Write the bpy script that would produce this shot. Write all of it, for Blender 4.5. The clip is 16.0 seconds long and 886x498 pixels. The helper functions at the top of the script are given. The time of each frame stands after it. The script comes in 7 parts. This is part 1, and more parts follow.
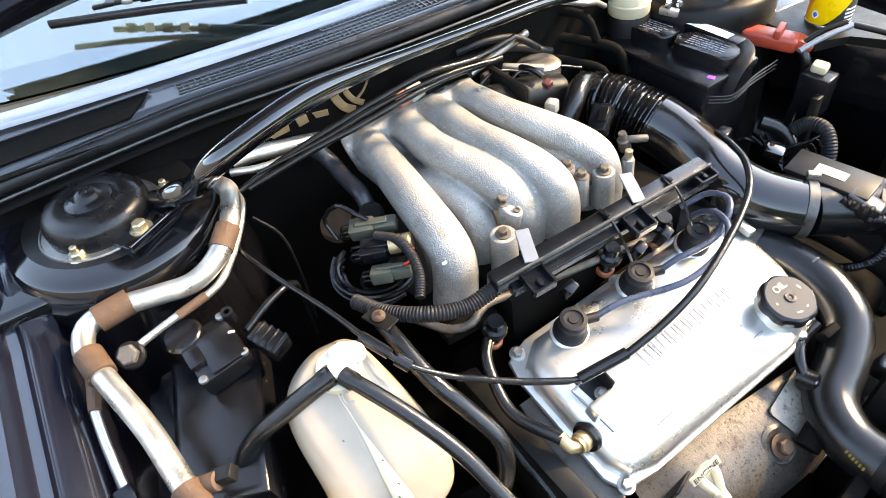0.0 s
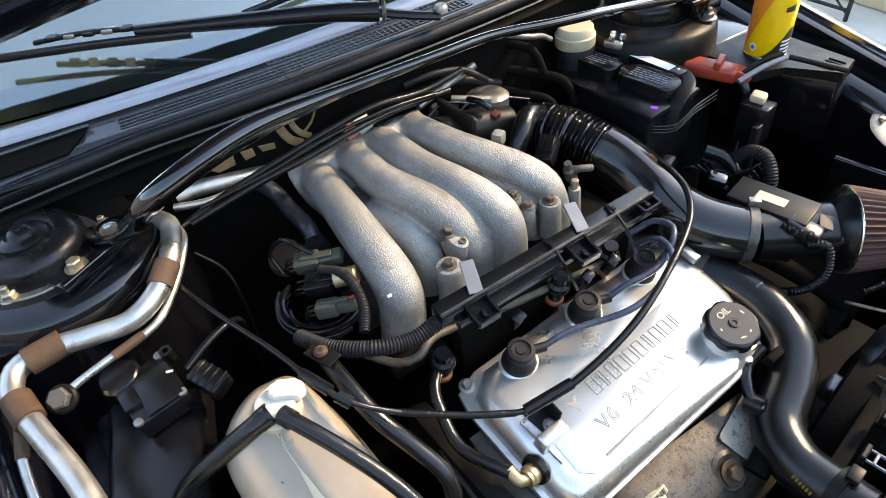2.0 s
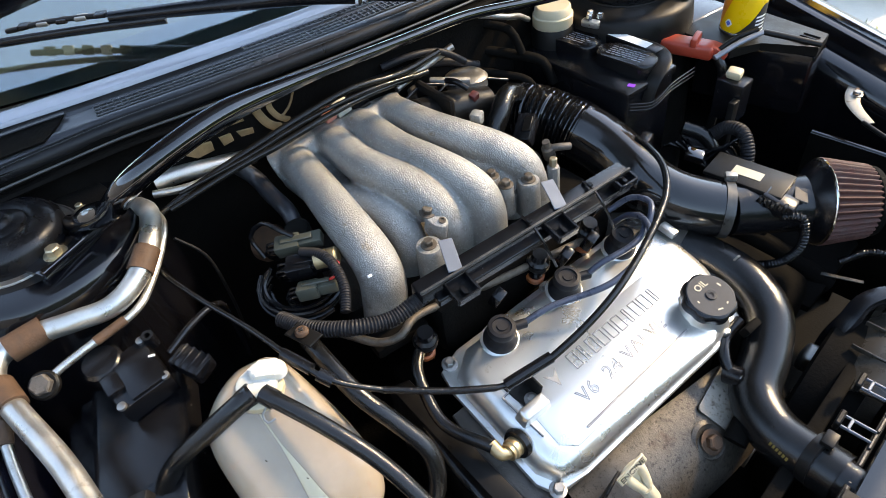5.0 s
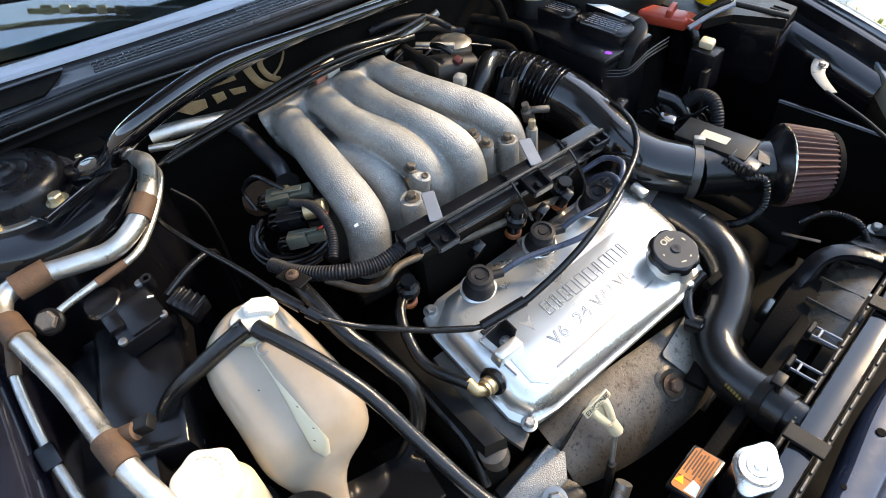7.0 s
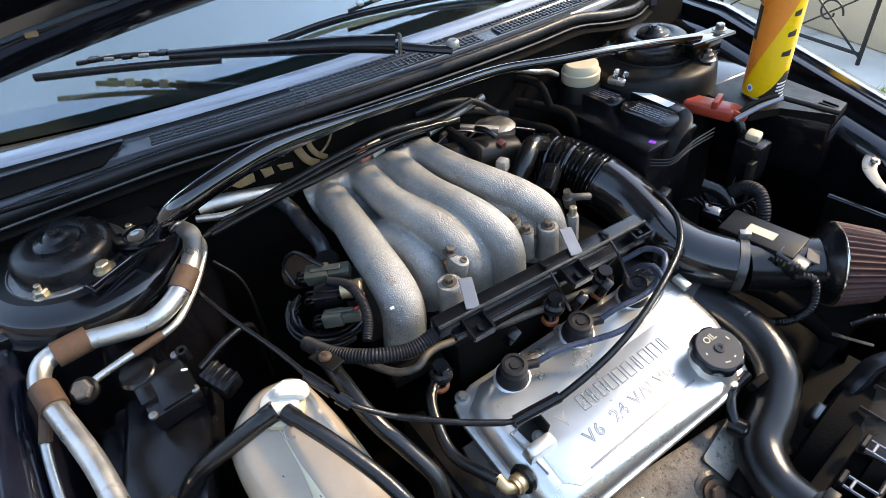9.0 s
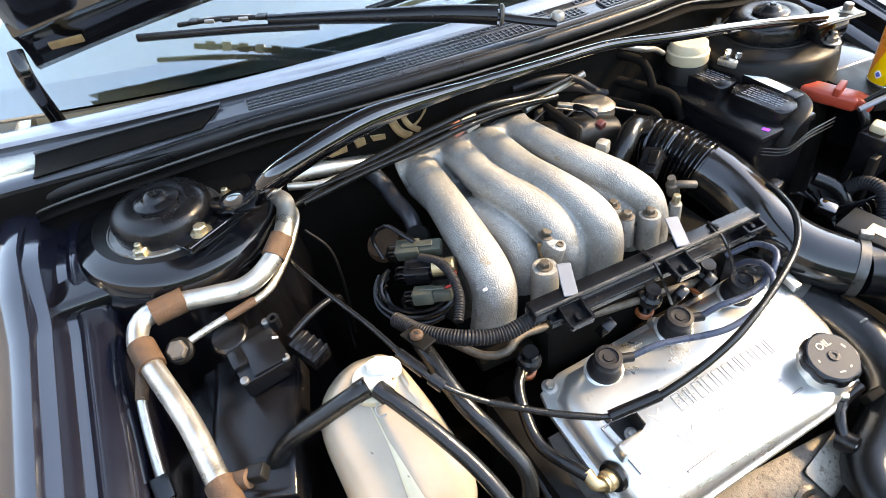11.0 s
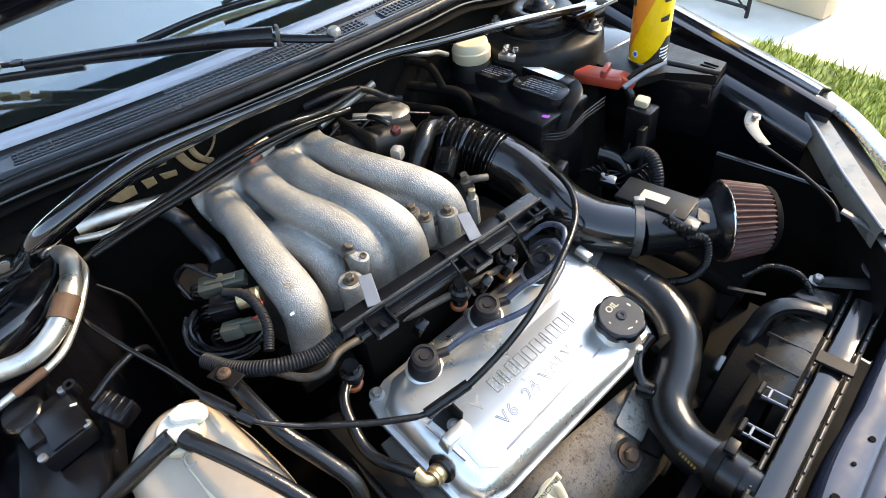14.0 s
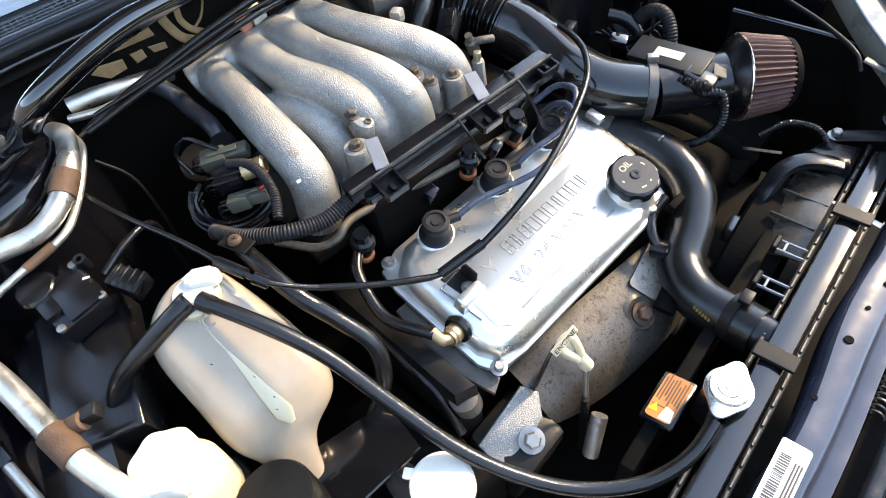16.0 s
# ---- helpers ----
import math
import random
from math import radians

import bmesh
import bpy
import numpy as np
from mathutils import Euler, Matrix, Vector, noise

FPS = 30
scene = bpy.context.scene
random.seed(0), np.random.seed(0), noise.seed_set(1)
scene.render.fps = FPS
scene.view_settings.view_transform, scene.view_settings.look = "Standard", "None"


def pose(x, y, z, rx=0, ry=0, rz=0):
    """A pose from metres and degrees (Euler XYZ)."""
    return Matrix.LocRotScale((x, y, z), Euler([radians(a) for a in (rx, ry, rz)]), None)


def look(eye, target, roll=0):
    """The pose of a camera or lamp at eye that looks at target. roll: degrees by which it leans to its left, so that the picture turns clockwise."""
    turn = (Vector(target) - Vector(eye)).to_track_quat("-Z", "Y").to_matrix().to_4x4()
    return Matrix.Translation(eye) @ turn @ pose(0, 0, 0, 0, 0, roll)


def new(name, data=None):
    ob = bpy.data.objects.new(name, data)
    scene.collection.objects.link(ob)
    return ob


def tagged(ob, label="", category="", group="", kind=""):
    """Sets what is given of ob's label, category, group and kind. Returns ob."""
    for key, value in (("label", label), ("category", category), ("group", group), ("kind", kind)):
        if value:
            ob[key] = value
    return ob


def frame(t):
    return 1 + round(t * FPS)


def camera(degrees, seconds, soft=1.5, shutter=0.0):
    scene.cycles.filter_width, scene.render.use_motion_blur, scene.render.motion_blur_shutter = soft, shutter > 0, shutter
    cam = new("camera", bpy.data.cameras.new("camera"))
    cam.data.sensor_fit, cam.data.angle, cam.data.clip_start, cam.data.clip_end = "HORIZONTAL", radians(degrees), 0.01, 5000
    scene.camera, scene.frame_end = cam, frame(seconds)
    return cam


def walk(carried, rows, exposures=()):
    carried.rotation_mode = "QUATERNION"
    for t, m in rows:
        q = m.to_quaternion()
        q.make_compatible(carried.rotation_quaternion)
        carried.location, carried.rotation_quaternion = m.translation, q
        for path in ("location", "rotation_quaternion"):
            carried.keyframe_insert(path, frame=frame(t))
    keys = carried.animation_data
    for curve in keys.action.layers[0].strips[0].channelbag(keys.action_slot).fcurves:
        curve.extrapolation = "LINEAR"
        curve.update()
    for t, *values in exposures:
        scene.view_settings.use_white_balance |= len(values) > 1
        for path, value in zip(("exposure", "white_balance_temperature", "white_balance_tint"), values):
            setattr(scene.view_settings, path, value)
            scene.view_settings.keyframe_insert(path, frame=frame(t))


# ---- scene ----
cam = camera(70.2, 16.0, soft=0.5)
PATH = [
    (0, (0.412, -0.462, 1.477), (-0.881, 0.097, 0.057), -9.9),
    (0.5, (0.416, -0.445, 1.478), (-0.887, 0.158, 0.086), -9.2),
    (1, (0.422, -0.437, 1.473), (-0.867, 0.215, 0.09), -8.6),
    (1.5, (0.425, -0.428, 1.475), (-0.874, 0.238, 0.107), -8.3),
    (2, (0.426, -0.426, 1.473), (-0.874, 0.241, 0.107), -8.3),
    (2.5, (0.429, -0.424, 1.47), (-0.863, 0.236, 0.094), -8.9),
    (3, (0.437, -0.419, 1.466), (-0.842, 0.249, 0.081), -8.8),
    (3.5, (0.437, -0.42, 1.466), (-0.825, 0.248, 0.066), -8.5),
    (5.8, (0.468, -0.421, 1.466), (-0.799, 0.256, 0.075), -9.2),
    (6, (0.478, -0.42, 1.466), (-0.778, 0.244, 0.059), -9.1),
    (6.5, (0.505, -0.443, 1.471), (-0.721, 0.219, 0.036), -8.3),
    (7, (0.506, -0.45, 1.475), (-0.706, 0.226, 0.035), -7.6),
    (7.5, (0.493, -0.424, 1.484), (-0.781, 0.267, 0.105), -7.5),
    (8, (0.488, -0.415, 1.482), (-0.801, 0.275, 0.117), -8.0),
    (8.5, (0.481, -0.42, 1.491), (-0.843, 0.268, 0.16), -8.1),
    (9, (0.479, -0.434, 1.499), (-0.891, 0.228, 0.201), -7.0),
    (9.5, (0.464, -0.463, 1.489), (-0.949, 0.109, 0.194), -7.6),
    (9.7, (0.454, -0.472, 1.486), (-0.971, 0.063, 0.188), -7.4),
    (11.8, (0.429, -0.473, 1.491), (-0.977, 0.002, 0.151), -8.3),
    (12, (0.433, -0.449, 1.494), (-0.958, 0.067, 0.153), -8.5),
    (12.5, (0.443, -0.419, 1.505), (-0.879, 0.262, 0.167), -6.8),
    (13, (0.461, -0.387, 1.52), (-0.823, 0.406, 0.207), -6.4),
    (13.5, (0.478, -0.379, 1.518), (-0.786, 0.455, 0.212), -6.9),
    (14, (0.486, -0.376, 1.502), (-0.729, 0.421, 0.128), -7.8),
    (14.5, (0.496, -0.377, 1.48), (-0.667, 0.411, 0.056), -8.4),
    (15, (0.489, -0.397, 1.467), (-0.623, 0.37, -0.008), -9.2),
    (15.5, (0.494, -0.404, 1.45), (-0.602, 0.301, -0.067), -10.8),
    (16, (0.5, -0.413, 1.444), (-0.57, 0.235, -0.116), -11.6),
]
EXPOSURE = [(0.0, 3.2, 9500, 13), (1.5, 2.4, 9000, 12), (3.5, 2.13, 8600, 11), (7.0, 2.28, 8500, 11), (9.5, 2.1, 8000, 12), (12.0, 3.38, 10300, 13), (13.5, 2.68, 9000, 11), (14.5, 2.33, 8300, 10), (16.0, 2.65, 8400, 11)]
walk(cam, [(t, look(eye, target, roll)) for t, eye, target, roll in PATH], EXPOSURE)

# ---- light ----
SUN_DIR = Vector((0.1, 0.8, 0.6)).normalized()
world = bpy.data.worlds.new("sky")
scene.world = world
world.use_nodes = True
nt = world.node_tree
sky = nt.nodes.new("ShaderNodeTexSky")
sky.sky_type, sky.sun_disc = "NISHITA", False
sky.sun_elevation = math.asin(SUN_DIR.z)
sky.sun_rotation = math.atan2(SUN_DIR.x, SUN_DIR.y) % (2 * math.pi)
sky.air_density, sky.dust_density, sky.ozone_density = 1.0, 0.3, 2.0
background = nt.nodes["Background"]
background.inputs["Strength"].default_value = 0.22
nt.links.new(sky.outputs[0], background.inputs["Color"])
sun = new("sun", bpy.data.lights.new("sun", "SUN"))
sun.data.energy, sun.data.angle, sun.data.color = 1.4, radians(6), (1.0, 0.84, 0.62)
sun.matrix_world = look(SUN_DIR * 20, (0, 0, 0))

# ---- building helpers ----
def part(name, bm, material, parent=None, label="", sharp=38):
    """One mesh object from a bmesh in world coordinates, under its parent."""
    me = bpy.data.meshes.new(name)
    bmesh.ops.recalc_face_normals(bm, faces=bm.faces)
    bm.to_mesh(me)
    bm.free()
    for p in me.polygons:
        p.use_smooth = True
    me.set_sharp_from_angle(angle=radians(sharp))
    me.materials.append(material)
    ob = new(name, me)
    if parent is not None:
        ob.parent = parent
        ob.matrix_parent_inverse = WORLD_OF[parent.name].inverted()
    WORLD_OF[ob.name] = Matrix.Identity(4)
    if label:
        ob["label"] = label
    return ob


WORLD_OF = {}


def thing(name, label, category, base=(0, 0, 0), group="", kind=""):
    """An Empty at the base of a thing."""
    ob = new(name)
    ob.empty_display_size = 0.02
    ob.location = base
    WORLD_OF[ob.name] = Matrix.Translation(base)
    return tagged(ob, label, category, group, kind)


def single(name, bm, material, label, category, group="", kind="", sharp=38):
    """A thing that is one mesh."""
    return tagged(part(name, bm, material, None, "", sharp), label, category, group, kind)


def spline(pts, step):
    """Catmull-Rom through the points, at even steps."""
    p = [Vector(q) for q in pts]
    if len(p) == 2:
        n = max(1, int((p[1] - p[0]).length / step))
        return [p[0].lerp(p[1], i / n) for i in range(n + 1)]
    p = [2 * p[0] - p[1]] + p + [2 * p[-1] - p[-2]]
    out = []
    for a, b, c, d in zip(p, p[1:], p[2:], p[3:]):
        n = max(2, int((c - b).length / step))
        ta, tb, tc = (b - a).length ** 0.5, (c - b).length ** 0.5, (d - c).length ** 0.5
        ta, tb, tc = max(ta, 1e-4), max(tb, 1e-4), max(tc, 1e-4)
        m1 = (c - b) + tb * ((b - a) / ta - (c - a) / (ta + tb))
        m2 = (c - b) + tb * ((d - c) / tc - (d - b) / (tb + tc))
        for i in range(n):
            u = i / n
            out.append((2 * u**3 - 3 * u**2 + 1) * b + (u**3 - 2 * u**2 + u) * m1 + (-2 * u**3 + 3 * u**2) * c + (u**3 - u**2) * m2)
    out.append(p[-2])
    return out


def sweep(bm, pts, radius, step=0.012, seg=12, flat=1.0, up=(0, 0, 1), shape=None, cap=True):
    """A tube along a smooth line. radius: a number or f(metres along, share of the length)."""
    line = spline(pts, step)
    total = sum((b - a).length for a, b in zip(line, line[1:])) or 1.0
    rings, run, side = [], 0.0, None
    for i, q in enumerate(line):
        way = (line[min(i + 1, len(line) - 1)] - line[max(i - 1, 0)]).normalized()
        if side is None:
            side = Vector(up).cross(way)
            if side.length < 0.05:
                side = Vector((1, 0, 0)).cross(way)
        side = (side - way * side.dot(way)).normalized()
        other = way.cross(side)
        if i:
            run += (q - line[i - 1]).length
        r = radius(run, run / total) if callable(radius) else radius
        ring = []
        for k in range(seg):
            a = 2 * math.pi * k / seg
            m = shape(a) if shape else 1.0
            ring.append(bm.verts.new(q + side * (r * m * math.cos(a)) + other * (r * m * flat * math.sin(a))))
        rings.append(ring)
    for a, b in zip(rings, rings[1:]):
        for k in range(seg):
            bm.faces.new((a[k], a[(k + 1) % seg], b[(k + 1) % seg], b[k]))
    if cap:
        bm.faces.new(rings[0])
        bm.faces.new(rings[-1])
    return bm


def tube(pts, radius, **k):
    return sweep(bmesh.new(), pts, radius, **k)


def ribbed(r, pitch, depth):
    """A radius for corrugated hose: flat-topped ribs."""
    return lambda run, share: r * (1 - depth * (0.5 - 0.5 * max(-1, min(1, 1.6 * math.cos(2 * math.pi * run / pitch)))))


def lathe(bm, profile, m=Matrix.Identity(4), seg=32, wave=None):
    """Turns a profile of (radius, height) about the pose's z."""
    rings = []
    for r, z in profile:
        if r < 1e-6:
            rings.append([bm.verts.new(m @ Vector((0, 0, z)))])
        else:
            rings.append([bm.verts.new(m @ Vector((r * (wave(a) if wave else 1) * math.cos(a), r * (wave(a) if wave else 1) * math.sin(a), z))) for a in (2 * math.pi * k / seg for k in range(seg))])
    for a, b in zip(rings, rings[1:]):
        for k in range(seg):
            p, q, r, s = a[k % len(a)], a[(k + 1) % len(a)], b[(k + 1) % len(b)], b[k % len(b)]
            f = [p] + ([q] if q is not p else []) + ([r] if r is not q else []) + ([s] if s is not r and s is not p else [])
            f = list(dict.fromkeys(f))
            if len(f) > 2:
                bm.faces.new(f)
    for ring in (rings[0], rings[-1]):
        if len(ring) > 2:
            bm.faces.new(ring)
    return bm


def turned(profile, m=Matrix.Identity(4), **k):
    return lathe(bmesh.new(), profile, m, **k)


def block(bm, size, m=Matrix.Identity(4), bevel=0.002, seg=2, taper=1.0):
    """A box centred in x and y, standing on the pose's z = 0, with rounded edges; taper shrinks its top."""
    old = set(bm.verts)
    sx, sy, sz = size[0] / 2, size[1] / 2, size[2]
    v = [bm.verts.new(Vector((x * sx * k, y * sy * k, z))) for z, k in ((0, 1), (sz, taper)) for x, y in ((-1, -1), (1, -1), (1, 1), (-1, 1))]
    faces = [bm.faces.new([v[i] for i in q]) for q in ((3, 2, 1, 0), (4, 5, 6, 7), (0, 1, 5, 4), (1, 2, 6, 5), (2, 3, 7, 6), (3, 0, 4, 7))]
    if bevel > 0:
        edges = list({e for f in faces for e in f.edges})
        bmesh.ops.bevel(bm, geom=edges, offset=bevel, segments=seg, affect="EDGES", profile=0.5, clamp_overlap=True)
    made = [w for w in bm.verts if w not in old]
    bmesh.ops.transform(bm, matrix=m, verts=made)
    return bm


def boxed(size, m=Matrix.Identity(4), bevel=0.002, seg=2, taper=1.0):
    return block(bmesh.new(), size, m, bevel, seg, taper)


def prism(bm, outline, z0, z1, m=Matrix.Identity(4), bevel=0.0, seg=2, inset=0.0):
    """An outline in x and y, between two heights; inset draws the top in."""
    old = set(bm.verts)
    c = Vector((sum(p[0] for p in outline) / len(outline), sum(p[1] for p in outline) / len(outline)))
    top = []
    for p in outline:
        d = Vector(p[:2]) - c
        top.append(c + d * (1 - inset / max(d.length, 1e-4)))
    lo = [bm.verts.new((p[0], p[1], z0)) for p in outline]
    hi = [bm.verts.new((p[0], p[1], z1)) for p in top]
    n = len(outline)
    faces = [bm.faces.new(lo[::-1]), bm.faces.new(hi)] + [bm.faces.new((lo[i], lo[(i + 1) % n], hi[(i + 1) % n], hi[i])) for i in range(n)]
    if bevel > 0:
        bmesh.ops.bevel(bm, geom=list(faces[1].edges), offset=bevel, segments=seg, affect="EDGES", profile=0.5, clamp_overlap=True)
    made = [w for w in bm.verts if w not in old]
    bmesh.ops.transform(bm, matrix=m, verts=made)
    return bm


def prisms(outline, z0, z1, m=Matrix.Identity(4), bevel=0.0, seg=2, inset=0.0):
    return prism(bmesh.new(), outline, z0, z1, m, bevel, seg, inset)


def round_rect(w, h, r, n=5):
    out = []
    for cx, cy, a0 in ((w / 2 - r, h / 2 - r, 0), (-w / 2 + r, h / 2 - r, 90), (-w / 2 + r, -h / 2 + r, 180), (w / 2 - r, -h / 2 + r, 270)):
        for i in range(n + 1):
            a = radians(a0 + 90 * i / n)
            out.append((cx + r * math.cos(a), cy + r * math.sin(a)))
    return out


def slab(bm, rows, thick, axis=(0, 0, -1)):
    """A sheet through a grid of points, with thickness along an axis."""
    d = Vector(axis).normalized() * thick
    grids = [[[bm.verts.new(Vector(p) + o) for p in row] for row in rows] for o in (Vector((0, 0, 0)), d)]
    n, m = len(rows), len(rows[0])
    for g, flip in zip(grids, (0, 1)):
        for i in range(n - 1):
            for j in range(m - 1):
                q = (g[i][j], g[i + 1][j], g[i + 1][j + 1], g[i][j + 1])
                bm.faces.new(q[::-1] if flip else q)
    a, b = grids
    rim = [(0, j) for j in range(m)] + [(i, m - 1) for i in range(1, n)] + [(n - 1, j) for j in range(m - 2, -1, -1)] + [(i, 0) for i in range(n - 2, 0, -1)]
    for (i, j), (k, l) in zip(rim, rim[1:] + rim[:1]):
        bm.faces.new((a[i][j], a[k][l], b[k][l], b[i][j]))
    return bm


def letters(text, size, depth, m, line=0.0, gap=1.0):
    """Raised letters in the built-in font, in the pose's x and y."""
    cu = bpy.data.curves.new("lettering", "FONT")
    if line:
        cu.fill_mode, cu.bevel_depth, cu.bevel_resolution = "NONE", line, 1
    cu.body, cu.size, cu.extrude, cu.align_x, cu.align_y, cu.resolution_u = text, size, depth / 2, "CENTER", "CENTER", 3
    cu.space_character = gap
    ob = bpy.data.objects.new("lettering", cu)
    scene.collection.objects.link(ob)
    bpy.context.view_layer.update()
    me = bpy.data.meshes.new_from_object(ob.evaluated_get(bpy.context.evaluated_depsgraph_get()))
    bm = bmesh.new()
    bm.from_mesh(me)
    bmesh.ops.transform(bm, matrix=m, verts=bm.verts)
    bpy.data.objects.remove(ob)
    bpy.data.curves.remove(cu)
    bpy.data.meshes.remove(me)
    return bm


def along(p, way, roll=0.0):
    """A pose at p whose z points along way."""
    return Matrix.Translation(p) @ Vector(way).to_track_quat("Z", "Y").to_matrix().to_4x4() @ pose(0, 0, 0, 0, 0, roll)


def hexagon(r):
    return [(r * math.cos(radians(60 * k)), r * math.sin(radians(60 * k))) for k in range(6)]


# ---- materials ----
def surface(name, col, rough=0.5, metal=0.0, var=0.2, scale=30.0, bump=0.15, grain=400.0, spots=None, coat=0.0, sss=0.0, spread=0.15, spec=0.5):
    """A worn surface: broad and fine variation, roughness that wanders, grain in relief, and stains of another colour."""
    m = bpy.data.materials.new(name)
    m.use_nodes = True
    t = m.node_tree
    b = t.nodes["Principled BSDF"]
    link = t.links.new
    co = t.nodes.new("ShaderNodeTexCoord").outputs["Object"]

    def field(s, detail=4.0, rough_=0.6):
        n = t.nodes.new("ShaderNodeTexNoise")
        n.inputs["Scale"].default_value, n.inputs["Detail"].default_value, n.inputs["Roughness"].default_value = s, detail, rough_
        link(co, n.inputs["Vector"])
        return n.outputs["Fac"]

    def span(value, a, b_, c, d):
        n = t.nodes.new("ShaderNodeMapRange")
        for k, v in zip(("From Min", "From Max", "To Min", "To Max"), (a, b_, c, d)):
            n.inputs[k].default_value = v
        link(value, n.inputs["Value"])
        return n.outputs["Result"]

    def mix(fac, a, b_):
        n = t.nodes.new("ShaderNodeMix")
        n.data_type = "RGBA"
        link(fac, n.inputs["Factor"])
        for i, v in ((6, a), (7, b_)):
            if isinstance(v, tuple):
                n.inputs[i].default_value = (*v, 1)
            else:
                link(v, n.inputs[i])
        return n.outputs[2]

    broad, fine = field(scale), field(scale * 9, 3)
    dark = tuple(c * (1 - var) for c in col)
    light = tuple(min(1, c * (1 + var)) for c in col)
    colour = mix(span(broad, 0.3, 0.7, 0, 1), dark, light)
    colour = mix(span(fine, 0.3, 0.75, 0, 0.5), colour, tuple(c * (1 - 0.6 * var) for c in col))
    for stain, amount, size in spots or ():
        colour = mix(span(field(size, 5, 0.7), 0.62 - amount * 0.2, 0.72 - amount * 0.1, 0, 0.85), colour, stain)
    link(colour, b.inputs["Base Color"])
    link(span(broad, 0.25, 0.75, max(0.02, rough - spread), min(1, rough + spread)), b.inputs["Roughness"])
    b.inputs["Metallic"].default_value = metal
    b.inputs["Specular IOR Level"].default_value = spec
    b.inputs["Coat Weight"].default_value = coat
    b.inputs["Coat Roughness"].default_value = 0.08
    if sss:
        b.inputs["Subsurface Weight"].default_value = sss
        b.inputs["Subsurface Radius"].default_value = (1.0, 0.8, 0.5)
        b.inputs["Subsurface Scale"].default_value = 0.02
    if bump:
        n = t.nodes.new("ShaderNodeBump")
        n.inputs["Strength"].default_value, n.inputs["Distance"].default_value = bump, 0.002
        link(field(grain, 3), n.inputs["Height"])
        link(n.outputs[0], b.inputs["Normal"])
    return m


RUST = (0.2, 0.09, 0.04)
CAST = surface("cast_aluminium", (0.3, 0.3, 0.287), 0.4, 0.55, 0.32, 16, 1.0, 480, [((0.17, 0.16, 0.14), 0.2, 22), ((0.55, 0.545, 0.52), 0.3, 300), ((0.09, 0.078, 0.06), 0.05, 210), ((0.2, 0.14, 0.075), -0.02, 34)])
GRIMY = surface("grimy_steel", (0.12, 0.1, 0.08), 0.5, 0.6, 0.4, 80, 0.4, 500, [((0.07, 0.04, 0.02), 0.3, 120)])
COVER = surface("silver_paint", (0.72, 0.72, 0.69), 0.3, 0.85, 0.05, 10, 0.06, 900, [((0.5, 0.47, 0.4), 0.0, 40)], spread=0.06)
# Darker than the cover: the relief's edge shading put into the colour.
EMBOSS = surface("silver_relief_shade", (0.25, 0.255, 0.26), 0.4, 0.8, 0.08, 30, 0.05)
ALU = surface("aluminium_pipe", (0.62, 0.6, 0.55), 0.36, 0.9, 0.18, 25, 0.12, 600, [((0.33, 0.28, 0.21), 0.15, 30), ((0.2, 0.13, 0.08), -0.15, 70)])
STEEL = surface("dull_steel", (0.32, 0.31, 0.29), 0.42, 0.85, 0.2, 40, 0.2, 500, [(RUST, 0.15, 50)])
ZINC = surface("yellow_zinc", (0.5, 0.43, 0.3), 0.38, 0.85, 0.2, 60, 0.2, 500, [(RUST, 0.2, 90)])
BRONZE = surface("brown_shroud_plastic", (0.06, 0.052, 0.042), 0.3, 0.35, 0.3, 30, 0.1, 500)
BRASS = surface("brass", (0.46, 0.34, 0.19), 0.42, 0.85, 0.15, 50, 0.1)
RUSTY = surface("rusty_steel", (0.09, 0.048, 0.026), 0.7, 0.2, 0.4, 60, 0.5, 400, [((0.1, 0.06, 0.04), 0.3, 40)])
BRIGHT = surface("brushed_bright_metal", (0.72, 0.72, 0.7), 0.26, 0.9, 0.08, 40, 0.1)
CHROME = surface("polished_metal", (0.8, 0.8, 0.78), 0.16, 1.0, 0.04, 30, 0.0)
BLACK = surface("black_plastic", (0.006, 0.006, 0.007), 0.16, 0.0, 0.3, 30, 0.14, 600, [((0.03, 0.026, 0.02), -0.25, 60)], spec=0.36)
DULL = surface("dull_black", (0.008, 0.0075, 0.007), 0.4, 0.0, 0.35, 25, 0.15, 600, [((0.035, 0.03, 0.024), -0.3, 22)], spec=0.18)
SATIN = surface("satin_black", (0.007, 0.007, 0.008), 0.28, 0.0, 0.25, 25, 0.06, 700, spec=0.35)
# Near-black for real grime, and for shade in recesses and low in the bay.
DEEP = surface("grime_and_shade_black", (0.005, 0.0045, 0.004), 0.75, 0.0, 0.4, 12, 0.4, 200, [((0.012, 0.011, 0.009), -0.4, 20)], spec=0.05)
GLOSS = surface("gloss_black_paint", (0.004, 0.004, 0.005), 0.05, 0.0, 0.2, 20, 0.0, spread=0.03, coat=1.0)
BAY = surface("bay_paint", (0.004, 0.004, 0.005), 0.1, 0.0, 0.3, 12, 0.03, 120, [((0.02, 0.018, 0.016), -0.4, 14)], spread=0.06, spec=0.45, coat=0.2)
BODY = surface("body_paint", (0.008, 0.009, 0.016), 0.16, 0.0, 0.3, 8, 0.02, 200, [((0.06, 0.055, 0.05), -0.5, 12)], coat=1.0, spread=0.06, spec=0.7)
PANEL = surface("dusty_panel_paint", (0.03, 0.036, 0.055), 0.16, 0.0, 0.25, 10, 0.03, 200, [((0.1, 0.1, 0.1), -0.2, 14)])
CRIMP = surface("crimped_edge", (0.075, 0.073, 0.07), 0.38, 0.6, 0.4, 60, 0.2, 400)
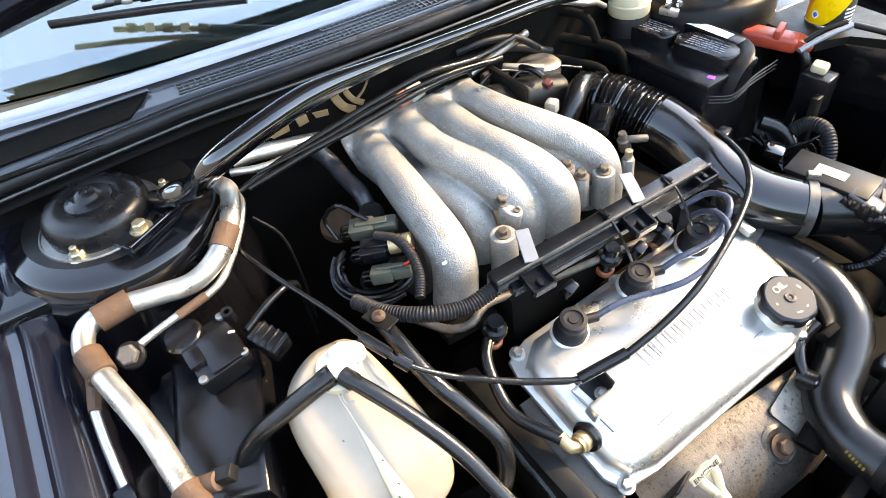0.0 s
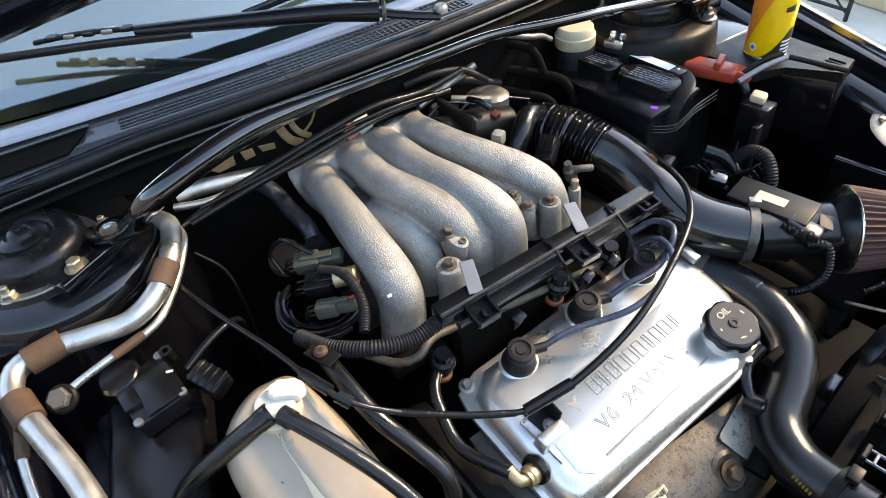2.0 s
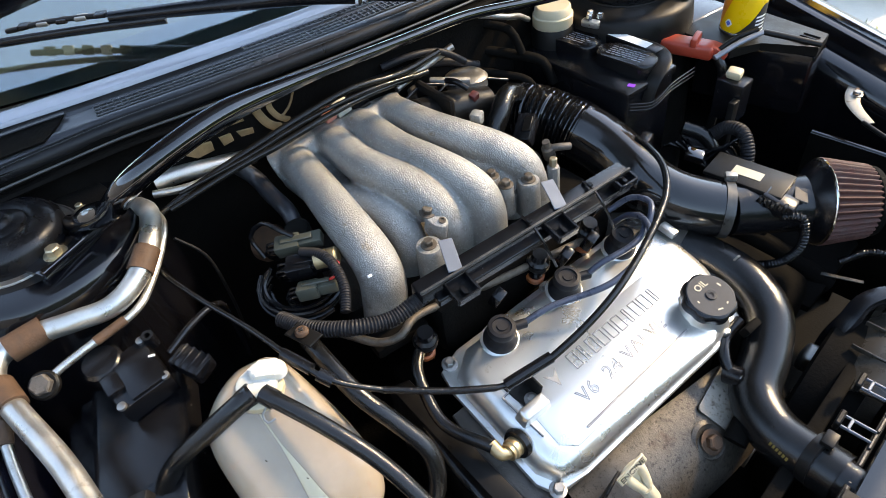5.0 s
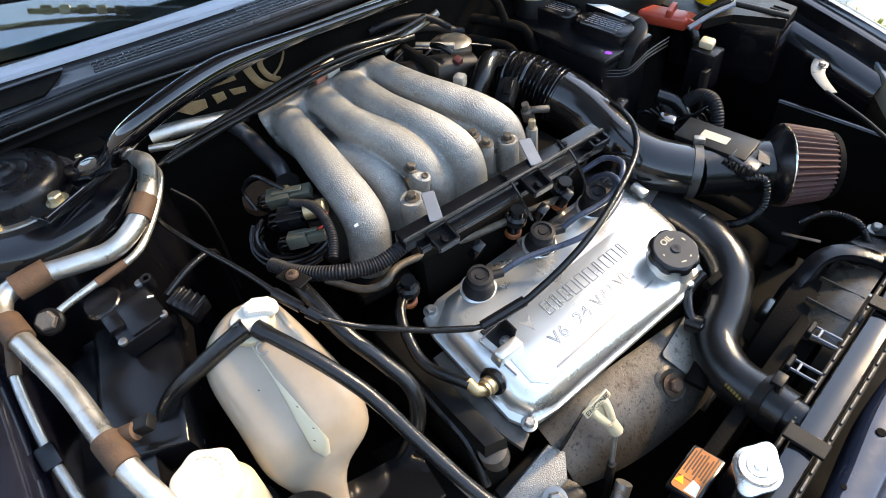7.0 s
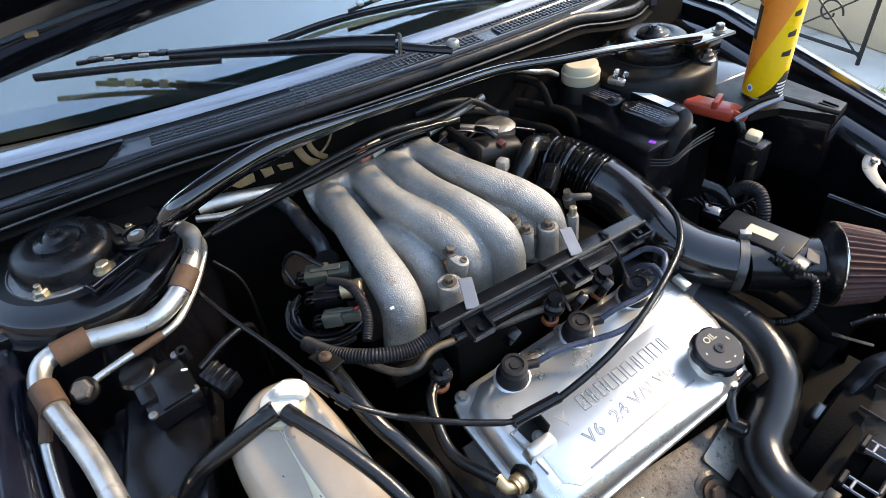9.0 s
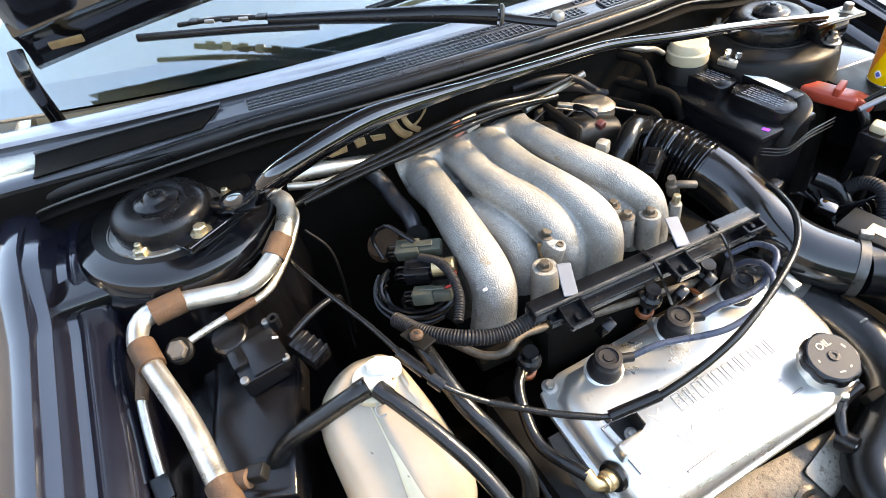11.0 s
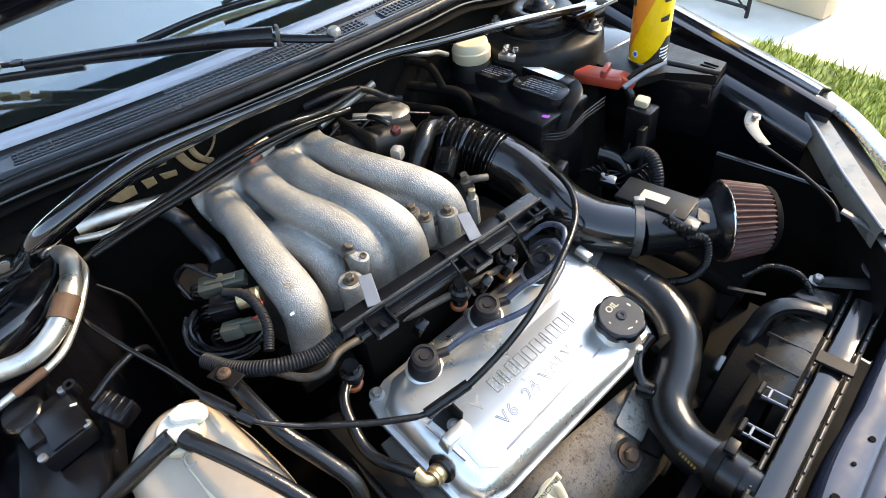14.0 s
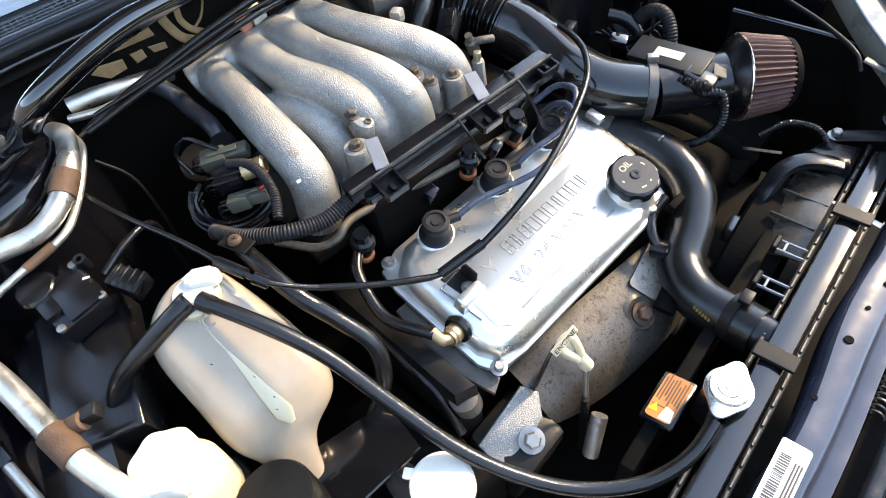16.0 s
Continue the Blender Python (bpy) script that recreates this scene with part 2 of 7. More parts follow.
COWLP = surface("grey_cowl_plastic", (0.05, 0.054, 0.063), 0.2, 0.0, 0.15, 8, 0.06, 900, [((0.11, 0.11, 0.115), -0.2, 10)])
# Paler than the cowl plastic: the reflected sky is put into the grey.
STRIP = surface("sky_sheen_trim", (0.3, 0.32, 0.37), 0.2, 0.0, 0.1, 8, 0.03, 900, spread=0.05, coat=0.5)
RUBBER = surface("rubber_hose", (0.007, 0.007, 0.007), 0.16, 0.0, 0.3, 30, 0.2, 420, [((0.015, 0.0135, 0.0125), -0.1, 60)], spread=0.08, spec=0.4)
MATT = surface("matt_rubber", (0.012, 0.012, 0.014), 0.5, 0.0, 0.3, 40, 0.12, 500, [((0.03, 0.028, 0.026), -0.3, 60)], spec=0.2)
CAPFACE = surface("cap_face", (0.05, 0.052, 0.056), 0.42, 0.0, 0.15, 40, 0.05, spec=0.12)
SEAL = surface("rubber_seal", (0.01, 0.01, 0.011), 0.36, 0.0, 0.3, 12, 0.2, 500, [((0.035, 0.03, 0.026), -0.1, 25)], spec=0.3)
TUBEP = surface("smooth_tube_plastic", (0.007, 0.0068, 0.007), 0.12, 0.0, 0.25, 12, 0.03, 300, [((0.03, 0.026, 0.02), -0.35, 40)], spread=0.05, spec=0.45, coat=0.4)
OLDHOSE = surface("faded_hose", (0.02, 0.022, 0.027), 0.4, 0.0, 0.3, 20, 0.1)
LEAD = surface("blue_grey_lead", (0.045, 0.057, 0.09), 0.3, 0.0, 0.2, 30, 0.1)
MILK = surface("milky_plastic", (0.33, 0.27, 0.205), 0.2, 0.0, 0.14, 9, 0.05, 200, [((0.36, 0.22, 0.15), 0.15, 8)], sss=0.3, spread=0.08)
CREAM = surface("cream_plastic", (0.52, 0.45, 0.31), 0.45, 0.0, 0.08, 20, 0.1, 400, [((0.5, 0.4, 0.25), -0.1, 40)], sss=0.2)
WHITE = surface("white_plastic", (0.64, 0.62, 0.55), 0.4, 0.0, 0.06, 20, 0.08, 400, [((0.5, 0.45, 0.35), -0.2, 60)], sss=0.2)
OLIVE = surface("grey_green_plastic", (0.055, 0.058, 0.045), 0.36, 0.0, 0.15, 40, 0.08)
REDP = surface("red_plastic", (0.42, 0.05, 0.025), 0.4, 0.0, 0.2, 30, 0.1)
ORANGEP = surface("orange_plastic", (0.36, 0.1, 0.03), 0.4, 0.0, 0.15, 40, 0.1)
DARKRED = surface("dark_red_plastic", (0.12, 0.03, 0.025), 0.45, 0.0, 0.25, 60, 0.2)
WHITEWALL = surface("white_wall", (0.8, 0.78, 0.73), 0.85, 0.0, 0.08, 1.5, 0.2, 40)
REDW = surface("red_wire", (0.55, 0.03, 0.02), 0.4, 0.0, 0.1, 40, 0.0)
TAN = surface("tan_tape", (0.2, 0.125, 0.055), 0.6, 0.0, 0.3, 60, 0.3)
PAPER = surface("white_label", (0.78, 0.78, 0.76), 0.5, 0.0, 0.05, 20, 0.0)
# Black of print; also paints the shade in the grille's slots.
INK = surface("print_and_slot_black", (0.02, 0.02, 0.02), 0.5, 0.0, 0.1, 20, 0.0)
ORANGEL = surface("orange_label", (0.4, 0.13, 0.02), 0.5, 0.0, 0.25, 40, 0.0, 400, [((0.3, 0.13, 0.05), 0.1, 160)])
FADED = surface("faded_gold_print", (0.2, 0.14, 0.03), 0.4, 0.2, 0.3, 60, 0.0)
YELLOW = surface("yellow_print", (0.9, 0.53, 0.01), 0.3, 0.0, 0.05, 20, 0.0)
ORANGEC = surface("orange_print", (0.85, 0.25, 0.03), 0.3, 0.0, 0.05, 20, 0.0)
PURPLE = surface("purple_print", (0.3, 0.06, 0.6), 0.35, 0.0, 0.05, 20, 0.0)
BLUEP = surface("blue_print", (0.06, 0.12, 0.5), 0.35, 0.0, 0.05, 20, 0.0)
FILTER = surface("dark_red_gauze", (0.055, 0.015, 0.01), 0.65, 0.0, 0.35, 60, 0.4, 1200)
SHIELD = surface("heat_stained_steel", (0.085, 0.074, 0.06), 0.4, 0.5, 0.5, 9, 0.25, 420, [((0.042, 0.024, 0.014), 0.45, 11), ((0.008, 0.006, 0.005), 0.4, 130), ((0.01, 0.007, 0.005), 0.3, 260), ((0.01, 0.008, 0.006), 0.15, 14)])
CASTPALE = surface("pale_bracket_metal", (0.22, 0.205, 0.175), 0.42, 0.6, 0.25, 30, 0.2, 400, [((0.09, 0.065, 0.04), 0.1, 60)])
STAINED = surface("stained_bare_steel", (0.2, 0.185, 0.155), 0.42, 0.5, 0.3, 20, 0.2, 420, [((0.05, 0.035, 0.02), 0.2, 60), ((0.012, 0.009, 0.007), 0.25, 170)])
CASTDIRT = surface("oily_casting", (0.09, 0.08, 0.07), 0.6, 0.4, 0.4, 20, 0.5, 300, [((0.03, 0.025, 0.02), 0.4, 30)])
GREYTAB = surface("grey_painted_tab", (0.17, 0.19, 0.225), 0.45, 0.3, 0.1, 30, 0.1)
LAMPGREY = surface("lamp_housing_plastic", (0.2, 0.19, 0.165), 0.34, 0.2, 0.2, 20, 0.08, 500, [((0.07, 0.06, 0.05), 0.0, 30)])
DASH = surface("dash_plastic", (0.04, 0.048, 0.046), 0.6, 0.0, 0.2, 6, 0.1)
WALLP = surface("cream_wall", (0.66, 0.53, 0.37), 0.85, 0.0, 0.12, 2, 0.3, 60, [((0.5, 0.42, 0.32), 0.0, 1.5)])
CONCRETE = surface("pale_concrete", (0.62, 0.58, 0.5), 0.85, 0.0, 0.2, 2, 0.4, 60, [((0.33, 0.3, 0.25), 0.1, 3)])
LAWN = surface("lawn", (0.22, 0.27, 0.06), 0.8, 0.0, 0.45, 3, 0.6, 40, [((0.25, 0.22, 0.08), 0.0, 5)])
BRICKW = surface("grey_render", (0.13, 0.13, 0.135), 0.85, 0.0, 0.25, 1.5, 0.3, 40)
HEDGE = surface("unseen_wall_green", (0.04, 0.06, 0.02), 0.9, 0.0, 0.5, 6, 0.6, 30)
IRON = surface("painted_iron", (0.03, 0.03, 0.03), 0.5, 0.5, 0.2, 10, 0.1)
LEAF = surface("leaf", (0.3, 0.34, 0.05), 0.5, 0.0, 0.4, 20, 0.1)

GLASS = bpy.data.materials.new("tinted_glass")
GLASS.use_nodes = True
g = GLASS.node_tree.nodes["Principled BSDF"]
g.inputs["Base Color"].default_value = (0.66, 0.84, 0.82, 1)
g.inputs["Roughness"].default_value = 0.02
g.inputs["Transmission Weight"].default_value = 1.0
g.inputs["IOR"].default_value = 2.5
LENS = bpy.data.materials.new("clear_lens")
LENS.use_nodes = True
g = LENS.node_tree.nodes["Principled BSDF"]
g.inputs["Base Color"].default_value = (0.92, 0.93, 0.95, 1)
g.inputs["Roughness"].default_value = 0.08
g.inputs["Transmission Weight"].default_value = 1.0

# ---- surroundings ----
def flat(name, x0, x1, y0, y1, z, material, label, category, thick=0.1, cells=1):
    xs = [x0 + (x1 - x0) * i / cells for i in range(cells + 1)]
    ys = [y0 + (y1 - y0) * i / cells for i in range(cells + 1)]
    return single(name, slab(bmesh.new(), [[(x, y, z) for y in ys] for x in xs], thick), material, label, category, kind="structure")


flat("ground", -300, 300, -300, 300, 0.0, CONCRETE, "pale sunlit concrete drive under the car", "ground")
flat("lawn", -0.9, 9.0, 1.1, 2.45, 0.02, LAWN, "patchy sunlit green lawn beside the drive", "lawn", 0.015)
tagged(part("wall_far", boxed((2.2, 0.12, 0.3), pose(-1.88, 2.95, 0, 0, 0, -3), 0.02), WALLP), "low cream rendered garden wall beside the lawn", "wall", kind="structure")
tagged(part("wall_house", boxed((24, 0.2, 3.0), pose(-1, 9.0, 0), 0.02), WHITEWALL), "white painted house wall beyond the garden", "wall", kind="structure")
fence = thing("iron_fence", "black wrought iron garden fence with a crossed lattice", "fence", (-1.8, 2.66, 0))
for k in range(5):
    x = -2.76 + 0.42 * k
    part("post", tube([(x, 2.66, 0.0), (x, 2.66, 0.42)], 0.011, seg=8), IRON, fence)
    if k < 4:
        part("lattice_bar", tube([(x, 2.66, 0.04), (x + 0.42, 2.66, 0.36)], 0.005, seg=6), IRON, fence)
        part("lattice_bar", tube([(x + 0.42, 2.648, 0.04), (x, 2.648, 0.36)], 0.005, seg=6), IRON, fence)
        part("scroll", tube([(x + 0.21 + 0.07 * math.cos(a) * (1 - a / 9), 2.66, 0.2 + 0.07 * math.sin(a) * (1 - a / 9)) for a in [0.45 * j for j in range(15)]], 0.005, seg=6), IRON, fence)
for z in (0.05, 0.37):
    part("rail", tube([(-2.76, 2.66, z), (-1.08, 2.66, z)], 0.009, seg=8), IRON, fence)
# Unseen wall added to cut the sky's fill from the near side.
tagged(part("wall_near", boxed((16, 0.2, 2.6), pose(0, -4.2, 0), 0.02), BRICKW), "unseen grey wall added to block sky light beside the drive", "wall", kind="structure")
# Another added, unseen wall: it holds back light from ahead of the car.
tagged(part("wall_front", boxed((0.3, 12, 2.3), pose(4.6, 0, 0), 0.05), HEDGE), "unseen dark wall added to block light in front of the car", "wall", kind="structure")

# grass tufts on the lawn
bm = bmesh.new()
rnd = random.Random(4)
for k in range(5200):
    x, y = rnd.uniform(-0.88, 1.2), rnd.uniform(1.12, 2.44)
    for j in range(3):
        a, h, w = rnd.uniform(0, 6.283), rnd.uniform(0.02, 0.06), 0.004
        d = Vector((math.cos(a), math.sin(a), 0))
        s = Vector((-d.y, d.x, 0)) * w
        o = Vector((x, y, 0.02))
        tip = o + d * h * 0.6 + Vector((0, 0, h))
        bm.faces.new([bm.verts.new(o - s), bm.verts.new(o + s), bm.verts.new(tip)])
tagged(part("grass", bm, LEAF), "short green grass blades on the lawn", "grass", kind="stuff")

# ---- the car's body round the engine bay ----
def cowl_x(y):
    return -0.415 - 0.22 * y * y


def seal_x(y):
    return -0.411 - 0.22 * y * y if y > -0.42 else -0.4498 - 0.07 * (-0.42 - y)


def seal_z(y):
    return 1.022 - 0.06 * y * y


car = thing("car_body", "black painted car body round the open engine bay", "car", (0, 0, 0.0))
ys = [-0.86 + 1.62 * i / 26 for i in range(27)]
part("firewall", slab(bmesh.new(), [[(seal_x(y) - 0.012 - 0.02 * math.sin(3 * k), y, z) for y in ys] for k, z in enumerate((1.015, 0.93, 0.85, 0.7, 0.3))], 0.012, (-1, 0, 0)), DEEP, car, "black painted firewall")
# Added sheet that hides the ground, so the bay's floor reads as shade.
part("undertray", boxed((1.15, 1.5, 0.01), pose(0.05, 0, 0.3), 0.002), DEEP, car, "near-black sheet added to close the bay's floor")
for x, y in ((-0.39, -0.72), (-0.39, 0.72)):
    part("wheel", turned([(0.19, -0.1), (0.3, -0.1), (0.31, -0.07), (0.31, 0.07), (0.3, 0.1), (0.19, 0.1)], along((x, y, 0.31), (0, 1, 0)), seg=40), RUBBER, car, "black tyre")
part("roof", slab(bmesh.new(), [[(x - 0.1 * y * y, y, z - 0.05 * y * y) for y in ys] for x, z in ((-1.49, 1.553), (-1.8, 1.585), (-2.3, 1.58), (-2.66, 1.53))], 0.01), BODY, car, "black painted roof")
for side in (-1, 1):
    part("door_panel", slab(bmesh.new(), [[(x, side * (0.78 + bulge), z) for x in (-0.92, -1.3, -1.8, -2.3, -2.7)] for z, bulge in ((0.96, 0.0), (0.85, 0.06), (0.6, 0.09), (0.3, 0.06))], 0.01, (0, -side, 0)), BODY, car, "black painted door")
# inner wings: a flat wall with a rolled top flange
def crest(x, side):
    if side > 0:
        return 0.935 - 0.19 * max(0.0, x + 0.46) - 0.1 * max(0.0, x) ** 1.5
    u = max(0.0, min(1.0, (x + 0.4) / 0.13))
    return 0.981 - 0.045 * u * u * (3 - 2 * u) - 0.17 * max(0.0, x + 0.27)


for side in (-1, 1):
    rows = []
    xs = [-0.62 + (1.1 if side < 0 else 0.72) * i / 60 for i in range(61)]
    for z, off in ((0.3, 0.0), (0.7, 0.0), (-0.07, 0.0), (-0.05, 0.004), (-0.04, 0.015), (-0.036, 0.035), (-0.046, 0.045), (-0.044, 0.06), (-0.012, 0.068), (-0.008, 0.085)):
        rows.append([(x, side * (0.70 + off), z if z > 0.1 else crest(x, side) + z) for x in xs])
    part("inner_wing", slab(bmesh.new(), rows, 0.004, (0, side, -0.2)), BAY if side > 0 else BODY, car)
# outer wings
for side in (-1, 1):
    rows = []
    xs = [-0.9 + (1.5 if side < 0 else 0.96) * i / 24 for i in range(25)]
    for d, dz in ((0.0, -0.012), (0.008, 0.0), (0.022, 0.0), (0.06, -0.02), (0.1, -0.08), (0.12, -0.2), (0.12, -0.5)):
        rows.append([(x, side * (0.782 + d - (0.10 * max(0, x) ** 1.5 if side < 0 else 0)), crest(x, side) + dz) for x in xs])
    part("outer_wing", slab(bmesh.new(), rows, 0.003, (0, 0, -1)), BODY, car, "glossy black wing panel")


def strut_tower(cx, cy, top, side, r):
    """A pressed tower top that flares into the inner wing."""
    bm = bmesh.new()
    prof = [(0.03, top), (r - 0.03, top), (r - 0.02, top - 0.004), (r - 0.006, top - 0.006), (r + 0.002, top - 0.014), (r + 0.006, top - 0.04), (r + 0.01, top - 0.11), (r + 0.02, top - 0.2), (r + 0.03, top - 0.45)]
    part("tower_top", turned([(0.03, top + 0.0012), (r - 0.034, top + 0.0012), (r - 0.031, top + 0.0002)], pose(cx, cy, 0), seg=48), DULL, car, "dusty black tower top")
    lathe(bm, prof, pose(cx, cy, 0), seg=48)
    part("strut_tower", bm, BAY if side < 0 else DULL, car, "black pressed steel strut tower")
    web = boxed((0.26, 0.16, 0.03), pose(cx - 0.02, cy + side * 0.11, top - 0.05 - (0.04 if side > 0 else 0)), 0.012, 3)
    part("tower_gusset", web, BAY, car)


strut_tower(-0.425, -0.588, 0.95, -1, 0.15)
strut_tower(-0.388, 0.5, 0.94, 1, 0.125)

# ---- windscreen, cowl, seal, wiper ----
screen = thing("windscreen", "dark tinted raked windscreen reflecting the sky", "windscreen", (-0.6, 0, 1.04))
rows = [[(cowl_x(y) - 0.162 - 0.9 * u - 0.10 * y * y, y, 1.036 + 0.52 * u - (0.055 - 0.1 * min(u, 0.25)) * y * y) for y in ys] for u in (0, 0.15, 0.3, 0.5, 0.75, 1.0)]
pane = part("pane", slab(bmesh.new(), rows, 0.004), GLASS, screen)
pane.visible_shadow = False
rows = [[(cowl_x(y) - 0.162 - 0.9 * u - 0.10 * y * y, y, 1.0295 + 0.52 * u - (0.055 - 0.1 * min(u, 0.25)) * y * y) for y in ys] for u in (0, 0.03, 0.06)]
part("frit_band", slab(bmesh.new(), rows, 0.001), INK, screen, "black printed border")
part("dashboard", slab(bmesh.new(), [[(cowl_x(y) - 0.19 - d, y, z - 0.06 * y * y) for y in ys] for d, z in ((0, 1.0), (0.2, 1.03), (0.45, 1.06), (0.72, 1.05), (0.78, 0.95), (1.9, 0.7), (2.0, 1.5))], 0.02), DASH, screen, "dark dashboard top")

def behind(y, d, z):
    """A place d metres behind the seal, spread to meet the windscreen's curve."""
    w = min(1.0, d / 0.09)
    return (seal_x(y) * (1 - w) + (cowl_x(y) + 0.004) * w - d, y, z - 0.05 * y * y)


cowl = thing("cowl_panel", "grey plastic cowl panel with slotted air grille", "cowl", (-0.5, 0, 1.03))
part("panel", slab(bmesh.new(), [[behind(y, d, z) for y in ys] for d, z in ((0.024, 1.012), (0.028, 1.026), (0.034, 1.033), (0.038, 1.036), (0.051, 1.036), (0.055, 1.032), (0.09, 1.0335), (0.094, 1.037))], 0.004), COWLP, cowl, "smooth blue-grey lip in front of the grille")
part("trough", slab(bmesh.new(), [[behind(y, d, z) for y in ys] for d, z in ((0.0935, 1.034), (0.1, 1.031), (0.112, 1.031), (0.122, 1.034))], 0.004), DULL, cowl, "dark band behind the grille")
part("edge_strip", slab(bmesh.new(), [[behind(y, d, z) for y in ys] for d, z in ((0.12, 1.033), (0.124, 1.04), (0.136, 1.0425), (0.154, 1.0425), (0.168, 1.038))], 0.006), STRIP, cowl, "smooth grey edge strip, paled for the sky's reflection")


def grille(y0, y1, d0, d1, z, nrows, pitch):
    bm = bmesh.new()
    n = int((y1 - y0) / pitch)
    for i in range(n + 1):
        y = y0 + i * pitch
        x, _, zz = behind(y, (d0 + d1) / 2, z)
        block(bm, (d1 - d0, 0.0016, 0.003), pose(x, y, zz), 0)
    for r in range(nrows + 1):
        d = d0 + (d1 - d0) * r / nrows
        sweep(bm, [behind(y0 + (y1 - y0) * k / 8, d, z + 0.0015) for k in range(9)], 0.001, step=0.03, seg=6)
    return bm


def slot_shade(y0, y1, d0, d1, z):
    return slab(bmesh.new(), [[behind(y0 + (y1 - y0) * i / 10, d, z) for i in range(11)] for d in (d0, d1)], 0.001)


for y0, y1, d0, d1, z, n in ((-0.435, 0.16, 0.057, 0.088, 1.0345, 3), (-0.2, 0.1, 0.098, 0.11, 1.036, 1), (0.2, 0.5, 0.057, 0.088, 1.0345, 3), (0.16, 0.5, 0.098, 0.11, 1.036, 1)):
    # Black sheet under the bars paints the shade inside the slots.
    part("slot_shade", slot_shade(y0, y1, d0, d1, z), INK, cowl, "black sheet for the shade in the slots")
    tagged(part("grille_mesh", grille(y0, y1, d0, d1, z, n, 0.0095), COWLP, cowl), kind="stuff")
seal_line = [(-0.53, -0.86, 0.93), (-0.5, -0.8, 0.965)] + [(seal_x(y), y, seal_z(y)) for y in (-0.74, -0.6, -0.5, -0.42, -0.3, -0.1, 0.1, 0.25, 0.36)] + [(-0.438, 0.44, 1.0), (-0.455, 0.52, 0.985), (-0.5, 0.6, 0.975)]
seal = thing("bonnet_seal", "black rubber bulb seal along the cowl's front edge", "seal", (-0.42, 0, 1.0))
part("bulb", tube([(x - 0.02, y, z + 0.007) for x, y, z in seal_line], 0.009, step=0.02, seg=12, flat=1.2), SEAL, seal)
part("seal_channel", tube([(x - 0.006, y, z - 0.016) for x, y, z in seal_line], 0.011, step=0.02, seg=8, flat=0.5), DEEP, cowl, "black steel channel under the seal")
part("seal_lip", tube([(x - 0.034, y, z + 0.011) for x, y, z in seal_line[:11]], 0.004, step=0.02, seg=8), SEAL, seal)
part("seal_edge", tube([(x - 0.0055, y, z - 0.003) for x, y, z in seal_line], 0.0022, step=0.02, seg=6), CRIMP, seal, "thin paler edge along the bulb")
# cowl's near end: near-black sheet painting a recess's shade below a sloping ridge
rows = []
for k in range(9):
    u = k / 8
    inner, outer = (-0.6 + 0.049 * u, -0.76 + 0.285 * u), (-0.53 + 0.037 * u, -0.76 + 0.248 * u)
    rows.append([(inner[0] + (outer[0] - inner[0]) * j / 4, inner[1] + (outer[1] - inner[1]) * j / 4, 1.0385 - 0.05 * inner[1] ** 2 - 0.002 * (j % 4 > 0)) for j in range(5)])
part("end_shade", slab(bmesh.new(), rows, 0.003), DEEP, cowl, "near-black sheet for the shade in the end panel's recess")
part("end_rim", tube([(-0.602, -0.76, 1.012), (-0.575, -0.61, 1.022), (-0.551, -0.472, 1.029)], 0.003, seg=8), COWLP, cowl)
part("end_panel", prisms([(-0.66, 0.52), (-0.56, 0.5), (-0.5, 0.62), (-0.6, 0.72)], 0.97, 1.0, Matrix.Identity(4), 0.01, 3), COWLP, cowl)

wiper = thing("wiper", "black wiper arm and blade resting on the windscreen", "wiper", (-0.43, 0.06, 1.04))
part("arm", tube([(-0.425, 0.065, 1.058), (-0.445, 0.02, 1.068), (-0.47, -0.022, 1.078)], 0.011, flat=0.6), BLACK, wiper)
part("arm_sleeve", tube([(-0.468, -0.018, 1.079), (-0.5, -0.08, 1.087), (-0.57, -0.21, 1.094), (-0.647, -0.35, 1.1)], lambda r, s: 0.0175 - 0.008 * s, flat=0.9, seg=16), BLACK, wiper, "glossy black arm cover")
part("sleeve_cap", turned([(0.0178, 0), (0.018, 0.003), (0.014, 0.006), (0, 0.0065)], along((-0.466, -0.014, 1.0787), (0.42, 0.88, -0.12)), seg=20), CRIMP, wiper, "worn end of the cover")
part("pivot_nut", turned([(0.011, 0), (0.011, 0.008), (0.008, 0.012), (0, 0.013)], pose(-0.428, 0.07, 1.062), seg=16), STEEL, wiper)
part("blade", tube([(-0.6, -0.28, 1.087), (-0.66, -0.4, 1.092), (-0.735, -0.56, 1.095)], 0.0048, flat=1.5), RUBBER, wiper)
for i in range(5):
    part("bridge_slot", boxed((0.016, 0.018, 0.007), pose(-0.655 - 0.0145 * i, -0.36 - 0.026 * i, 1.102, 0, 0, -29), 0.002), STEEL if i % 2 else BLACK, wiper)
part("bridge", tube([(-0.645, -0.345, 1.104), (-0.69, -0.425, 1.107), (-0.725, -0.49, 1.102)], 0.005, flat=0.8), DULL, wiper, "grey bridge of the blade")
far_wiper = thing("wiper", "far black wiper arm and long blade across the windscreen", "wiper", (-0.59, 0.5, 1.03))
part("arm_sleeve", tube([(-0.585, 0.505, 1.03), (-0.6, 0.42, 1.05), (-0.612, 0.351, 1.066), (-0.628, 0.199, 1.091), (-0.63, 0.11, 1.097)], lambda r, s: 0.0125 - 0.006 * s, flat=0.8, seg=14), BLACK, far_wiper, "glossy black arm cover")
part("pivot_nut", turned([(0.013, 0), (0.013, 0.01), (0.009, 0.014), (0, 0.015)], pose(-0.58, 0.515, 1.02), seg=16), STEEL, far_wiper)
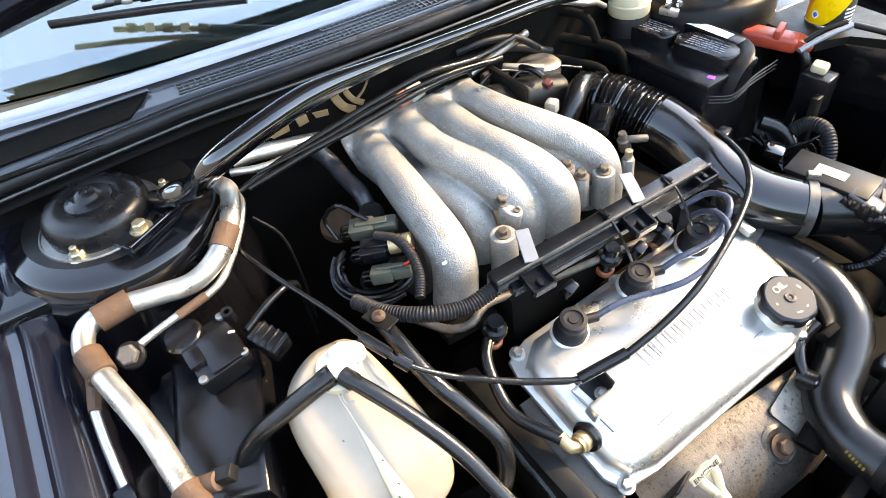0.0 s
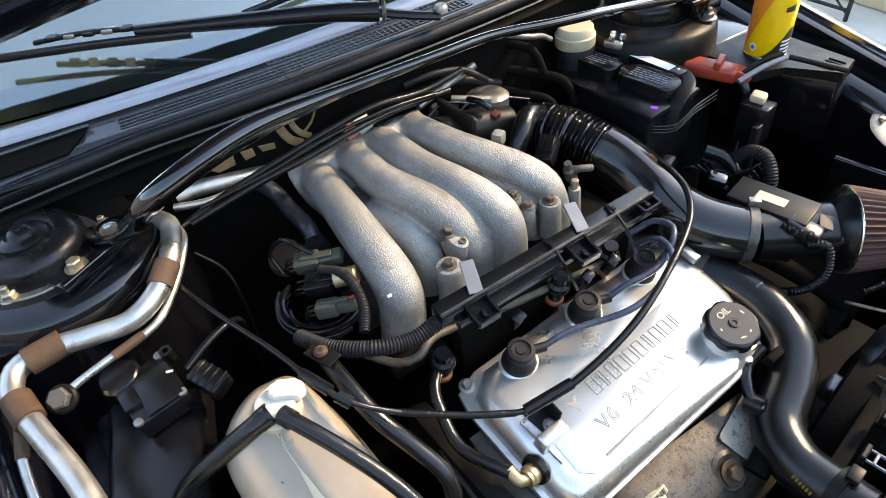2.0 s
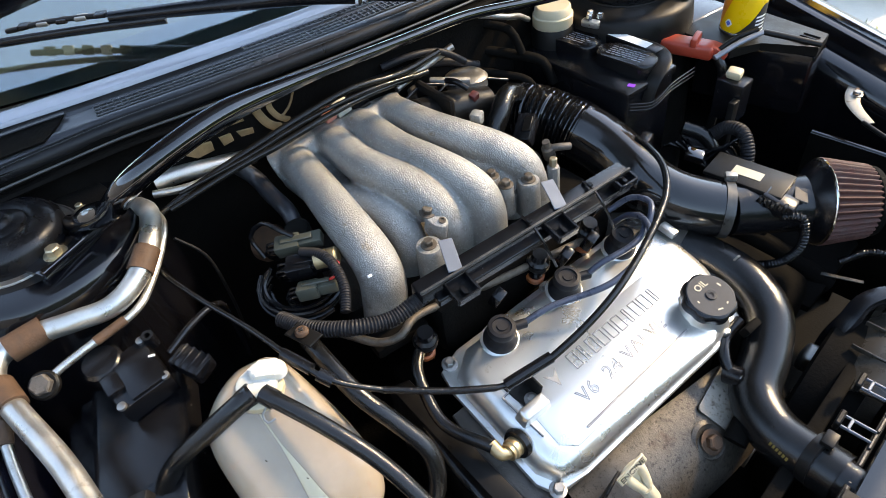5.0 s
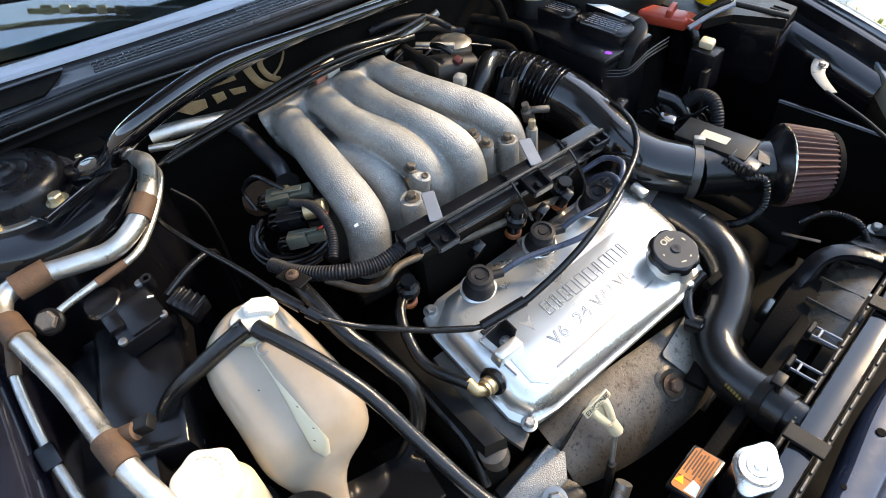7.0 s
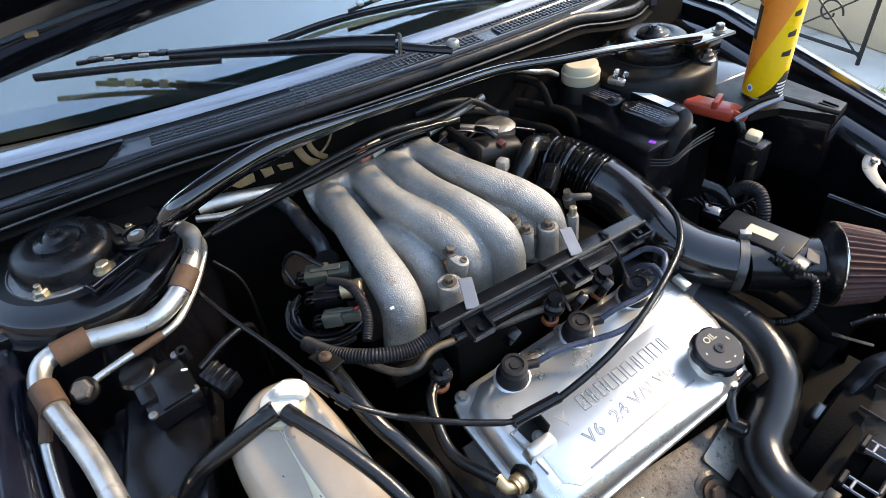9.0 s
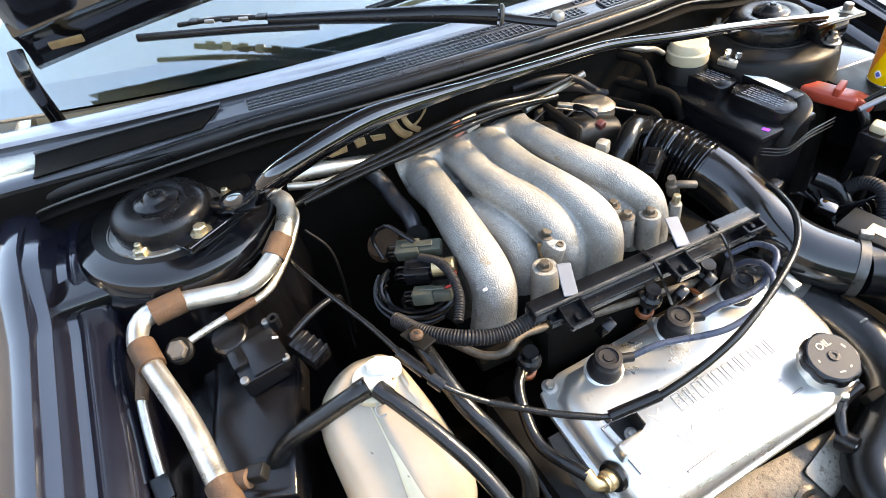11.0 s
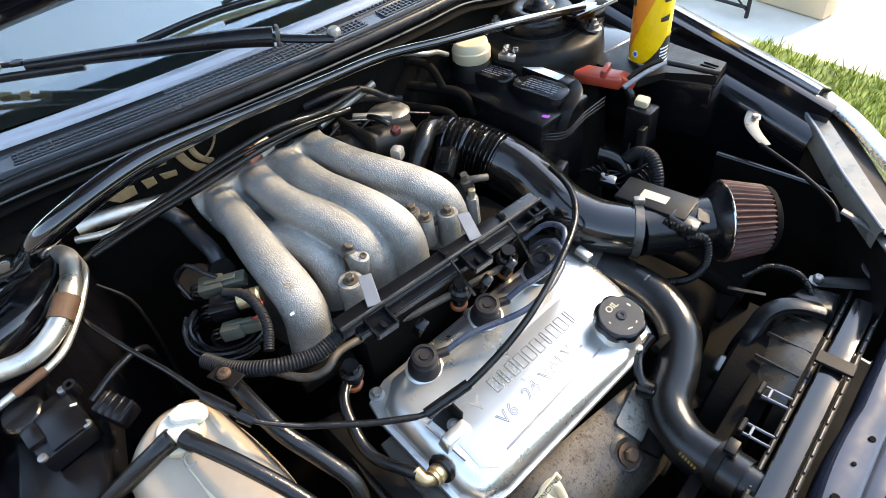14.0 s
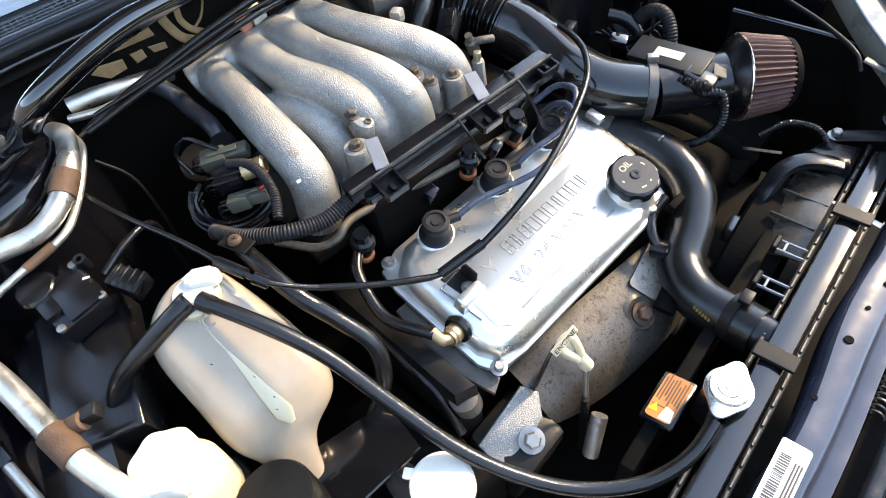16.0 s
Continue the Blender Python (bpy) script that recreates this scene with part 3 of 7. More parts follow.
part("blade", tube([(-0.62, 0.3, 1.06), (-0.63, 0.1, 1.076), (-0.638, -0.05, 1.082), (-0.637, -0.186, 1.076)], 0.0045, flat=1.6), RUBBER, far_wiper)
part("bridge", tube([(-0.63, 0.12, 1.098), (-0.631, 0.045, 1.1), (-0.63, -0.03, 1.094)], 0.0045, flat=0.8), DULL, far_wiper, "grey bridge of the blade")
for i in range(4):
    part("bridge_slot", boxed((0.014, 0.012, 0.006), pose(-0.632, 0.085 - 0.03 * i, 1.098), 0.002), STEEL, far_wiper)

# ---- open bonnet ----
bonnet = thing("bonnet", "open black bonnet, underside towards the engine", "bonnet", (-0.6, 0, 1.155))
tilt = radians(62)


def bonnet_point(u, y, off=0.0):
    """A place on the bonnet's inside: u metres up from its bowed rear edge, off metres proud."""
    u += (0.037 - 0.2 * y * y) * max(0.0, 1 - u / 1.08)
    back = (0.03 + 0.146 * y * y) * max(0.0, 1 - u / 1.08)
    return (-0.6 - back + u * math.cos(tilt) + off * math.sin(tilt), y, 1.155 + u * math.sin(tilt) - off * math.cos(tilt) - 0.01 * (y / 0.7) ** 2)


hy = [-0.72 + 1.44 * i / 16 for i in range(17)]
part("skin", slab(bmesh.new(), [[bonnet_point(u, y, -0.012 - 0.02 * math.sin(math.pi * u / 1.1)) for y in hy] for u in [1.08 * i / 10 for i in range(11)]], 0.002, (-0.88, 0, 0.47)), BAY, bonnet, "black outer skin")
for u0, u1 in ((0.0, 0.1), (0.98, 1.08)):
    bm = slab(bmesh.new(), [[bonnet_point(u, y, 0.012 if 0.02 < abs(u - (u0 + u1) / 2) < 0.045 else 0.004) for y in hy] for u in [u0 + (u1 - u0) * i / 6 for i in range(7)]], 0.004, (-0.88, 0, 0.47))
    part("cross_frame", bm, BAY, bonnet)
for y0, y1, ua, ub in ((-0.72, -0.6, 0.09, 0.99), (0.6, 0.72, 0.09, 0.99), (-0.07, 0.07, 0.09, 0.99)):
    part("rib", slab(bmesh.new(), [[bonnet_point(u, y0 + (y1 - y0) * j / 6, 0.014 if 0 < j < 6 else 0.0) for j in range(7)] for u in [ua + (ub - ua) * i / 8 for i in range(9)]], 0.004, (-0.88, 0, 0.47)), BAY, bonnet)
m = Matrix.Translation(bonnet_point(0.075, -0.524, 0.014)) @ pose(0, 0, 0, 0, 118, 0)
part("clip", boxed((0.008, 0.018, 0.007), m, 0.002), TAN, bonnet, "yellow plastic fastener")
part("clip", boxed((0.014, 0.05, 0.004), Matrix.Translation(bonnet_point(0.04, -0.655, 0.012)) @ pose(0, 0, 0, 0, 118, 0), 0.001), TAN, bonnet, "yellowed sticker strip")
for y in (-0.735, 0.735):
    part("hinge", tube([(-0.74, y, 0.98), (-0.7, y, 1.1), bonnet_point(0.05, y, 0.0)], 0.012, flat=0.4), BAY, bonnet)

# ---- engine ----
VC = pose(0, 0.012, 0.762, 0, 10, 5)


def bolt(m, r, material=STEEL, washer=True, h=0.007, parent=None, name="bolt", label=""):
    bm = bmesh.new()
    if washer:
        lathe(bm, [(r * 1.55, 0), (r * 1.55, 0.0015), (r * 1.1, 0.0022), (0, 0.0022)], m, seg=18)
    prism(bm, hexagon(r), 0.002, 0.002 + h, m, r * 0.18, 1)
    return part(name, bm, material, parent, label)


block_ = thing("engine_block", "dark grimy engine block and cylinder heads", "engine", (0.05, 0, 0.3))
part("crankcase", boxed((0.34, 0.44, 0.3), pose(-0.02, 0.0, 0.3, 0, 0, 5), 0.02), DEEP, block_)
# Blacker than the rear head: shade under the cover put into the colour.
part("front_head", boxed((0.2, 0.41, 0.11), VC @ pose(0.07, -0.002, -0.148), 0.008), DEEP, block_, "oily aluminium front cylinder head, near-black for the shade under the cover")
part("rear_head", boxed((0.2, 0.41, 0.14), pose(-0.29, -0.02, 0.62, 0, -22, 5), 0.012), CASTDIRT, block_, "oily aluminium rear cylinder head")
# Near-black stands in for the shade between cover and runners.
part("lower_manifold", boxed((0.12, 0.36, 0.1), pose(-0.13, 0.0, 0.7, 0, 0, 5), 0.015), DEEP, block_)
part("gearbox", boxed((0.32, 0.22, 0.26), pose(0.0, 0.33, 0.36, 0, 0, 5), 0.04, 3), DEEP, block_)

cover = thing("valve_cover", "silver painted aluminium valve cover with embossed lettering", "valve cover", VC @ Vector((0.07, 0, -0.03)))
outline = [(-0.048, -0.175), (-0.034, -0.215), (0.0, -0.222), (0.16, -0.222), (0.188, -0.208), (0.192, -0.16), (0.192, 0.13), (0.178, 0.185), (0.12, 0.215), (0.05, 0.226), (-0.03, 0.222), (-0.048, 0.19)]
part("flange", prisms(outline, -0.045, -0.037, VC, 0.003, 2), COVER, cover, "silver edge flange")
part("gasket", prisms([(x * 0.99, y * 0.99) for x, y in outline], -0.048, -0.0445, VC, 0), RUBBER, cover, "black rubber gasket")
body = [(-0.036, -0.17), (-0.012, -0.205), (0.02, -0.214), (0.15, -0.214), (0.178, -0.2), (0.188, -0.165), (0.188, 0.1), (0.182, 0.15), (0.15, 0.185), (0.1, 0.205), (0.04, 0.212), (-0.02, 0.208), (-0.036, 0.185)]
bm = prisms(body, -0.038, 0.0, Matrix.Identity(4), 0.024, 7, 0.006)
for x in (0.02, 0.048):
    bmesh.ops.bisect_plane(bm, geom=list(bm.verts) + list(bm.edges) + list(bm.faces), plane_co=(x, 0, 0), plane_no=(1, 0, 0))
for v in bm.verts:
    v.co.z -= 0.12 * max(0.0, min(0.048 - v.co.x, 0.08)) * max(0.0, min(1.0, (v.co.z + 0.031) / 0.02))
bmesh.ops.transform(bm, matrix=VC, verts=bm.verts)
part("shell", bm, COVER, cover)
# raised field that carries the lettering, and its pressed edges
field = [(0.055, -0.145), (0.085, -0.175), (0.15, -0.178), (0.166, -0.16), (0.164, 0.075), (0.125, 0.105), (0.055, 0.12), (0.05, 0.1)]
part("raised_field", prisms(field, -0.002, 0.0018, VC, 0.0015, 2), COVER, cover)
for a, b in (((0.157, -0.135), (0.150, 0.075)), ((0.06, -0.19), (0.13, -0.185)), ((0.06, -0.19), (0.058, -0.155))):
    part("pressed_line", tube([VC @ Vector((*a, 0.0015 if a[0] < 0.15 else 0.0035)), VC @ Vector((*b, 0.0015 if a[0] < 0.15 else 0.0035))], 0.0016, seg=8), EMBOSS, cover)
# the maker's name becomes plain raised bars; the model line is lettered
UP = VC @ pose(0, 0, 0.0035, 0, 0, 90)
for k in range(10):
    v = -0.078 + 0.0182 * k
    w = 0.005 if k in (1, 6, 9) else 0.012
    bm = bmesh.new()
    for dx, dy, sx, sy in ((0, -w / 2, 0.024, 0.0017), (0, w / 2, 0.024, 0.0017), (-0.0115, 0, 0.0017, w), (0.0115, 0, 0.0017, w)):
        block(bm, (sx, sy, 0.0013), VC @ pose(0.082 + dx, v + dy, 0.0016), 0.0004, 1)
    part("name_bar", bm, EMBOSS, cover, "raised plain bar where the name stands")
part("raised_mark", prisms([(0.012, 0.0), (0.002, 0.0035), (-0.012, 0.011), (-0.004, 0.0), (-0.012, -0.011), (0.002, -0.0035)], 0.0005, 0.0022, VC @ pose(0.085, -0.118, 0), 0), EMBOSS, cover, "small raised lozenge")
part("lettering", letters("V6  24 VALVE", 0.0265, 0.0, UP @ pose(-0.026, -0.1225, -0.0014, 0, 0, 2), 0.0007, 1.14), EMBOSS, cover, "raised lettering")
for u, v in ((-0.036, -0.198), (0.183, -0.206), (-0.04, 0.0), (-0.035, 0.205), (0.19, 0.14)):
    bolt(VC @ pose(min(u, 0.182), v, -0.037), 0.0075, STEEL, True, 0.009, cover)
part("far_tab", boxed((0.028, 0.014, 0.012), VC @ pose(0.022, 0.198, 0.0), 0.002), ALU, cover, "pale plastic clip")
part("filler_neck", turned([(0.04, -0.03), (0.036, 0.0), (0.033, 0.004), (0.03, 0.017)], VC @ pose(0.143, 0.124, 0), seg=32), COVER, cover)

cap = thing("oil_cap", "black plastic oil filler cap with white lettering", "oil cap", VC @ Vector((0.14, 0.132, 0.018)))
CAP = VC @ pose(0.142, 0.124, 0.016, 2, 3, 0) @ Matrix.Scale(0.88, 4)
part("knob", turned([(0.03, 0), (0.0405, 0.001), (0.043, 0.004), (0.043, 0.015), (0.041, 0.019), (0.038, 0.0205), (0, 0.0205)], CAP, seg=72, wave=lambda a: 1.02 - 0.075 * abs(math.cos(4 * a)) ** 5), BLACK, cap)
part("face", turned([(0.0385, 0.0205), (0.037, 0.0222), (0, 0.0222)], CAP, seg=40), CAPFACE, cap, "dark grey face")
part("hub", turned([(0.009, 0.022), (0.0085, 0.0245), (0.004, 0.0245), (0.003, 0.0225), (0, 0.0225)], CAP, seg=20), BLACK, cap)
part("lettering", letters("OIL", 0.0165, 0.0012, CAP @ pose(-0.0205, 0.0, 0.0225, 0, 0, 90)), CREAM, cap, "white lettering")
for a, w in ((20, 0.004), (100, 0.007), (-20, 0.009), (-100, 0.004)):
    part("mark", boxed((0.0022, w, 0.001), CAP @ pose(0.026 * math.cos(radians(a)), 0.026 * math.sin(radians(a)), 0.0218, 0, 0, a), 0), CREAM, cap, "small white mark")


def boot(v, lead_pts):
    b = thing("spark_plug_boot", "black rubber spark plug boot in the valve cover", "spark plug boot", VC @ Vector((-0.008, v, -0.0065)), "spark plug boots")
    m = VC @ pose(-0.008, v, -0.0065) @ Matrix.Scale(0.9, 4)
    part("ring", turned([(0.031, -0.002), (0.031, 0.0015), (0.028, 0.003), (0.02, 0.003)], m, seg=32), COVER, b, "pressed silver ring")
    part("skirt", turned([(0.027, 0.0), (0.027, 0.008), (0.0255, 0.013), (0.022, 0.017), (0.0205, 0.02), (0.019, 0.026), (0.019, 0.027)], m, seg=32), MATT, b)
    part("head", turned([(0.0185, 0.026), (0.0215, 0.028), (0.022, 0.036), (0.0205, 0.041), (0.015, 0.042), (0.0145, 0.0395), (0.008, 0.039), (0.0075, 0.041), (0, 0.041)], m, seg=32), MATT, b)
    part("spout", tube([m @ Vector((0.006, 0.01, 0.033)), m @ Vector((0.015, 0.036, 0.031))], 0.0068, seg=12), MATT, b)
    single("ignition_lead", tube([m @ Vector((0.0135, 0.033, 0.0315))] + lead_pts, 0.0047, seg=10, step=0.01), LEAD, "blue-grey ignition lead to a spark plug boot", "ignition lead", "ignition leads")
    return b


boot(-0.13, [(0.024, -0.052, 0.794), (0.033, -0.022, 0.797), (0.047, 0.01, 0.803), (0.056, 0.04, 0.81), (0.052, 0.092, 0.82), (0.03, 0.135, 0.825), (0.0, 0.152, 0.822), (-0.03, 0.155, 0.805), (-0.05, 0.15, 0.78)])
boot(-0.002, [(0.014, 0.062, 0.801), (0.02, 0.088, 0.806), (0.022, 0.121, 0.812), (0.008, 0.15, 0.813), (-0.02, 0.168, 0.805), (-0.04, 0.17, 0.78)])
boot(0.121, [(0.01, 0.155, 0.82), (-0.01, 0.178, 0.83), (-0.04, 0.172, 0.825), (-0.06, 0.14, 0.80)])

# breather valve and hose at the cover's near end
breather = thing("breather_valve", "brass breather valve with a black grommet", "valve", (0.11, -0.21, 0.73))
d = (VC.to_3x3() @ Vector((0.1, -1, 0.25))).normalized()
p0 = VC @ Vector((0.112, -0.205, -0.016))
part("grommet", turned([(0.019, 0), (0.021, 0.004), (0.019, 0.01), (0.013, 0.011)], along(p0, d), seg=24), RUBBER, breather, "black rubber grommet")
part("body", turned([(0.0135, 0.004), (0.0135, 0.02), (0.0115, 0.022), (0.0115, 0.026), (0, 0.026)], along(p0, d), seg=20), BRASS, breather)
p1 = p0 + d * 0.022
part("elbow", tube([p1, p1 + d * 0.012 + Vector((-0.004, 0, 0)), p1 + d * 0.016 + Vector((-0.022, 0.0, 0.004))], 0.0085, seg=12, step=0.004), BRASS, breather)
single("breather_hose", tube([p1 + d * 0.016 + Vector((-0.018, 0, 0.003)), (0.055, -0.25, 0.742), (0.005, -0.247, 0.755), (-0.03, -0.235, 0.765), (-0.05, -0.215, 0.765), (-0.07, -0.2, 0.74)], 0.0085, step=0.01), RUBBER, "black rubber breather hose along the cover's end", "hose")
# cable bracket on the cover
brk = thing("cable_bracket", "grey steel cable bracket bolted to the valve cover", "bracket", VC @ Vector((0.07, -0.165, 0)))
part("plate", prisms([(0.05, -0.18), (0.1, -0.175), (0.1, -0.148), (0.05, -0.15)], 0.0, 0.003, VC, 0.0008, 1), DULL, brk)
part("upright", boxed((0.03, 0.003, 0.03), VC @ pose(0.075, -0.152, 0.001), 0.0008, 1), DULL, brk)
bolt(VC @ pose(0.086, -0.163, 0.003), 0.0065, STEEL, True, 0.006, brk)
part("stand", boxed((0.022, 0.05, 0.022), VC @ pose(0.098, -0.172, -0.004), 0.004, 2, 0.8), COVER, brk, "silver pad")

# timing-side cover below the near end
part("end_cover", prisms([(-0.06, 0.0), (0.19, 0.0), (0.2, 0.03), (-0.05, 0.03)], 0.42, 0.715, pose(0.0, -0.268, 0, 0, 0, 5), 0.006, 2), DULL, block_, "dusty black timing cover")
part("cam_plate", prisms([(0.02, -0.24), (0.12, -0.252), (0.2, -0.232), (0.19, -0.21), (0.02, -0.21)], -0.056, -0.049, VC, 0.003, 2), CASTDIRT, block_, "bare metal plate below the cover")

# ---- intake manifold ----
intake = thing("intake_manifold", "cast aluminium intake manifold with six curved runners", "intake manifold", (-0.2, -0.08, 0.75))
RUNNERS = (
    ([(-0.385, -0.214, 0.903), (-0.34, -0.216, 0.906), (-0.288, -0.218, 0.907), (-0.218, -0.221, 0.904), (-0.171, -0.22, 0.894), (-0.136, -0.218, 0.876), (-0.122, -0.218, 0.85), (-0.12, -0.222, 0.815), (-0.131, -0.226, 0.75)], (0.0275, 0.0325)),
    ([(-0.38, -0.152, 0.913), (-0.34, -0.149, 0.915), (-0.291, -0.147, 0.915), (-0.24, -0.133, 0.913), (-0.196, -0.114, 0.905), (-0.165, -0.098, 0.888), (-0.149, -0.086, 0.862), (-0.15, -0.083, 0.825), (-0.159, -0.083, 0.75)], (0.0275, 0.0305)),
    ([(-0.38, -0.1, 0.918), (-0.351, -0.095, 0.92), (-0.269, -0.085, 0.918), (-0.208, -0.066, 0.915), (-0.166, -0.049, 0.905), (-0.139, -0.038, 0.888), (-0.132, -0.032, 0.86), (-0.131, -0.031, 0.82), (-0.134, -0.033, 0.75)], (0.0275, 0.0285)),
    ([(-0.38, -0.042, 0.919), (-0.345, -0.034, 0.92), (-0.286, -0.02, 0.92), (-0.228, 0.006, 0.915), (-0.185, 0.035, 0.902), (-0.161, 0.055, 0.882), (-0.155, 0.066, 0.852), (-0.153, 0.071, 0.81), (-0.154, 0.071, 0.75)], (0.0275, 0.028)),
    ([(-0.3, -0.2, 0.868), (-0.243, -0.172, 0.88), (-0.209, -0.158, 0.878), (-0.18, -0.149, 0.86), (-0.164, -0.149, 0.83), (-0.169, -0.152, 0.76)], (0.026, 0.028)),
    ([(-0.28, -0.035, 0.872), (-0.217, 0.001, 0.883), (-0.189, 0.02, 0.878), (-0.169, 0.034, 0.86), (-0.161, 0.035, 0.83), (-0.167, 0.038, 0.76)], (0.024, 0.026)),
)
bm = bmesh.new()
for pts, (r0, r1) in RUNNERS:
    sweep(bm, pts, lambda run, share: r0 + (r1 - r0) * min(1.0, max(0.0, share * 1.6 - 0.2)), step=0.01, seg=20)
sweep(bm, [(-0.4, -0.245, 0.895), (-0.396, -0.225, 0.9), (-0.392, -0.179, 0.905), (-0.387, -0.111, 0.911), (-0.381, -0.033, 0.915), (-0.378, -0.018, 0.915)], 0.0265, seg=20)
block(bm, (0.07, 0.2, 0.05), pose(-0.375, -0.13, 0.85, 0, 0, -4), 0.01)
for y0, y1, z in ((-0.219, -0.17, 0.868), (-0.09, -0.115, 0.88), (-0.07, -0.02, 0.872)):
    block(bm, (0.17, abs(y1 - y0) + 0.03, 0.016), pose(-0.3, (y0 + y1) / 2, z, 0, 0, 8), 0.004)
cast = part("casting", bm, CAST, intake, "sand-cast plenum and six curved runners in one piece")
blend = cast.modifiers.new("blend", "REMESH")
blend.mode, blend.voxel_size, blend.use_smooth_shade = "VOXEL", 0.0028, True
ease = cast.modifiers.new("ease", "SMOOTH")
ease.factor, ease.iterations = 0.6, 7
# Shade below the first runner is put into this block's near-black.
part("runner_flange", boxed((0.09, 0.085, 0.02), pose(-0.115, -0.228, 0.76), 0.006), DEEP, intake, "grimy runner flange, near-black for the shade under the runner")
for x, y, z, r, low in ((-0.107, -0.147, 0.879, 0.0185, 0.07), (-0.128, 0.044, 0.876, 0.0165, 0.06), (-0.133, 0.006, 0.883, 0.0115, 0.05), (-0.158, -0.001, 0.889, 0.0125, 0.035)):
    part("boss", turned([(r * 1.12, -low), (r * 1.02, -0.012), (r, -0.003), (r * 0.94, 0), (0, 0)], pose(x, y, z), seg=28), CAST, intake)
    bolt(pose(x, y, z, 0, 0, 20), 0.0072, GRIMY, True, 0.008, intake, label="rusted bolt head")
pad = prisms([(0.021 * math.cos(a) * (1.0 if math.cos(a) > 0 else 0.8) + 0.004, 0.0125 * math.sin(a)) for a in [2 * math.pi * k / 20 for k in range(20)]], -0.03, 0.0, pose(-0.14, -0.115, 0.891, 0, 14, 12), 0.003, 2)
part("pad", pad, CAST, intake, "grimy raised bolt pad")
bolt(pose(-0.15, -0.119, 0.8935, 0, 14, 0), 0.0078, GRIMY, True, 0.008, intake, label="rusted bolt head")
part("threaded_hole", turned([(0.0052, 0), (0.0052, 0.0022), (0.003, 0.0022), (0.0028, 0.0004), (0, 0.0004)], pose(-0.1265, -0.1105, 0.888, 0, 14, 0), seg=16), GRIMY, intake)
part("boss", turned([(0.0115, 0), (0.01, 0.05), (0.0095, 0.052), (0, 0.052)], pose(-0.146, 0.108, 0.805), seg=8), CAST, intake, "tall cast stud")
bolt(pose(-0.146, 0.108, 0.857), 0.0062, ZINC, False, 0.014, intake)
part("chipped_spot", boxed((0.004, 0.006, 0.002), pose(-0.104, -0.24, 0.885, 20, 40, 0), 0.0005, 1), PAPER, intake, "chipped bright spot")

# ---- loom tray in front of the runners ----
tray = thing("loom_tray", "black plastic wiring tray along the manifold's foot", "wiring tray", (-0.095, 0, 0.82))
TR = pose(-0.043, -0.03, 0.879, 0, 10, 1)
part("channel", boxed((0.025, 0.36, 0.024), TR @ pose(0, 0.0, -0.009), 0.003, 2), BLACK, tray)
part("lip", boxed((0.004, 0.36, 0.006), TR @ pose(0.0105, 0.0, 0.0145), 0.001, 1), CRIMP, tray)
part("rib", boxed((0.012, 0.34, 0.014), TR @ pose(0.016, 0.01, -0.018), 0.002, 1), BLACK, tray)


def frame_clip(y, w=0.032, off=0.028):
    bm = bmesh.new()
    for dx, dy, sx, sy in ((-w / 2, 0, 0.0035, w), (w / 2, 0, 0.0035, w), (0, -w / 2, w, 0.0035), (0, w / 2, w, 0.0035)):
        block(bm, (sx, sy, 0.012), TR @ pose(off + dx, y + dy, 0.002), 0.0008, 1)
    block(bm, (w, w, 0.002), TR @ pose(off, y, 0.002), 0)
    block(bm, (w * 0.4, 0.006, 0.008), TR @ pose(off + 0.004, y, 0.003), 0.001, 1)
    part("clip_frame", bm, BLACK, tray)


for y in (-0.13, 0.035):
    frame_clip(y)
frame_clip(0.165, 0.03, 0.012)
for y, ang in ((-0.104, 20), (0.072, 18)):
    part("metal_tab", boxed((0.05, 0.019, 0.0025), TR @ pose(-0.016, y - 0.012, 0.0175, 0, 4, -ang), 0.0008, 1), GREYTAB, tray, "bare grey metal tab")
for y in (0.0, 0.11):
    part("cable_tie", tube([TR @ Vector((-0.012, y, 0.0165)), TR @ Vector((0.0, y, 0.0185)), TR @ Vector((0.016, y, 0.016)), TR @ Vector((0.04, y + 0.006, -0.01)), TR @ Vector((0.05, y + 0.016, -0.04))], 0.0022, seg=6, step=0.008), BLACK, tray)
    part("tie_head", boxed((0.007, 0.006, 0.006), TR @ pose(0.002, y, 0.018), 0.001, 1), BLACK, tray)
# injectors and small plugs below the tray
for k, (x, y, z) in enumerate(((-0.055, -0.205, 0.762), (-0.058, 0.0, 0.775), (-0.06, 0.1, 0.775))):
    inj = thing("injector_plug", "black plug on a fuel injector with an orange seal", "plug", (x, y, z - 0.04), "injector plugs")
    part("stem", turned([(0.011, -0.04), (0.011, 0.0), (0.0165, 0.003), (0.0165, 0.018), (0.012, 0.022), (0.011, 0.034), (0, 0.034)], pose(x, y, z, 0, 12, 0), seg=18), BLACK, inj)
    part("seal_ring", turned([(0.0115, -0.03), (0.0142, -0.028), (0.0142, -0.021), (0.0115, -0.019)], pose(x, y, z, 0, 12, 0), seg=18), ORANGEP, inj, "orange rubber seal")
    part("collar", turned([(0.0172, 0.006), (0.018, 0.008), (0.018, 0.012), (0.0172, 0.014)], pose(x, y, z, 0, 12, 0), seg=18), DULL, inj)
for y, dy in ((-0.09, 0.0), (0.035, 0.004), (0.085, 0.0)):
    single("wire_plug", boxed((0.016, 0.02, 0.034), pose(-0.045, y, 0.775, 10, 25, 20), 0.003), BLACK, "small black connector hanging below the tray", "connector", "connectors below the tray")
stub = thing("vacuum_stub", "black rubber elbow with an open round end", "hose", (-0.08, 0.14, 0.79))
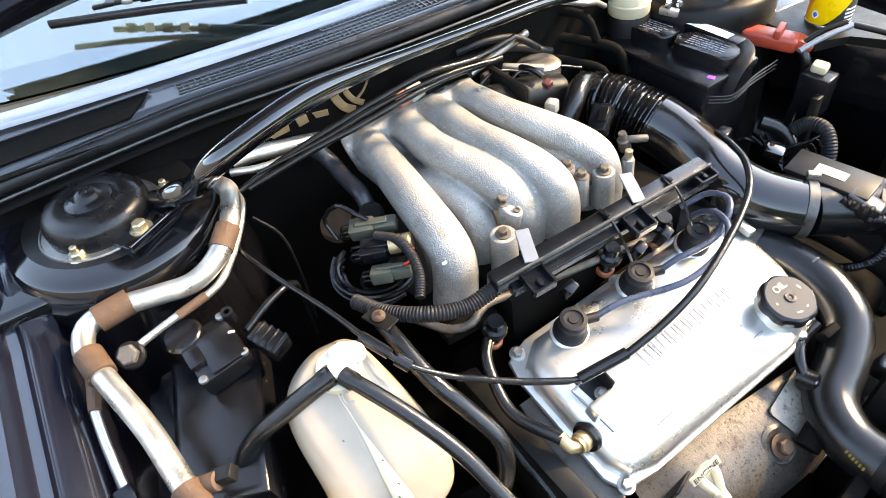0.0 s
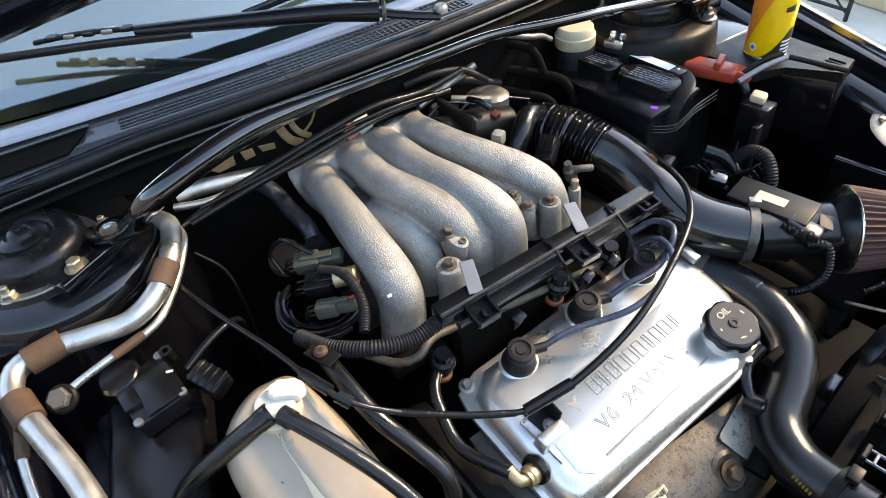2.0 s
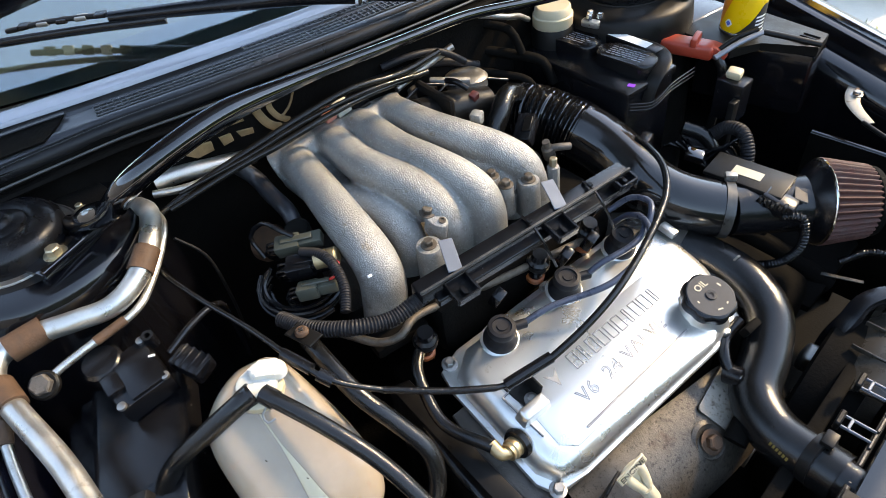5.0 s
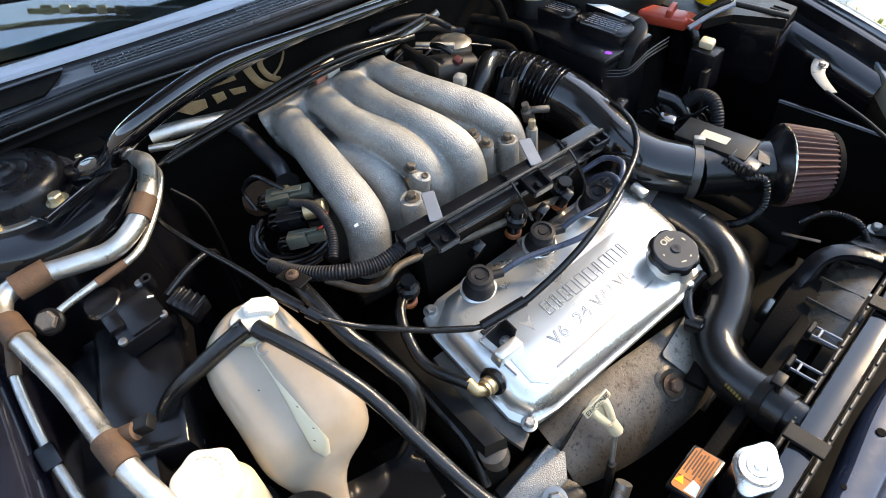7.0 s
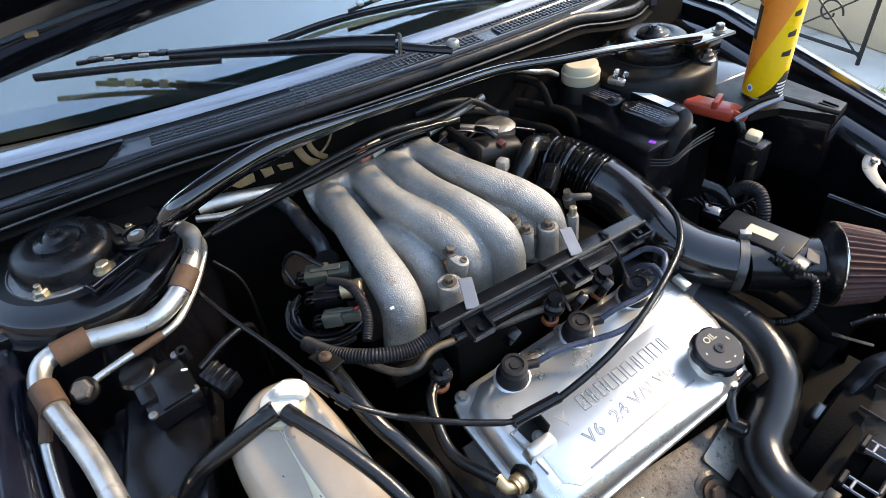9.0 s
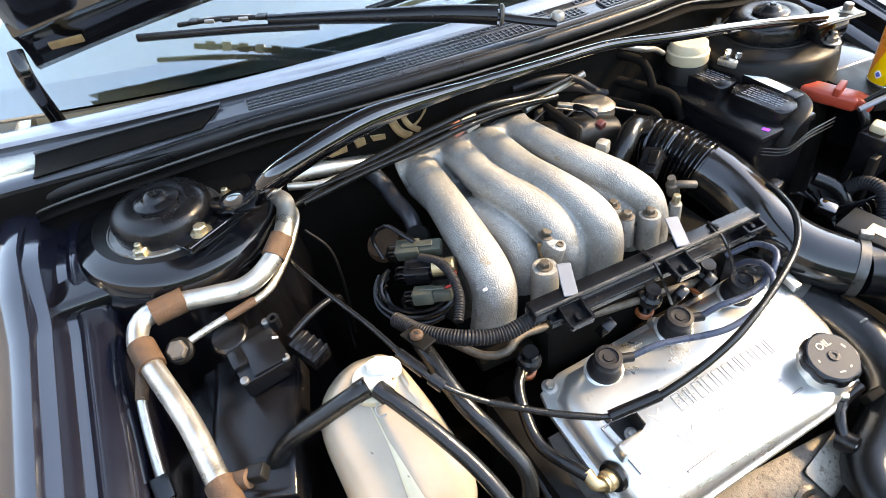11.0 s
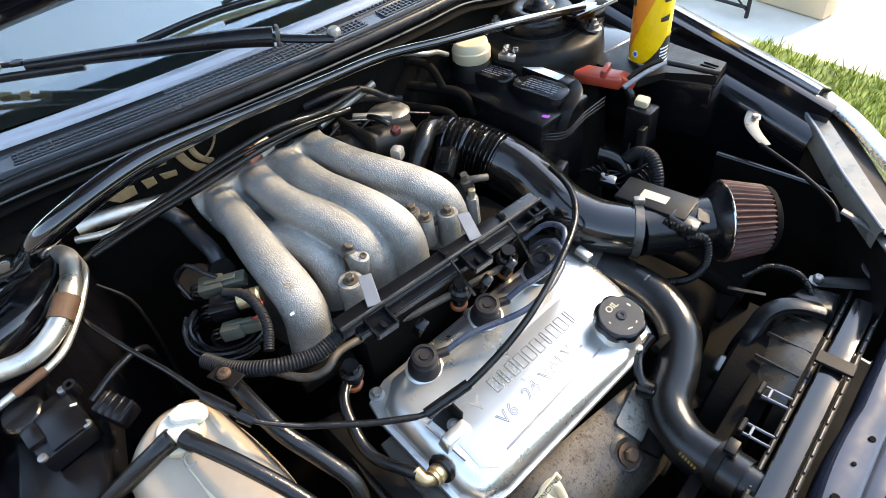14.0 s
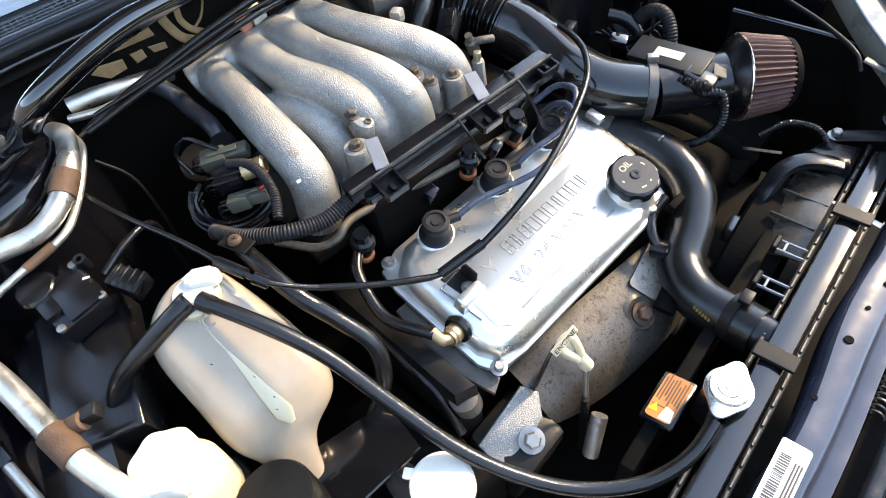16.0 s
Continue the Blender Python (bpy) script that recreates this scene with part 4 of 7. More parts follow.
part("bend", tube([(-0.085, 0.1, 0.765), (-0.085, 0.125, 0.79), (-0.082, 0.145, 0.805), (-0.078, 0.16, 0.808)], 0.0125, step=0.005), RUBBER, stub)
part("mouth", turned([(0.0165, -0.02), (0.0165, 0.012), (0.0125, 0.0125), (0.0115, 0.002), (0, 0.002)], along((-0.082, 0.148, 0.81), (0.75, -0.35, 0.55)), seg=24), DULL, stub)
single("coolant_pipe", tube([(-0.12, -0.30, 0.80), (-0.07, -0.26, 0.795), (-0.06, -0.235, 0.80), (-0.075, -0.205, 0.80), (-0.07, -0.12, 0.79), (-0.05, 0.1, 0.78)], 0.006, step=0.01), GRIMY, "dull metal coolant pipe under the loom", "pipe")

# corrugated looms
single("corrugated_loom", tube([(-0.135, -0.36, 0.862), (-0.09, -0.338, 0.87), (-0.05, -0.295, 0.875), (-0.038, -0.25, 0.868), (-0.038, -0.215, 0.872), (-0.04, -0.185, 0.877)], ribbed(0.0108, 0.0042, 0.12), step=0.0008, seg=14), MATT, "black corrugated wiring loom running into the tray", "loom")
single("corrugated_loom", tube([(-0.2, -0.292, 0.89), (-0.17, -0.275, 0.897), (-0.14, -0.27, 0.892), (-0.11, -0.275, 0.88), (-0.085, -0.29, 0.868)], ribbed(0.0072, 0.0036, 0.14), step=0.0007, seg=12), MATT, "thin black corrugated loom beside the connectors", "loom")


def plug(p, way, length, w, h, material, label, roll=0):
    c = thing("wiring_connector", label, "connector", p, "connectors beside the manifold")
    m = along(p, way, roll)
    part("housing", boxed((w, h, length * 0.55), m, 0.003, 2), material, c)
    part("mate", boxed((w * 0.8, h * 0.8, length * 0.5), m @ pose(0, 0, length * 0.53), 0.003, 2), material, c)
    part("latch", boxed((w * 0.35, 0.004, length * 0.7), m @ pose(0, h * 0.5, length * 0.15), 0.001, 1), material, c)
    for k in range(4):
        o = Vector(((k % 2 - 0.5) * w * 0.4, (k // 2 - 0.5) * h * 0.4, 0))
        part("wire", tube([m @ (o + Vector((0, 0, 0.002))), m @ (o + Vector((0, 0, -0.012))), m @ (o + Vector((0.004, -0.012 - 0.003 * k, -0.018))), m @ (o + Vector((0.01, -0.03, -0.01)))], 0.0018, seg=6, step=0.006), BLACK, c)
    return c


CW = Vector((0.45, 0.75, 0.12))
plug((-0.238, -0.315, 0.884), CW, 0.066, 0.026, 0.021, OLIVE, "grey-green plastic wiring connector", 10)
c2 = plug((-0.2, -0.318, 0.874), CW, 0.07, 0.03, 0.024, BLACK, "black wiring connector with a brass terminal", 10)
part("terminal", turned([(0.0135, 0.055), (0.0135, 0.07), (0.012, 0.072), (0.0135, 0.074), (0.0135, 0.084), (0.01, 0.087), (0, 0.087)], along((-0.2, -0.318, 0.878), CW) @ pose(0, 0, -0.013), seg=20), BRASS, c2, "brass coloured sleeve")
plug((-0.165, -0.322, 0.86), CW, 0.055, 0.023, 0.02, OLIVE, "small grey-green wiring connector", -10)
single("red_wire_loop", tube([(-0.165, -0.268, 0.885), (-0.148, -0.262, 0.89), (-0.14, -0.272, 0.88), (-0.15, -0.29, 0.87)], 0.002, seg=8, step=0.005), REDW, "red wire loop beside the black connector", "wire")
rnd = random.Random(9)
for k in range(9):
    rr, dz = rnd.uniform(0.045, 0.075), rnd.uniform(-0.035, 0.0)
    c = Vector((-0.185, -0.312, 0.862 + dz))
    ua, ub = Vector((0.55, 0.8, 0.1)), Vector((-0.6, 0.35, 0.55))
    a0, a1 = radians(rnd.uniform(130, 190)), radians(rnd.uniform(300, 380))
    single("loose_wire", tube([c + ua * (rr * math.cos(a)) + ub * (rr * 0.75 * math.sin(a)) for a in [a0 + (a1 - a0) * j / 7 for j in range(8)]], 0.0022 + 0.0005 * (k % 3), seg=6, step=0.008), BLACK, "thin black wire looping round the connectors", "wire", "loose wires")
single("loose_wire", tube([(-0.27, -0.33, 0.85), (-0.29, -0.335, 0.88), (-0.275, -0.315, 0.905), (-0.24, -0.3, 0.905), (-0.225, -0.29, 0.9)], 0.0035, seg=8), BLACK, "black wire looping over the connectors", "wire")

# ---- strut mounts and brace ----
def strut_mount(cx, cy, z, near):
    mount = thing("strut_mount", "black rubber-and-steel strut mount on its tower", "strut mount", (cx, cy, z), "strut mounts")
    part("pan", turned([(0.084, -0.002), (0.084, 0.001), (0.0825, 0.0035), (0.081, 0.0035), (0.08, 0.0015), (0.065, 0.0015)], pose(cx, cy, z), seg=48), STEEL if near else DULL, mount, "thin pale edge ring")
    part("dome", turned([(0.0705, 0.0), (0.0705, 0.016), (0.069, 0.024), (0.065, 0.0305), (0.059, 0.0345), (0.05, 0.036), (0.042, 0.0365), (0.037, 0.034), (0.03, 0.033)], pose(cx, cy, z), seg=56), SATIN, mount)
    part("centre_cap", turned([(0.032, 0.032), (0.0315, 0.0375), (0.029, 0.0395), (0.0205, 0.0405), (0.018, 0.042), (0.0155, 0.046), (0.011, 0.0485), (0.006, 0.049), (0.005, 0.052), (0, 0.052)], pose(cx, cy, z), seg=36), SATIN, mount)
    return mount


strut_mount(-0.404, -0.602, 0.95, True)
strut_mount(-0.388, 0.5, 0.94, False)


def stud(x, y, z, material=ZINC, label="zinc plated flange nut"):
    s = thing("flange_nut", label + " on the strut tower", "nut", (x, y, z), "strut tower nuts")
    part("washer", turned([(0.0155, 0), (0.0155, 0.002), (0.012, 0.004), (0, 0.004)], pose(x, y, z), seg=20), material, s)
    part("nut", prisms(hexagon(0.0105), 0.003, 0.013, pose(x, y, z, 0, 0, 17), 0.0018, 1), material, s)
    part("thread", turned([(0.005, 0.01), (0.005, 0.02), (0.004, 0.021), (0, 0.021)], pose(x, y, z), seg=12), material, s)


stud(-0.342, -0.64, 0.948)
stud(-0.5, -0.682, 0.948)
stud(-0.406, -0.511, 0.948)
stud(-0.29, 0.55, 0.938, STEEL, "dull steel flange nut")
stud(-0.45, 0.44, 0.938, STEEL, "dull steel flange nut")

brace = thing("strut_brace", "gloss black strut tower brace bar across the bay", "strut brace", (-0.3, 0, 1.0))
bar = [(-0.388, -0.53, 0.96), (-0.37, -0.518, 0.965), (-0.352, -0.503, 0.976), (-0.325, -0.475, 0.992), (-0.29, -0.437, 1.035), (-0.285, -0.37, 1.06), (-0.297, -0.3, 1.068), (-0.306, -0.2, 1.066), (-0.31, -0.03, 1.06), (-0.318, 0.09, 1.052), (-0.304, 0.2, 1.04), (-0.3, 0.3, 1.027), (-0.3, 0.39, 1.012), (-0.3, 0.46, 0.999), (-0.301, 0.525, 0.987)]
part("bar", tube(bar, lambda run, s: 0.013 + 0.0085 * min(1.0, run / 0.05) if s < 0.27 else max(0.0105, 0.0215 - 0.09 * (s - 0.27)), step=0.008, seg=28, flat=0.75), GLOSS, brace)
part("foot", prisms([(-0.06, -0.02), (0.05, -0.021), (0.05, 0.021), (-0.06, 0.02)], 0.0, 0.006, pose(-0.345, -0.535, 0.953, 0, 0, 122), 0.0015, 2), GLOSS, brace)
part("foot_rib", prisms([(-0.06, -0.021), (0.045, -0.022), (0.045, -0.017), (-0.06, -0.016)], 0.006, 0.013, pose(-0.345, -0.535, 0.953, 0, 0, 122), 0.001, 1), GLOSS, brace)
part("foot", prisms([(-0.06, -0.02), (0.07, -0.021), (0.07, 0.021), (-0.06, 0.02)], 0.0, 0.006, pose(-0.307, 0.55, 0.975, 0, 6, 96), 0.0015, 2), GLOSS, brace)
part("foot_spacer", boxed((0.035, 0.07, 0.036), pose(-0.312, 0.555, 0.937), 0.006), BAY, brace)
for x, y in ((-0.332, -0.557), (-0.37, -0.512)):
    bolt(pose(x, y, 0.96), 0.0098, ZINC, True, 0.01, brace, "bolt", "rusted zinc bolt")
for x, y in ((-0.304, 0.53), (-0.311, 0.595)):
    bolt(pose(x, y, 0.979), 0.009, STEEL, True, 0.01, brace)

# ---- air-conditioning pipes ----
ac = thing("ac_pipe", "bent bare aluminium air-conditioning pipe with rusty clamps", "pipe", (-0.2, -0.6, 0.85))
big = [(0.10, -0.585, 0.81), (0.065, -0.598, 0.84), (0.03, -0.609, 0.86), (-0.012, -0.618, 0.87), (-0.083, -0.632, 0.885), (-0.176, -0.66, 0.9), (-0.222, -0.672, 0.908), (-0.252, -0.662, 0.914), (-0.262, -0.632, 0.915), (-0.25, -0.569, 0.915), (-0.24, -0.53, 0.918), (-0.248, -0.5, 0.924), (-0.276, -0.465, 0.938), (-0.312, -0.446, 0.946), (-0.352, -0.437, 0.947), (-0.39, -0.445, 0.937)]
part("pipe", tube(big, 0.0135, step=0.01, seg=18), ALU, ac)
part("pipe", tube([(-0.45, -0.41, 0.925), (-0.444, -0.37, 0.925), (-0.438, -0.33, 0.92), (-0.44, -0.26, 0.905)], 0.013, step=0.012), ALU, ac)


def sleeve(a, b, r, material=RUSTY, label="rusty brown clamp sleeve"):
    part("sleeve", tube([a, b], r, step=0.01, seg=18), material, ac, label)


sleeve((-0.256, -0.648, 0.915), (-0.2625, -0.605, 0.915), 0.0175)
sleeve((-0.215, -0.669, 0.907), (-0.178, -0.6605, 0.9005), 0.0172, RUSTY, "brown stained clamp sleeve")
sleeve((-0.262, -0.48, 0.931), (-0.286, -0.459, 0.941), 0.0163)
sleeve((-0.005, -0.6165, 0.869), (0.035, -0.608, 0.8595), 0.0165)
thin = thing("ac_pipe", "thin bare metal refrigerant line beside the larger pipe", "pipe", (-0.2, -0.6, 0.85))
part("line", tube([(-0.2, -0.632, 0.889), (-0.207, -0.612, 0.893), (-0.218, -0.567, 0.897), (-0.225, -0.526, 0.9), (-0.236, -0.499, 0.903), (-0.264, -0.474, 0.908), (-0.308, -0.443, 0.92), (-0.34, -0.428, 0.928), (-0.38, -0.43, 0.925)], 0.0052, step=0.008), ALU, thin)
part("line", tube([(-0.43, -0.42, 0.92), (-0.41, -0.37, 0.92), (-0.415, -0.26, 0.92)], 0.006, step=0.01), ALU, thin)
part("line", tube([(-0.2, -0.68, 0.88), (-0.178, -0.688, 0.87), (-0.074, -0.688, 0.83), (-0.011, -0.679, 0.81), (0.09, -0.66, 0.78)], 0.006, step=0.012), ALU, thin)
part("line_sleeve", tube([(-0.204, -0.6795, 0.88), (-0.165, -0.6885, 0.866)], 0.0078), RUSTY, thin, "rusty sleeve")
part("line_clip", boxed((0.03, 0.022, 0.018), pose(-0.062, -0.688, 0.818, 0, 25, 6), 0.003), BLACK, thin, "black plastic pipe clip")
part("rust_patch", tube([(-0.2185, -0.562, 0.8975), (-0.227, -0.521, 0.9005)], 0.0064), RUSTY, thin, "rusty stretch of the line")
acb = thing("pipe_fitting_bolt", "large brown hex bolt on the refrigerant fitting", "bolt", (-0.19, -0.635, 0.88))
part("washer", turned([(0.0175, 0), (0.0175, 0.006), (0.015, 0.009), (0, 0.009)], along((-0.2, -0.628, 0.888), (0.5, -0.1, 0.75)), seg=24), DULL, acb)
part("head", prisms(hexagon(0.013), 0.007, 0.018, along((-0.2, -0.628, 0.888), (0.5, -0.1, 0.75)), 0.002, 1), CASTDIRT, acb, "worn steel hex head")
conn = thing("pressure_switch", "grey pressure switch and plug on the pipe", "switch", (0.0, -0.59, 0.85))
part("body", boxed((0.018, 0.016, 0.026), along((0.0, -0.588, 0.866), (0.35, 0.8, 0.3)), 0.003), DULL, conn)
part("base", turned([(0.011, 0), (0.011, 0.02), (0.008, 0.022), (0, 0.022)], along((-0.002, -0.602, 0.862), (0.35, 0.8, 0.3)), seg=16), RUSTY, conn)

# ---- servo and its bracket ----
servo = thing("cruise_servo", "black plastic actuator box with screws and a plug", "actuator", (-0.18, -0.53, 0.83))
SM = pose(-0.172, -0.54, 0.838, 4, 6, 8)
part("case", boxed((0.078, 0.066, 0.032), SM, 0.003, 2), BLACK, servo)
part("lid", boxed((0.058, 0.046, 0.006), SM @ pose(0.008, 0.008, 0.031), 0.002, 2), BLACK, servo)
part("step", boxed((0.03, 0.02, 0.01), SM @ pose(0.0, -0.024, 0.03), 0.002, 2), BLACK, servo)
part("drum", turned([(0.026, 0), (0.026, 0.022), (0.022, 0.026), (0, 0.026)], SM @ pose(-0.045, -0.022, 0.008), seg=28), BLACK, servo)
for x, y in ((0.034, 0.028), (-0.034, 0.028), (0.034, -0.028), (-0.012, -0.028)):
    part("screw", turned([(0.0055, 0), (0.0055, 0.004), (0.0035, 0.005), (0, 0.0045)], SM @ pose(x, y, 0.032), seg=14), STEEL, servo)
part("screw_post", turned([(0.008, 0), (0.008, 0.02), (0.004, 0.02), (0.004, 0.01), (0, 0.01)], SM @ pose(-0.03, 0.038, 0.02), seg=16), BLACK, servo)
part("plug", boxed((0.05, 0.03, 0.024), SM @ pose(0.03, 0.06, 0.004, 0, 0, 20), 0.004, 2), BLACK, servo, "black ribbed plug")
bm = bmesh.new()
for k in range(4):
    block(bm, (0.003, 0.031, 0.026), SM @ pose(0.015 + 0.011 * k, 0.055 + 0.004 * k, 0.0035, 0, 0, 20), 0.0006, 1)
part("ribbing", bm, BLACK, servo)
part("white_mark", boxed((0.008, 0.003, 0.001), SM @ pose(0.0, 0.029, 0.0372, 0, 0, 60), 0), PAPER, servo)
part("vacuum_pipe", tube([SM @ Vector((0.0, 0.045, 0.022)), (-0.2, -0.455, 0.868), (-0.22, -0.42, 0.86), (-0.25, -0.41, 0.8), (-0.26, -0.41, 0.7)], 0.005, step=0.01), BLACK, servo)
single("bracket_plate", prisms([(-0.09, -0.06), (0.12, -0.06), (0.14, 0.05), (-0.06, 0.06)], 0.0, 0.05, pose(-0.13, -0.56, 0.775, 6, 4, -12), 0.012, 3), BLACK, "dusty black mounting bracket under the actuator", "bracket")
single("side_cover", prisms(round_rect(0.34, 0.09, 0.02), 0.0, 0.1, pose(-0.06, -0.60, 0.70, 14, 3, -8), 0.02, 4), BLACK, "long black plastic cover beside the inner wing", "cover")
single("grey_cable", tube([(-0.31, -0.425, 0.92), (-0.3, -0.4, 0.88), (-0.29, -0.395, 0.8), (-0.29, -0.4, 0.7)], 0.0022), DULL, "thin dark cable hanging by the strut tower", "cable")

# ---- expansion tank ----
tank = thing("coolant_reservoir", "milky plastic coolant bottle with a moulded seam", "reservoir", (0.02, -0.42, 0.62))
TU = Vector((0.7008, -0.06, -0.7108))
TV = Vector((0.0725, 0.9973, -0.0128))
TN = TU.cross(TV)
TF = Matrix.Translation((-0.02, -0.425, 0.885)) @ Matrix((TU, TV, TN)).transposed().to_4x4()


def bottle_shell():
    """A flat-fronted bottle that narrows to a spout below, built of rounded sections along its slope."""
    bm = bmesh.new()
    rings = []
    for u, lo, hi, top, deep in ((-0.038, -0.012, 0.018, -0.02, -0.06), (-0.032, -0.03, 0.03, -0.008, -0.078), (-0.018, -0.052, 0.04, 0.002, -0.095), (0.005, -0.072, 0.049, 0.005, -0.105), (0.035, -0.076, 0.061, 0.006, -0.115), (0.065, -0.074, 0.071, 0.007, -0.12), (0.1, -0.069, 0.081, 0.007, -0.12), (0.13, -0.067, 0.086, 0.006, -0.12), (0.155, -0.065, 0.085, 0.003, -0.12), (0.174, -0.06, 0.078, -0.004, -0.115), (0.188, -0.053, 0.06, -0.014, -0.1), (0.2, -0.046, 0.038, -0.022, -0.1), (0.222, -0.04, 0.022, -0.03, -0.1), (0.27, -0.037, 0.013, -0.045, -0.11), (0.33, -0.036, 0.012, -0.06, -0.12)):
        c, w, d = (lo + hi) / 2, (hi - lo) / 2, (top - deep) / 2
        ring = []
        for k in range(36):
            a = 2 * math.pi * k / 36
            x, y = math.cos(a), math.sin(a)
            e = 0.5
            ring.append(bm.verts.new(TF @ Vector((u, c + w * math.copysign(abs(x) ** e, x), (top + deep) / 2 + d * math.copysign(abs(y) ** e, y)))))
        rings.append(ring)
    for a, b in zip(rings, rings[1:]):
        for k in range(36):
            bm.faces.new((a[k], a[(k + 1) % 36], b[(k + 1) % 36], b[k]))
    bm.faces.new(rings[0])
    bm.faces.new(rings[-1])
    return bm


ob = part("bottle", bottle_shell(), MILK, tank, "", 80)
ob.modifiers.new("smooth", "SUBSURF").levels = 1
ob.modifiers["smooth"].render_levels = 1
part("seam", tube([TF @ Vector(q) for q in ((0.0, -0.012, 0.004), (0.03, -0.008, 0.006), (0.055, -0.004, 0.007))], 0.0011, step=0.006, seg=8, flat=0.6), CREAM, tank, "thin moulding line")
part("flash", sweep(bmesh.new(), [TF @ Vector(q) for q in ((0.055, -0.004, 0.0065), (0.085, 0.001, 0.0085), (0.12, 0.006, 0.0085), (0.15, 0.011, 0.006), (0.172, 0.0135, -0.002))], lambda r, s: 0.001 + 0.0105 * min(1, s * 1.15) * (1 if s < 0.85 else 1 - 4.5 * (s - 0.85)), step=0.005, seg=12, flat=0.3, up=TN), CREAM, tank, "yellowed raised moulding flash")
for u, v in ((0.1, 0.006), (0.132, 0.012), (0.146, 0.007), (0.062, -0.025)):
    part("dirt_fleck", boxed((0.003, 0.001, 0.0008), TF @ pose(u, v, 0.0105 if v > 0 else 0.0064, 0, 0, 35), 0.0003, 1), DEEP, tank)
part("mount_cup", turned([(0.046, 0), (0.048, 0.2), (0.047, 0.235), (0.044, 0.24), (0, 0.24)], pose(0.152, -0.486, 0.5), seg=36), DULL, tank, "black bracket over the bottle's foot")
part("neck", turned([(0.026, 0), (0.028, 0.003), (0.028, 0.01), (0.024, 0.012)], pose(-0.028, -0.424, 0.884), seg=28), CREAM, tank)
rcap = part("cap", turned([(0.021, 0.0), (0.023, 0.003), (0.0225, 0.008), (0.018, 0.0105), (0, 0.011)], pose(-0.03, -0.424, 0.894), seg=28), WHITE, tank, "white push-on cap")
part("lug", prisms(round_rect(0.042, 0.022, 0.0105), 0.0, 0.012, pose(-0.034, -0.407, 0.9, 0, 0, 60), 0.005, 3), WHITE, rcap)
part("port", tube([(-0.022, -0.432, 0.902), (-0.024, -0.442, 0.9)], 0.0085), WHITE, rcap)
part("port", tube([(-0.014, -0.424, 0.902), (-0.006, -0.42, 0.9)], 0.0085), WHITE, rcap)
part("wire_clip", tube([(0.0, -0.424, 0.896), (0.004, -0.434, 0.889), (0.012, -0.433, 0.884), (0.013, -0.424, 0.885)], 0.0013, seg=6, step=0.004), STEEL, tank)
for label, pts, r in (
    ("thick black rubber hose from the bottle's cap", [(-0.02, -0.432, 0.902), (-0.019, -0.448, 0.899), (-0.025, -0.492, 0.876), (-0.033, -0.541, 0.844), (-0.036, -0.57, 0.8), (-0.036, -0.58, 0.74), (-0.03, -0.575, 0.64)], 0.0115),
    ("long black overflow hose to the radiator cap", [(-0.013, -0.4235, 0.902), (-0.002, -0.417, 0.899), (0.05, -0.383, 0.872), (0.104, -0.352, 0.838), (0.175, -0.325, 0.785), (0.25, -0.296, 0.737), (0.31, -0.262, 0.708), (0.365, -0.215, 0.686), (0.41, -0.15, 0.68), (0.425, -0.09, 0.688), (0.42, -0.045, 0.7)], 0.0095),
):
    rh = thing("reservoir_hose", label, "hose", pts[0], "bottle hoses")
    part("tube", tube(pts, r, step=0.01), RUBBER, rh)
    a, b = Vector(pts[0]), Vector(pts[2])
    part("collar", tube([a, a.lerp(b, 0.22)], r + 0.0016, step=0.006, seg=16), BLACK, rh, "swollen black hose end")
single("round_diaphragm", turned([(0.022, 0), (0.03, 0.006), (0.03, 0.012), (0.022, 0.018), (0, 0.018)], along((-0.082, -0.567, 0.775), (0.3, -0.2, 0.9)), seg=28), DULL, "dusty black round diaphragm behind the hose", "diaphragm")

# ---- power steering reservoir and washer filler ----
ps = thing("steering_reservoir", "white plastic power steering bottle with a large cap", "reservoir", (0.09, -0.53, 0.68))
part("bottle", turned([(0.038, 0), (0.044, 0.02), (0.044, 0.09), (0.039, 0.105), (0.032, 0.11)], pose(0.083, -0.545, 0.69), seg=36), CREAM, ps)
pcap = part("cap", turned([(0.041, 0.0), (0.0445, 0.004), (0.0445, 0.022), (0.041, 0.028), (0.035, 0.03), (0, 0.031)], pose(0.078, -0.548, 0.8) @ Matrix.Diagonal((0.86, 0.86, 1, 1)), seg=72, wave=lambda a: 1 + 0.05 * math.cos(6 * a)), WHITE, ps, "white scalloped screw cap")
bm = bmesh.new()
for k in range(7):
    a = radians(60 + 18 * k)
    block(bm, (0.002, 0.004, 0.0008), pose(0.078, -0.55, 0.831) @ pose(0.024 * math.cos(a), 0.024 * math.sin(a), -0.0003, 0, 0, math.degrees(a)), 0)
part("moulded_ring", bm, CREAM, pcap)
part("cup", turned([(0.05, 0), (0.052, 0.05), (0.05, 0.06), (0.047, 0.06)], pose(0.086, -0.546, 0.66), seg=32), DULL, ps, "black mounting cup")
part("bracket", prisms([(-0.05, -0.05), (0.06, -0.05), (0.08, 0.1), (0.0, 0.12)], 0, 0.008, pose(0.13, -0.43, 0.66, 0, 0, 10), 0.002, 1), BAY, ps)
wash = thing("washer_filler", "white washer bottle cap near the radiator", "filler cap", (0.24, -0.36, 0.66))
part("cap", turned([(0.036, 0), (0.039, 0.004), (0.038, 0.014), (0.032, 0.018), (0, 0.019)], pose(0.262, -0.333, 0.705), seg=48), WHITE, wash)
